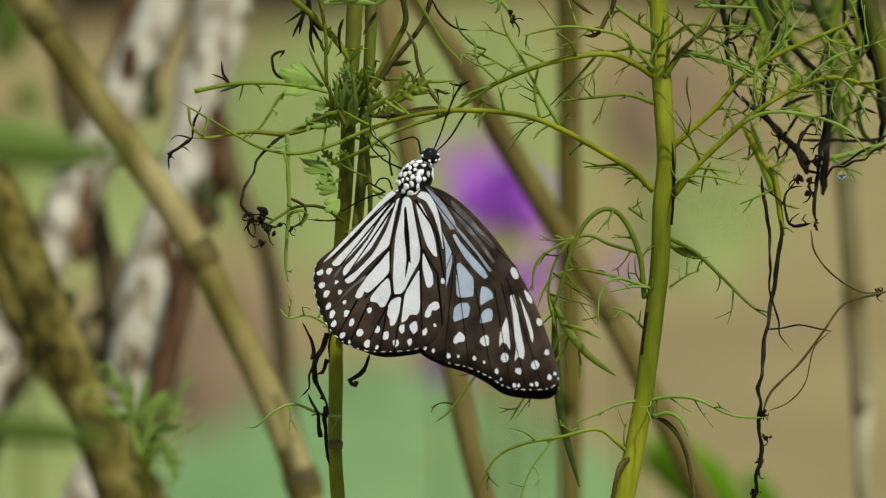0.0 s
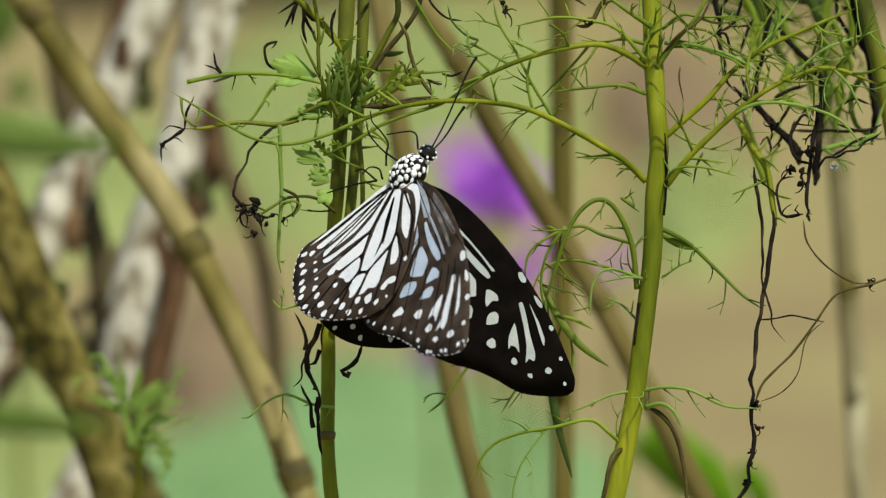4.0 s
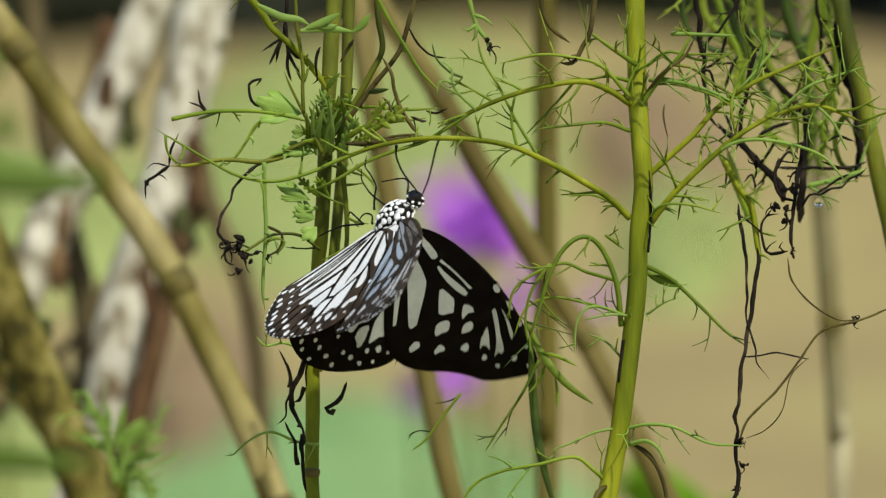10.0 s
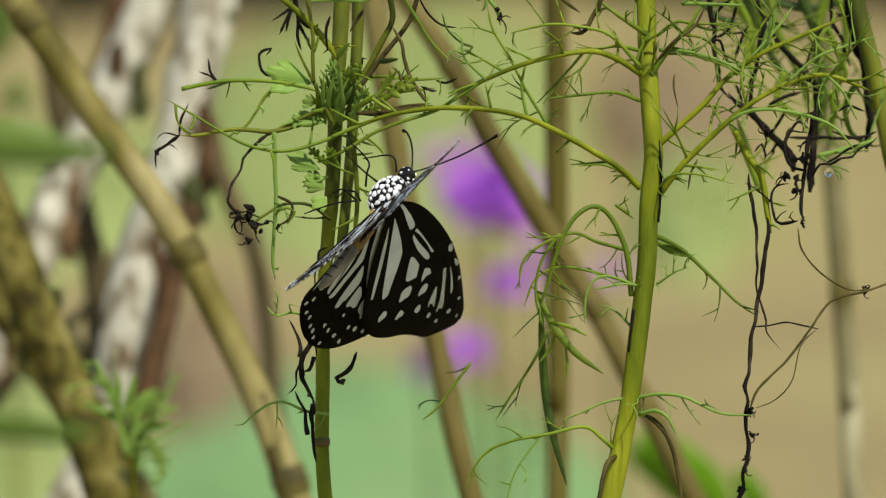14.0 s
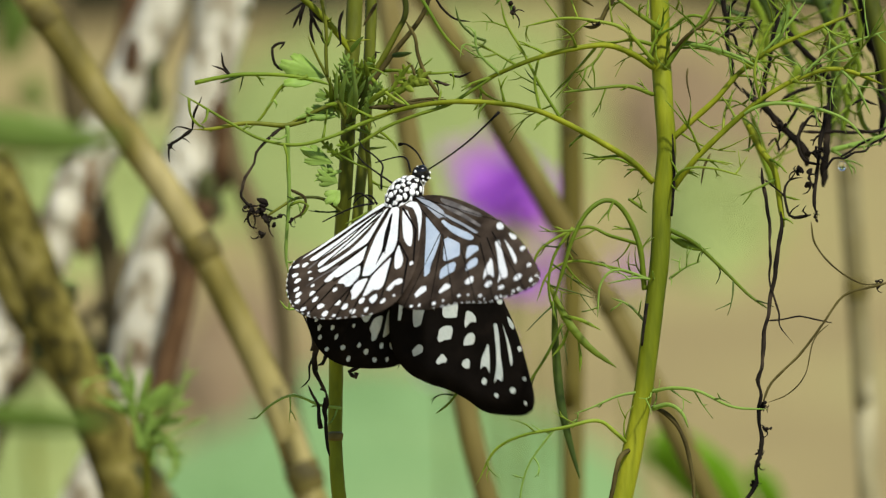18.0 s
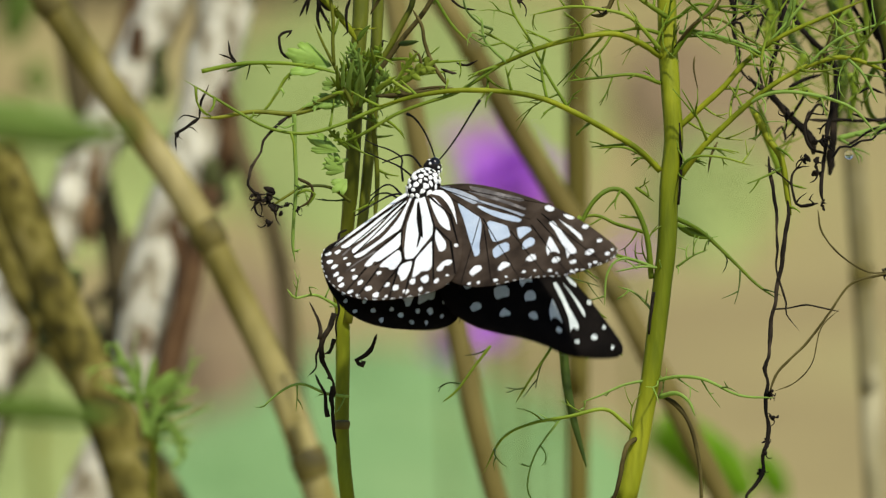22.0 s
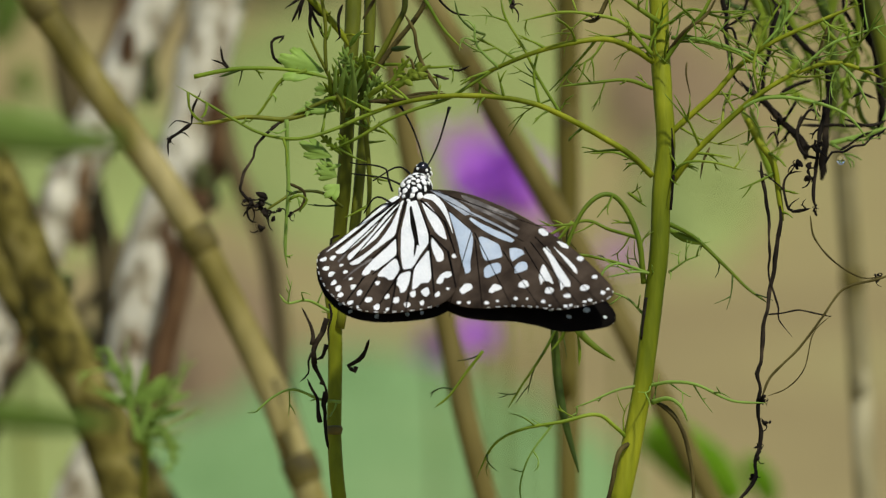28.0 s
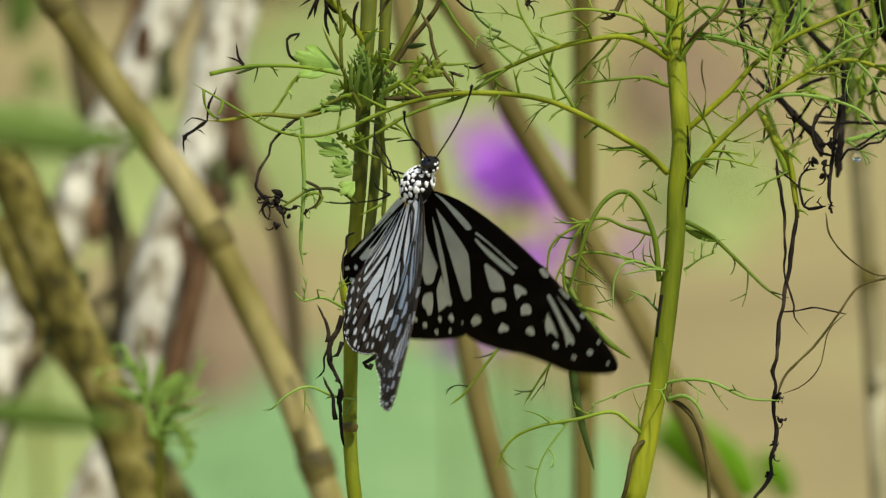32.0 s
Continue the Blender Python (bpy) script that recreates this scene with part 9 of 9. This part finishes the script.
        (22.6, (19.9, -7.8, -0.8), (21.9, -15.0, 2.3), (41.6, -1.1, 5.8), (41.9, 1.3, 8.7), (-41, 10), (-16, 7)),
        (22.7, (21.0, -5.2, -1.4), (23.1, -14.4, 2.1), (39.3, -0.3, 5.3), (39.3, 2.5, 8.5), (-43, 7), (-20, 9)),
        (22.8, (22.5, -5.3, -2.0), (24.7, -15.1, 1.8), (40.9, 0.6, 4.8), (40.5, 1.4, 8.1), (-46, 4), (-25, 10)),
        (23, (40.1, -5.9, -1.3), (43.1, -9.7, 3.7), (47.7, -3.1, 2.3), (49.3, -0.9, 4.1), (-51, -2), (-33, 13)),
        (23.1, (52.1, -8.2, -1.7), (52.8, -12.4, 0.7), (65.1, -13.5, -1.7), (66.9, -8.6, 0.5), (-48, -2), (-30, 12)),
        (23.2, (62.3, -11.4, -1.6), (62.5, -14.1, 0.2), (57.4, 0.4, -0.2), (58.5, -10.1, 1.5), (-45, -1), (-27, 11)),
        (23.3, (71.2, -17.0, -2.6), (71.1, -18.0, -1.3), (85.3, -21.7, 0.4), (86.4, -14.2, 1.1), (-42, -1), (-23, 11)),
        (23.4, (75.1, -20.2, -1.7), (75.1, -23.5, -0.7), (87.9, -21.7, 0.6), (88.4, -20.1, 0.7), (-40, -1), (-20, 10)),
        (23.6, (82.3, -24.5, -2.1), (81.8, -25.7, -1.1), (92.9, -25.7, 1.3), (92.5, -23.3, 0.4), (-34, -0), (-14, 9)),
        (24, (85.6, -35.1, -1.2), (87.0, -31.5, -0.4), (91.5, -35.4, 1.6), (86.8, -31.7, -2.6), (-23, 1), (-1, 6)),
        (24.5, (81.8, -32.1, 1.2), (80.9, -29.7, 2.0), (94.2, -32.2, -2.7), (94.4, -30.2, -3.0), (-26, 3), (-2, 6)),
        (25, (76.3, -30.4, -0.9), (76.6, -27.0, 0.0), (100.2, -30.2, -1.2), (96.2, -26.9, -3.0), (-29, 6), (-3, 6)),
        (25.5, (78.5, -28.8, 0.8), (77.5, -26.0, 1.3), (101.7, -29.1, -3.4), (101.3, -25.7, -3.9), (-29, 6), (-2, 6)),
        (27.5, (84.6, -27.3, 1.7), (83.9, -24.1, 2.1), (97.1, -28.4, -3.5), (96.0, -24.4, -4.7), (-27, 8), (1, 7)),
        (28, (83.3, -30.2, -1.2), (84.0, -26.5, -0.9), (96.0, -30.4, 0.7), (92.6, -26.7, -2.5), (-27, 8), (1, 7)),
        (28.4, (86.6, -17.9, 5.7), (83.9, -14.8, 6.1), (93.3, -19.6, -4.4), (92.8, -14.5, -4.8), (-31, 21), (-3, 20)),
        (28.6, (81.9, -17.9, 6.8), (79.5, -12.1, 7.3), (89.8, -19.2, -4.6), (89.7, -11.9, -4.3), (-33, 28), (-4, 27)),
        (28.7, (76.0, -17.1, 6.5), (74.0, -12.2, 7.1), (84.4, -18.0, -4.7), (84.3, -12.9, -4.6), (-34, 31), (-5, 31)),
        (28.8, (70.6, -13.3, 5.2), (68.8, -13.7, 6.3), (78.0, -16.1, -4.0), (77.8, -15.0, -4.6), (-35, 34), (-6, 34)),
        (28.9, (61.2, -6.3, 6.6), (60.1, 1.1, 5.4), (70.8, -11.2, -6.0), (71.7, -2.2, -4.2), (-36, 37), (-7, 37)),
        (29, (50.2, 2.4, 8.9), (50.6, 4.9, 8.5), (49.0, -8.9, -1.1), (47.5, -5.4, -1.5), (-37, 40), (-8, 41)),
        (29.1, (36.0, -20.5, 5.8), (36.8, -2.5, 4.2), (46.7, -5.4, 3.9), (41.8, -1.7, 4.0), (-33, 31), (-7, 40)),
        (29.2, (21.2, -12.0, 5.3), (21.0, -8.5, 3.9), (37.9, -1.9, 4.6), (34.8, -6.9, 4.9), (-29, 21), (-6, 39)),
        (29.3, (7.4, -8.3, 4.0), (7.2, -5.8, 2.7), (26.9, 2.2, 4.3), (25.4, -1.2, 4.2), (-25, 12), (-5, 38)),
        (29.4, (5.0, -10.2, 3.8), (5.4, -7.6, 3.3), (29.8, 4.2, 4.3), (27.8, -2.7, 4.9), (-21, 2), (-5, 37)),
        (29.5, (13.2, -9.6, 2.9), (14.0, -9.5, 3.6), (45.6, 0.9, 2.6), (41.7, -7.8, 4.7), (-17, -8), (-4, 36)),
        (29.6, (30.2, -19.4, 2.0), (32.2, -13.0, 4.7), (67.7, -3.7, 5.3), (60.3, -7.4, 8.8), (-13, -17), (-3, 35)),
        (29.7, (35.6, -21.5, -3.0), (36.0, -3.3, 0.3), (73.3, -9.7, -4.1), (62.5, -4.2, 2.0), (-9, -27), (-2, 35)),
        (29.8, (43.7, -22.1, -5.1), (44.0, -13.8, -0.3), (74.6, -15.9, -6.2), (67.2, -15.4, 3.1), (-5, -36), (-1, 34)),
        (30, (51.3, -17.8, -8.0), (53.8, -12.8, -4.6), (73.2, -18.2, -11.3), (72.5, -14.7, -0.0), (4, -56), (1, 32)),
        (30.2, (62.5, -17.9, -2.0), (61.7, -10.0, 1.5), (56.9, -22.1, -8.5), (52.0, -13.8, 1.5), (6, -51), (3, 32)),
        (30.4, (65.2, -13.2, 0.3), (63.7, -7.6, 2.1), (51.5, -19.1, -9.7), (44.4, -14.0, 0.8), (9, -47), (4, 32)),
        (30.5, (64.2, -11.7, 2.4), (63.0, -4.6, 3.3), (53.0, -16.2, -6.5), (42.0, -13.9, -1.3), (10, -45), (5, 32)),
        (30.6, (64.3, -3.7, 7.2), (62.9, -7.8, 8.2), (50.7, -6.8, -2.5), (40.5, -13.8, 1.0), (11, -43), (5, 32)),
        (30.7, (50.2, -2.7, 4.4), (49.5, -3.3, 5.5), (29.9, -10.1, -3.3), (22.0, -13.4, -1.1), (13, -41), (6, 32)),
        (30.8, (45.3, 11.2, 5.0), (43.8, 1.4, 5.9), (7.1, -10.5, -3.3), (2.6, -18.6, -1.6), (14, -39), (7, 32)),
        (30.9, (44.5, 9.1, 5.8), (45.8, 16.5, 7.5), (-9.0, -8.9, -2.5), (-12.6, -16.5, -2.9), (15, -36), (7, 32)),
        (31, (45.4, 12.4, 3.5), (43.4, 14.5, 8.0), (-26.6, -12.5, -1.6), (-26.5, -11.6, -2.0), (17, -34), (8, 32)),
        (31.1, (35.1, 8.1, 0.4), (36.1, 18.4, 2.9), (-15.3, -7.0, -0.6), (-19.3, -9.0, -3.1), (14, -36), (7, 28)),
        (31.2, (42.0, 3.4, 3.7), (43.7, 16.3, 5.9), (3.0, -3.6, -3.0), (-2.5, -7.5, -5.6), (12, -37), (7, 25)),
        (31.3, (65.6, 15.9, 5.3), (62.4, 5.5, 5.3), (14.9, -5.7, -7.5), (10.1, -15.9, -8.3), (9, -38), (6, 21)),
        (31.4, (88.4, -10.9, 0.0), (83.6, 7.5, 0.5), (89.2, -19.7, -4.6), (88.6, 12.7, -3.4), (7, -40), (5, 17)),
        (31.5, (83.1, -13.4, -0.1), (79.3, 6.0, 1.1), (96.8, -19.0, -4.3), (95.0, 10.4, -3.5), (4, -41), (5, 13)),
        (31.6, (82.3, -12.0, -1.8), (78.0, 5.9, -0.4), (97.3, -17.7, -2.5), (95.3, 8.4, -2.1), (2, -42), (4, 10)),
        (31.7, (76.9, -12.6, -2.2), (74.0, -3.5, 0.3), (101.7, -17.2, -2.2), (98.9, -3.0, -1.7), (-1, -43), (3, 6)),
        (31.8, (66.7, -16.2, -3.8), (65.0, -2.0, -1.4), (98.6, -19.0, -2.9), (96.3, -1.1, -4.2), (-3, -45), (3, 2)),
        (31.9, (57.8, -15.1, -4.6), (57.7, 0.0, -1.6), (93.4, -10.7, -5.2), (90.6, -0.6, -7.7), (-5, -46), (2, -2)),
        (32, (47.8, -18.1, -5.3), (51.2, -4.6, -0.9), (68.4, -14.5, 4.0), (65.0, -5.3, -1.2), (-8, -47), (1, -5)),
    ]
    for n, (w, left, fore) in enumerate(((LF, 1, 1), (LH, 1, 0), (RF, 0, 1), (RH, 0, 0))):
        sg = 1 if left else -1
        rows = []
        for b in beats:
            close, sweep, twist = b[1 + n]
            flap = Matrix.Rotation(radians(sg * close), 4, "Z") @ Matrix.Rotation(radians(sg * sweep), 4, "Y") @ Matrix.Rotation(radians(twist), 4, "X")
            rows.append((b[0], Matrix.Translation((-sg * HINGE_X * MM, HINGE_Y * MM, 0)) @ flap @ Matrix.Translation((0, 0 if fore else 0.45 * MM, 0))))
        walk(w, rows)
    for a, sx, col in ((ant_l, -1, 5), (ant_r, 1, 6)):
        walk(a, [(b[0], pose(sx * 0.6 * MM, 0, 6.2 * MM, b[col][0], b[col][1], 0)) for b in beats])


motions()
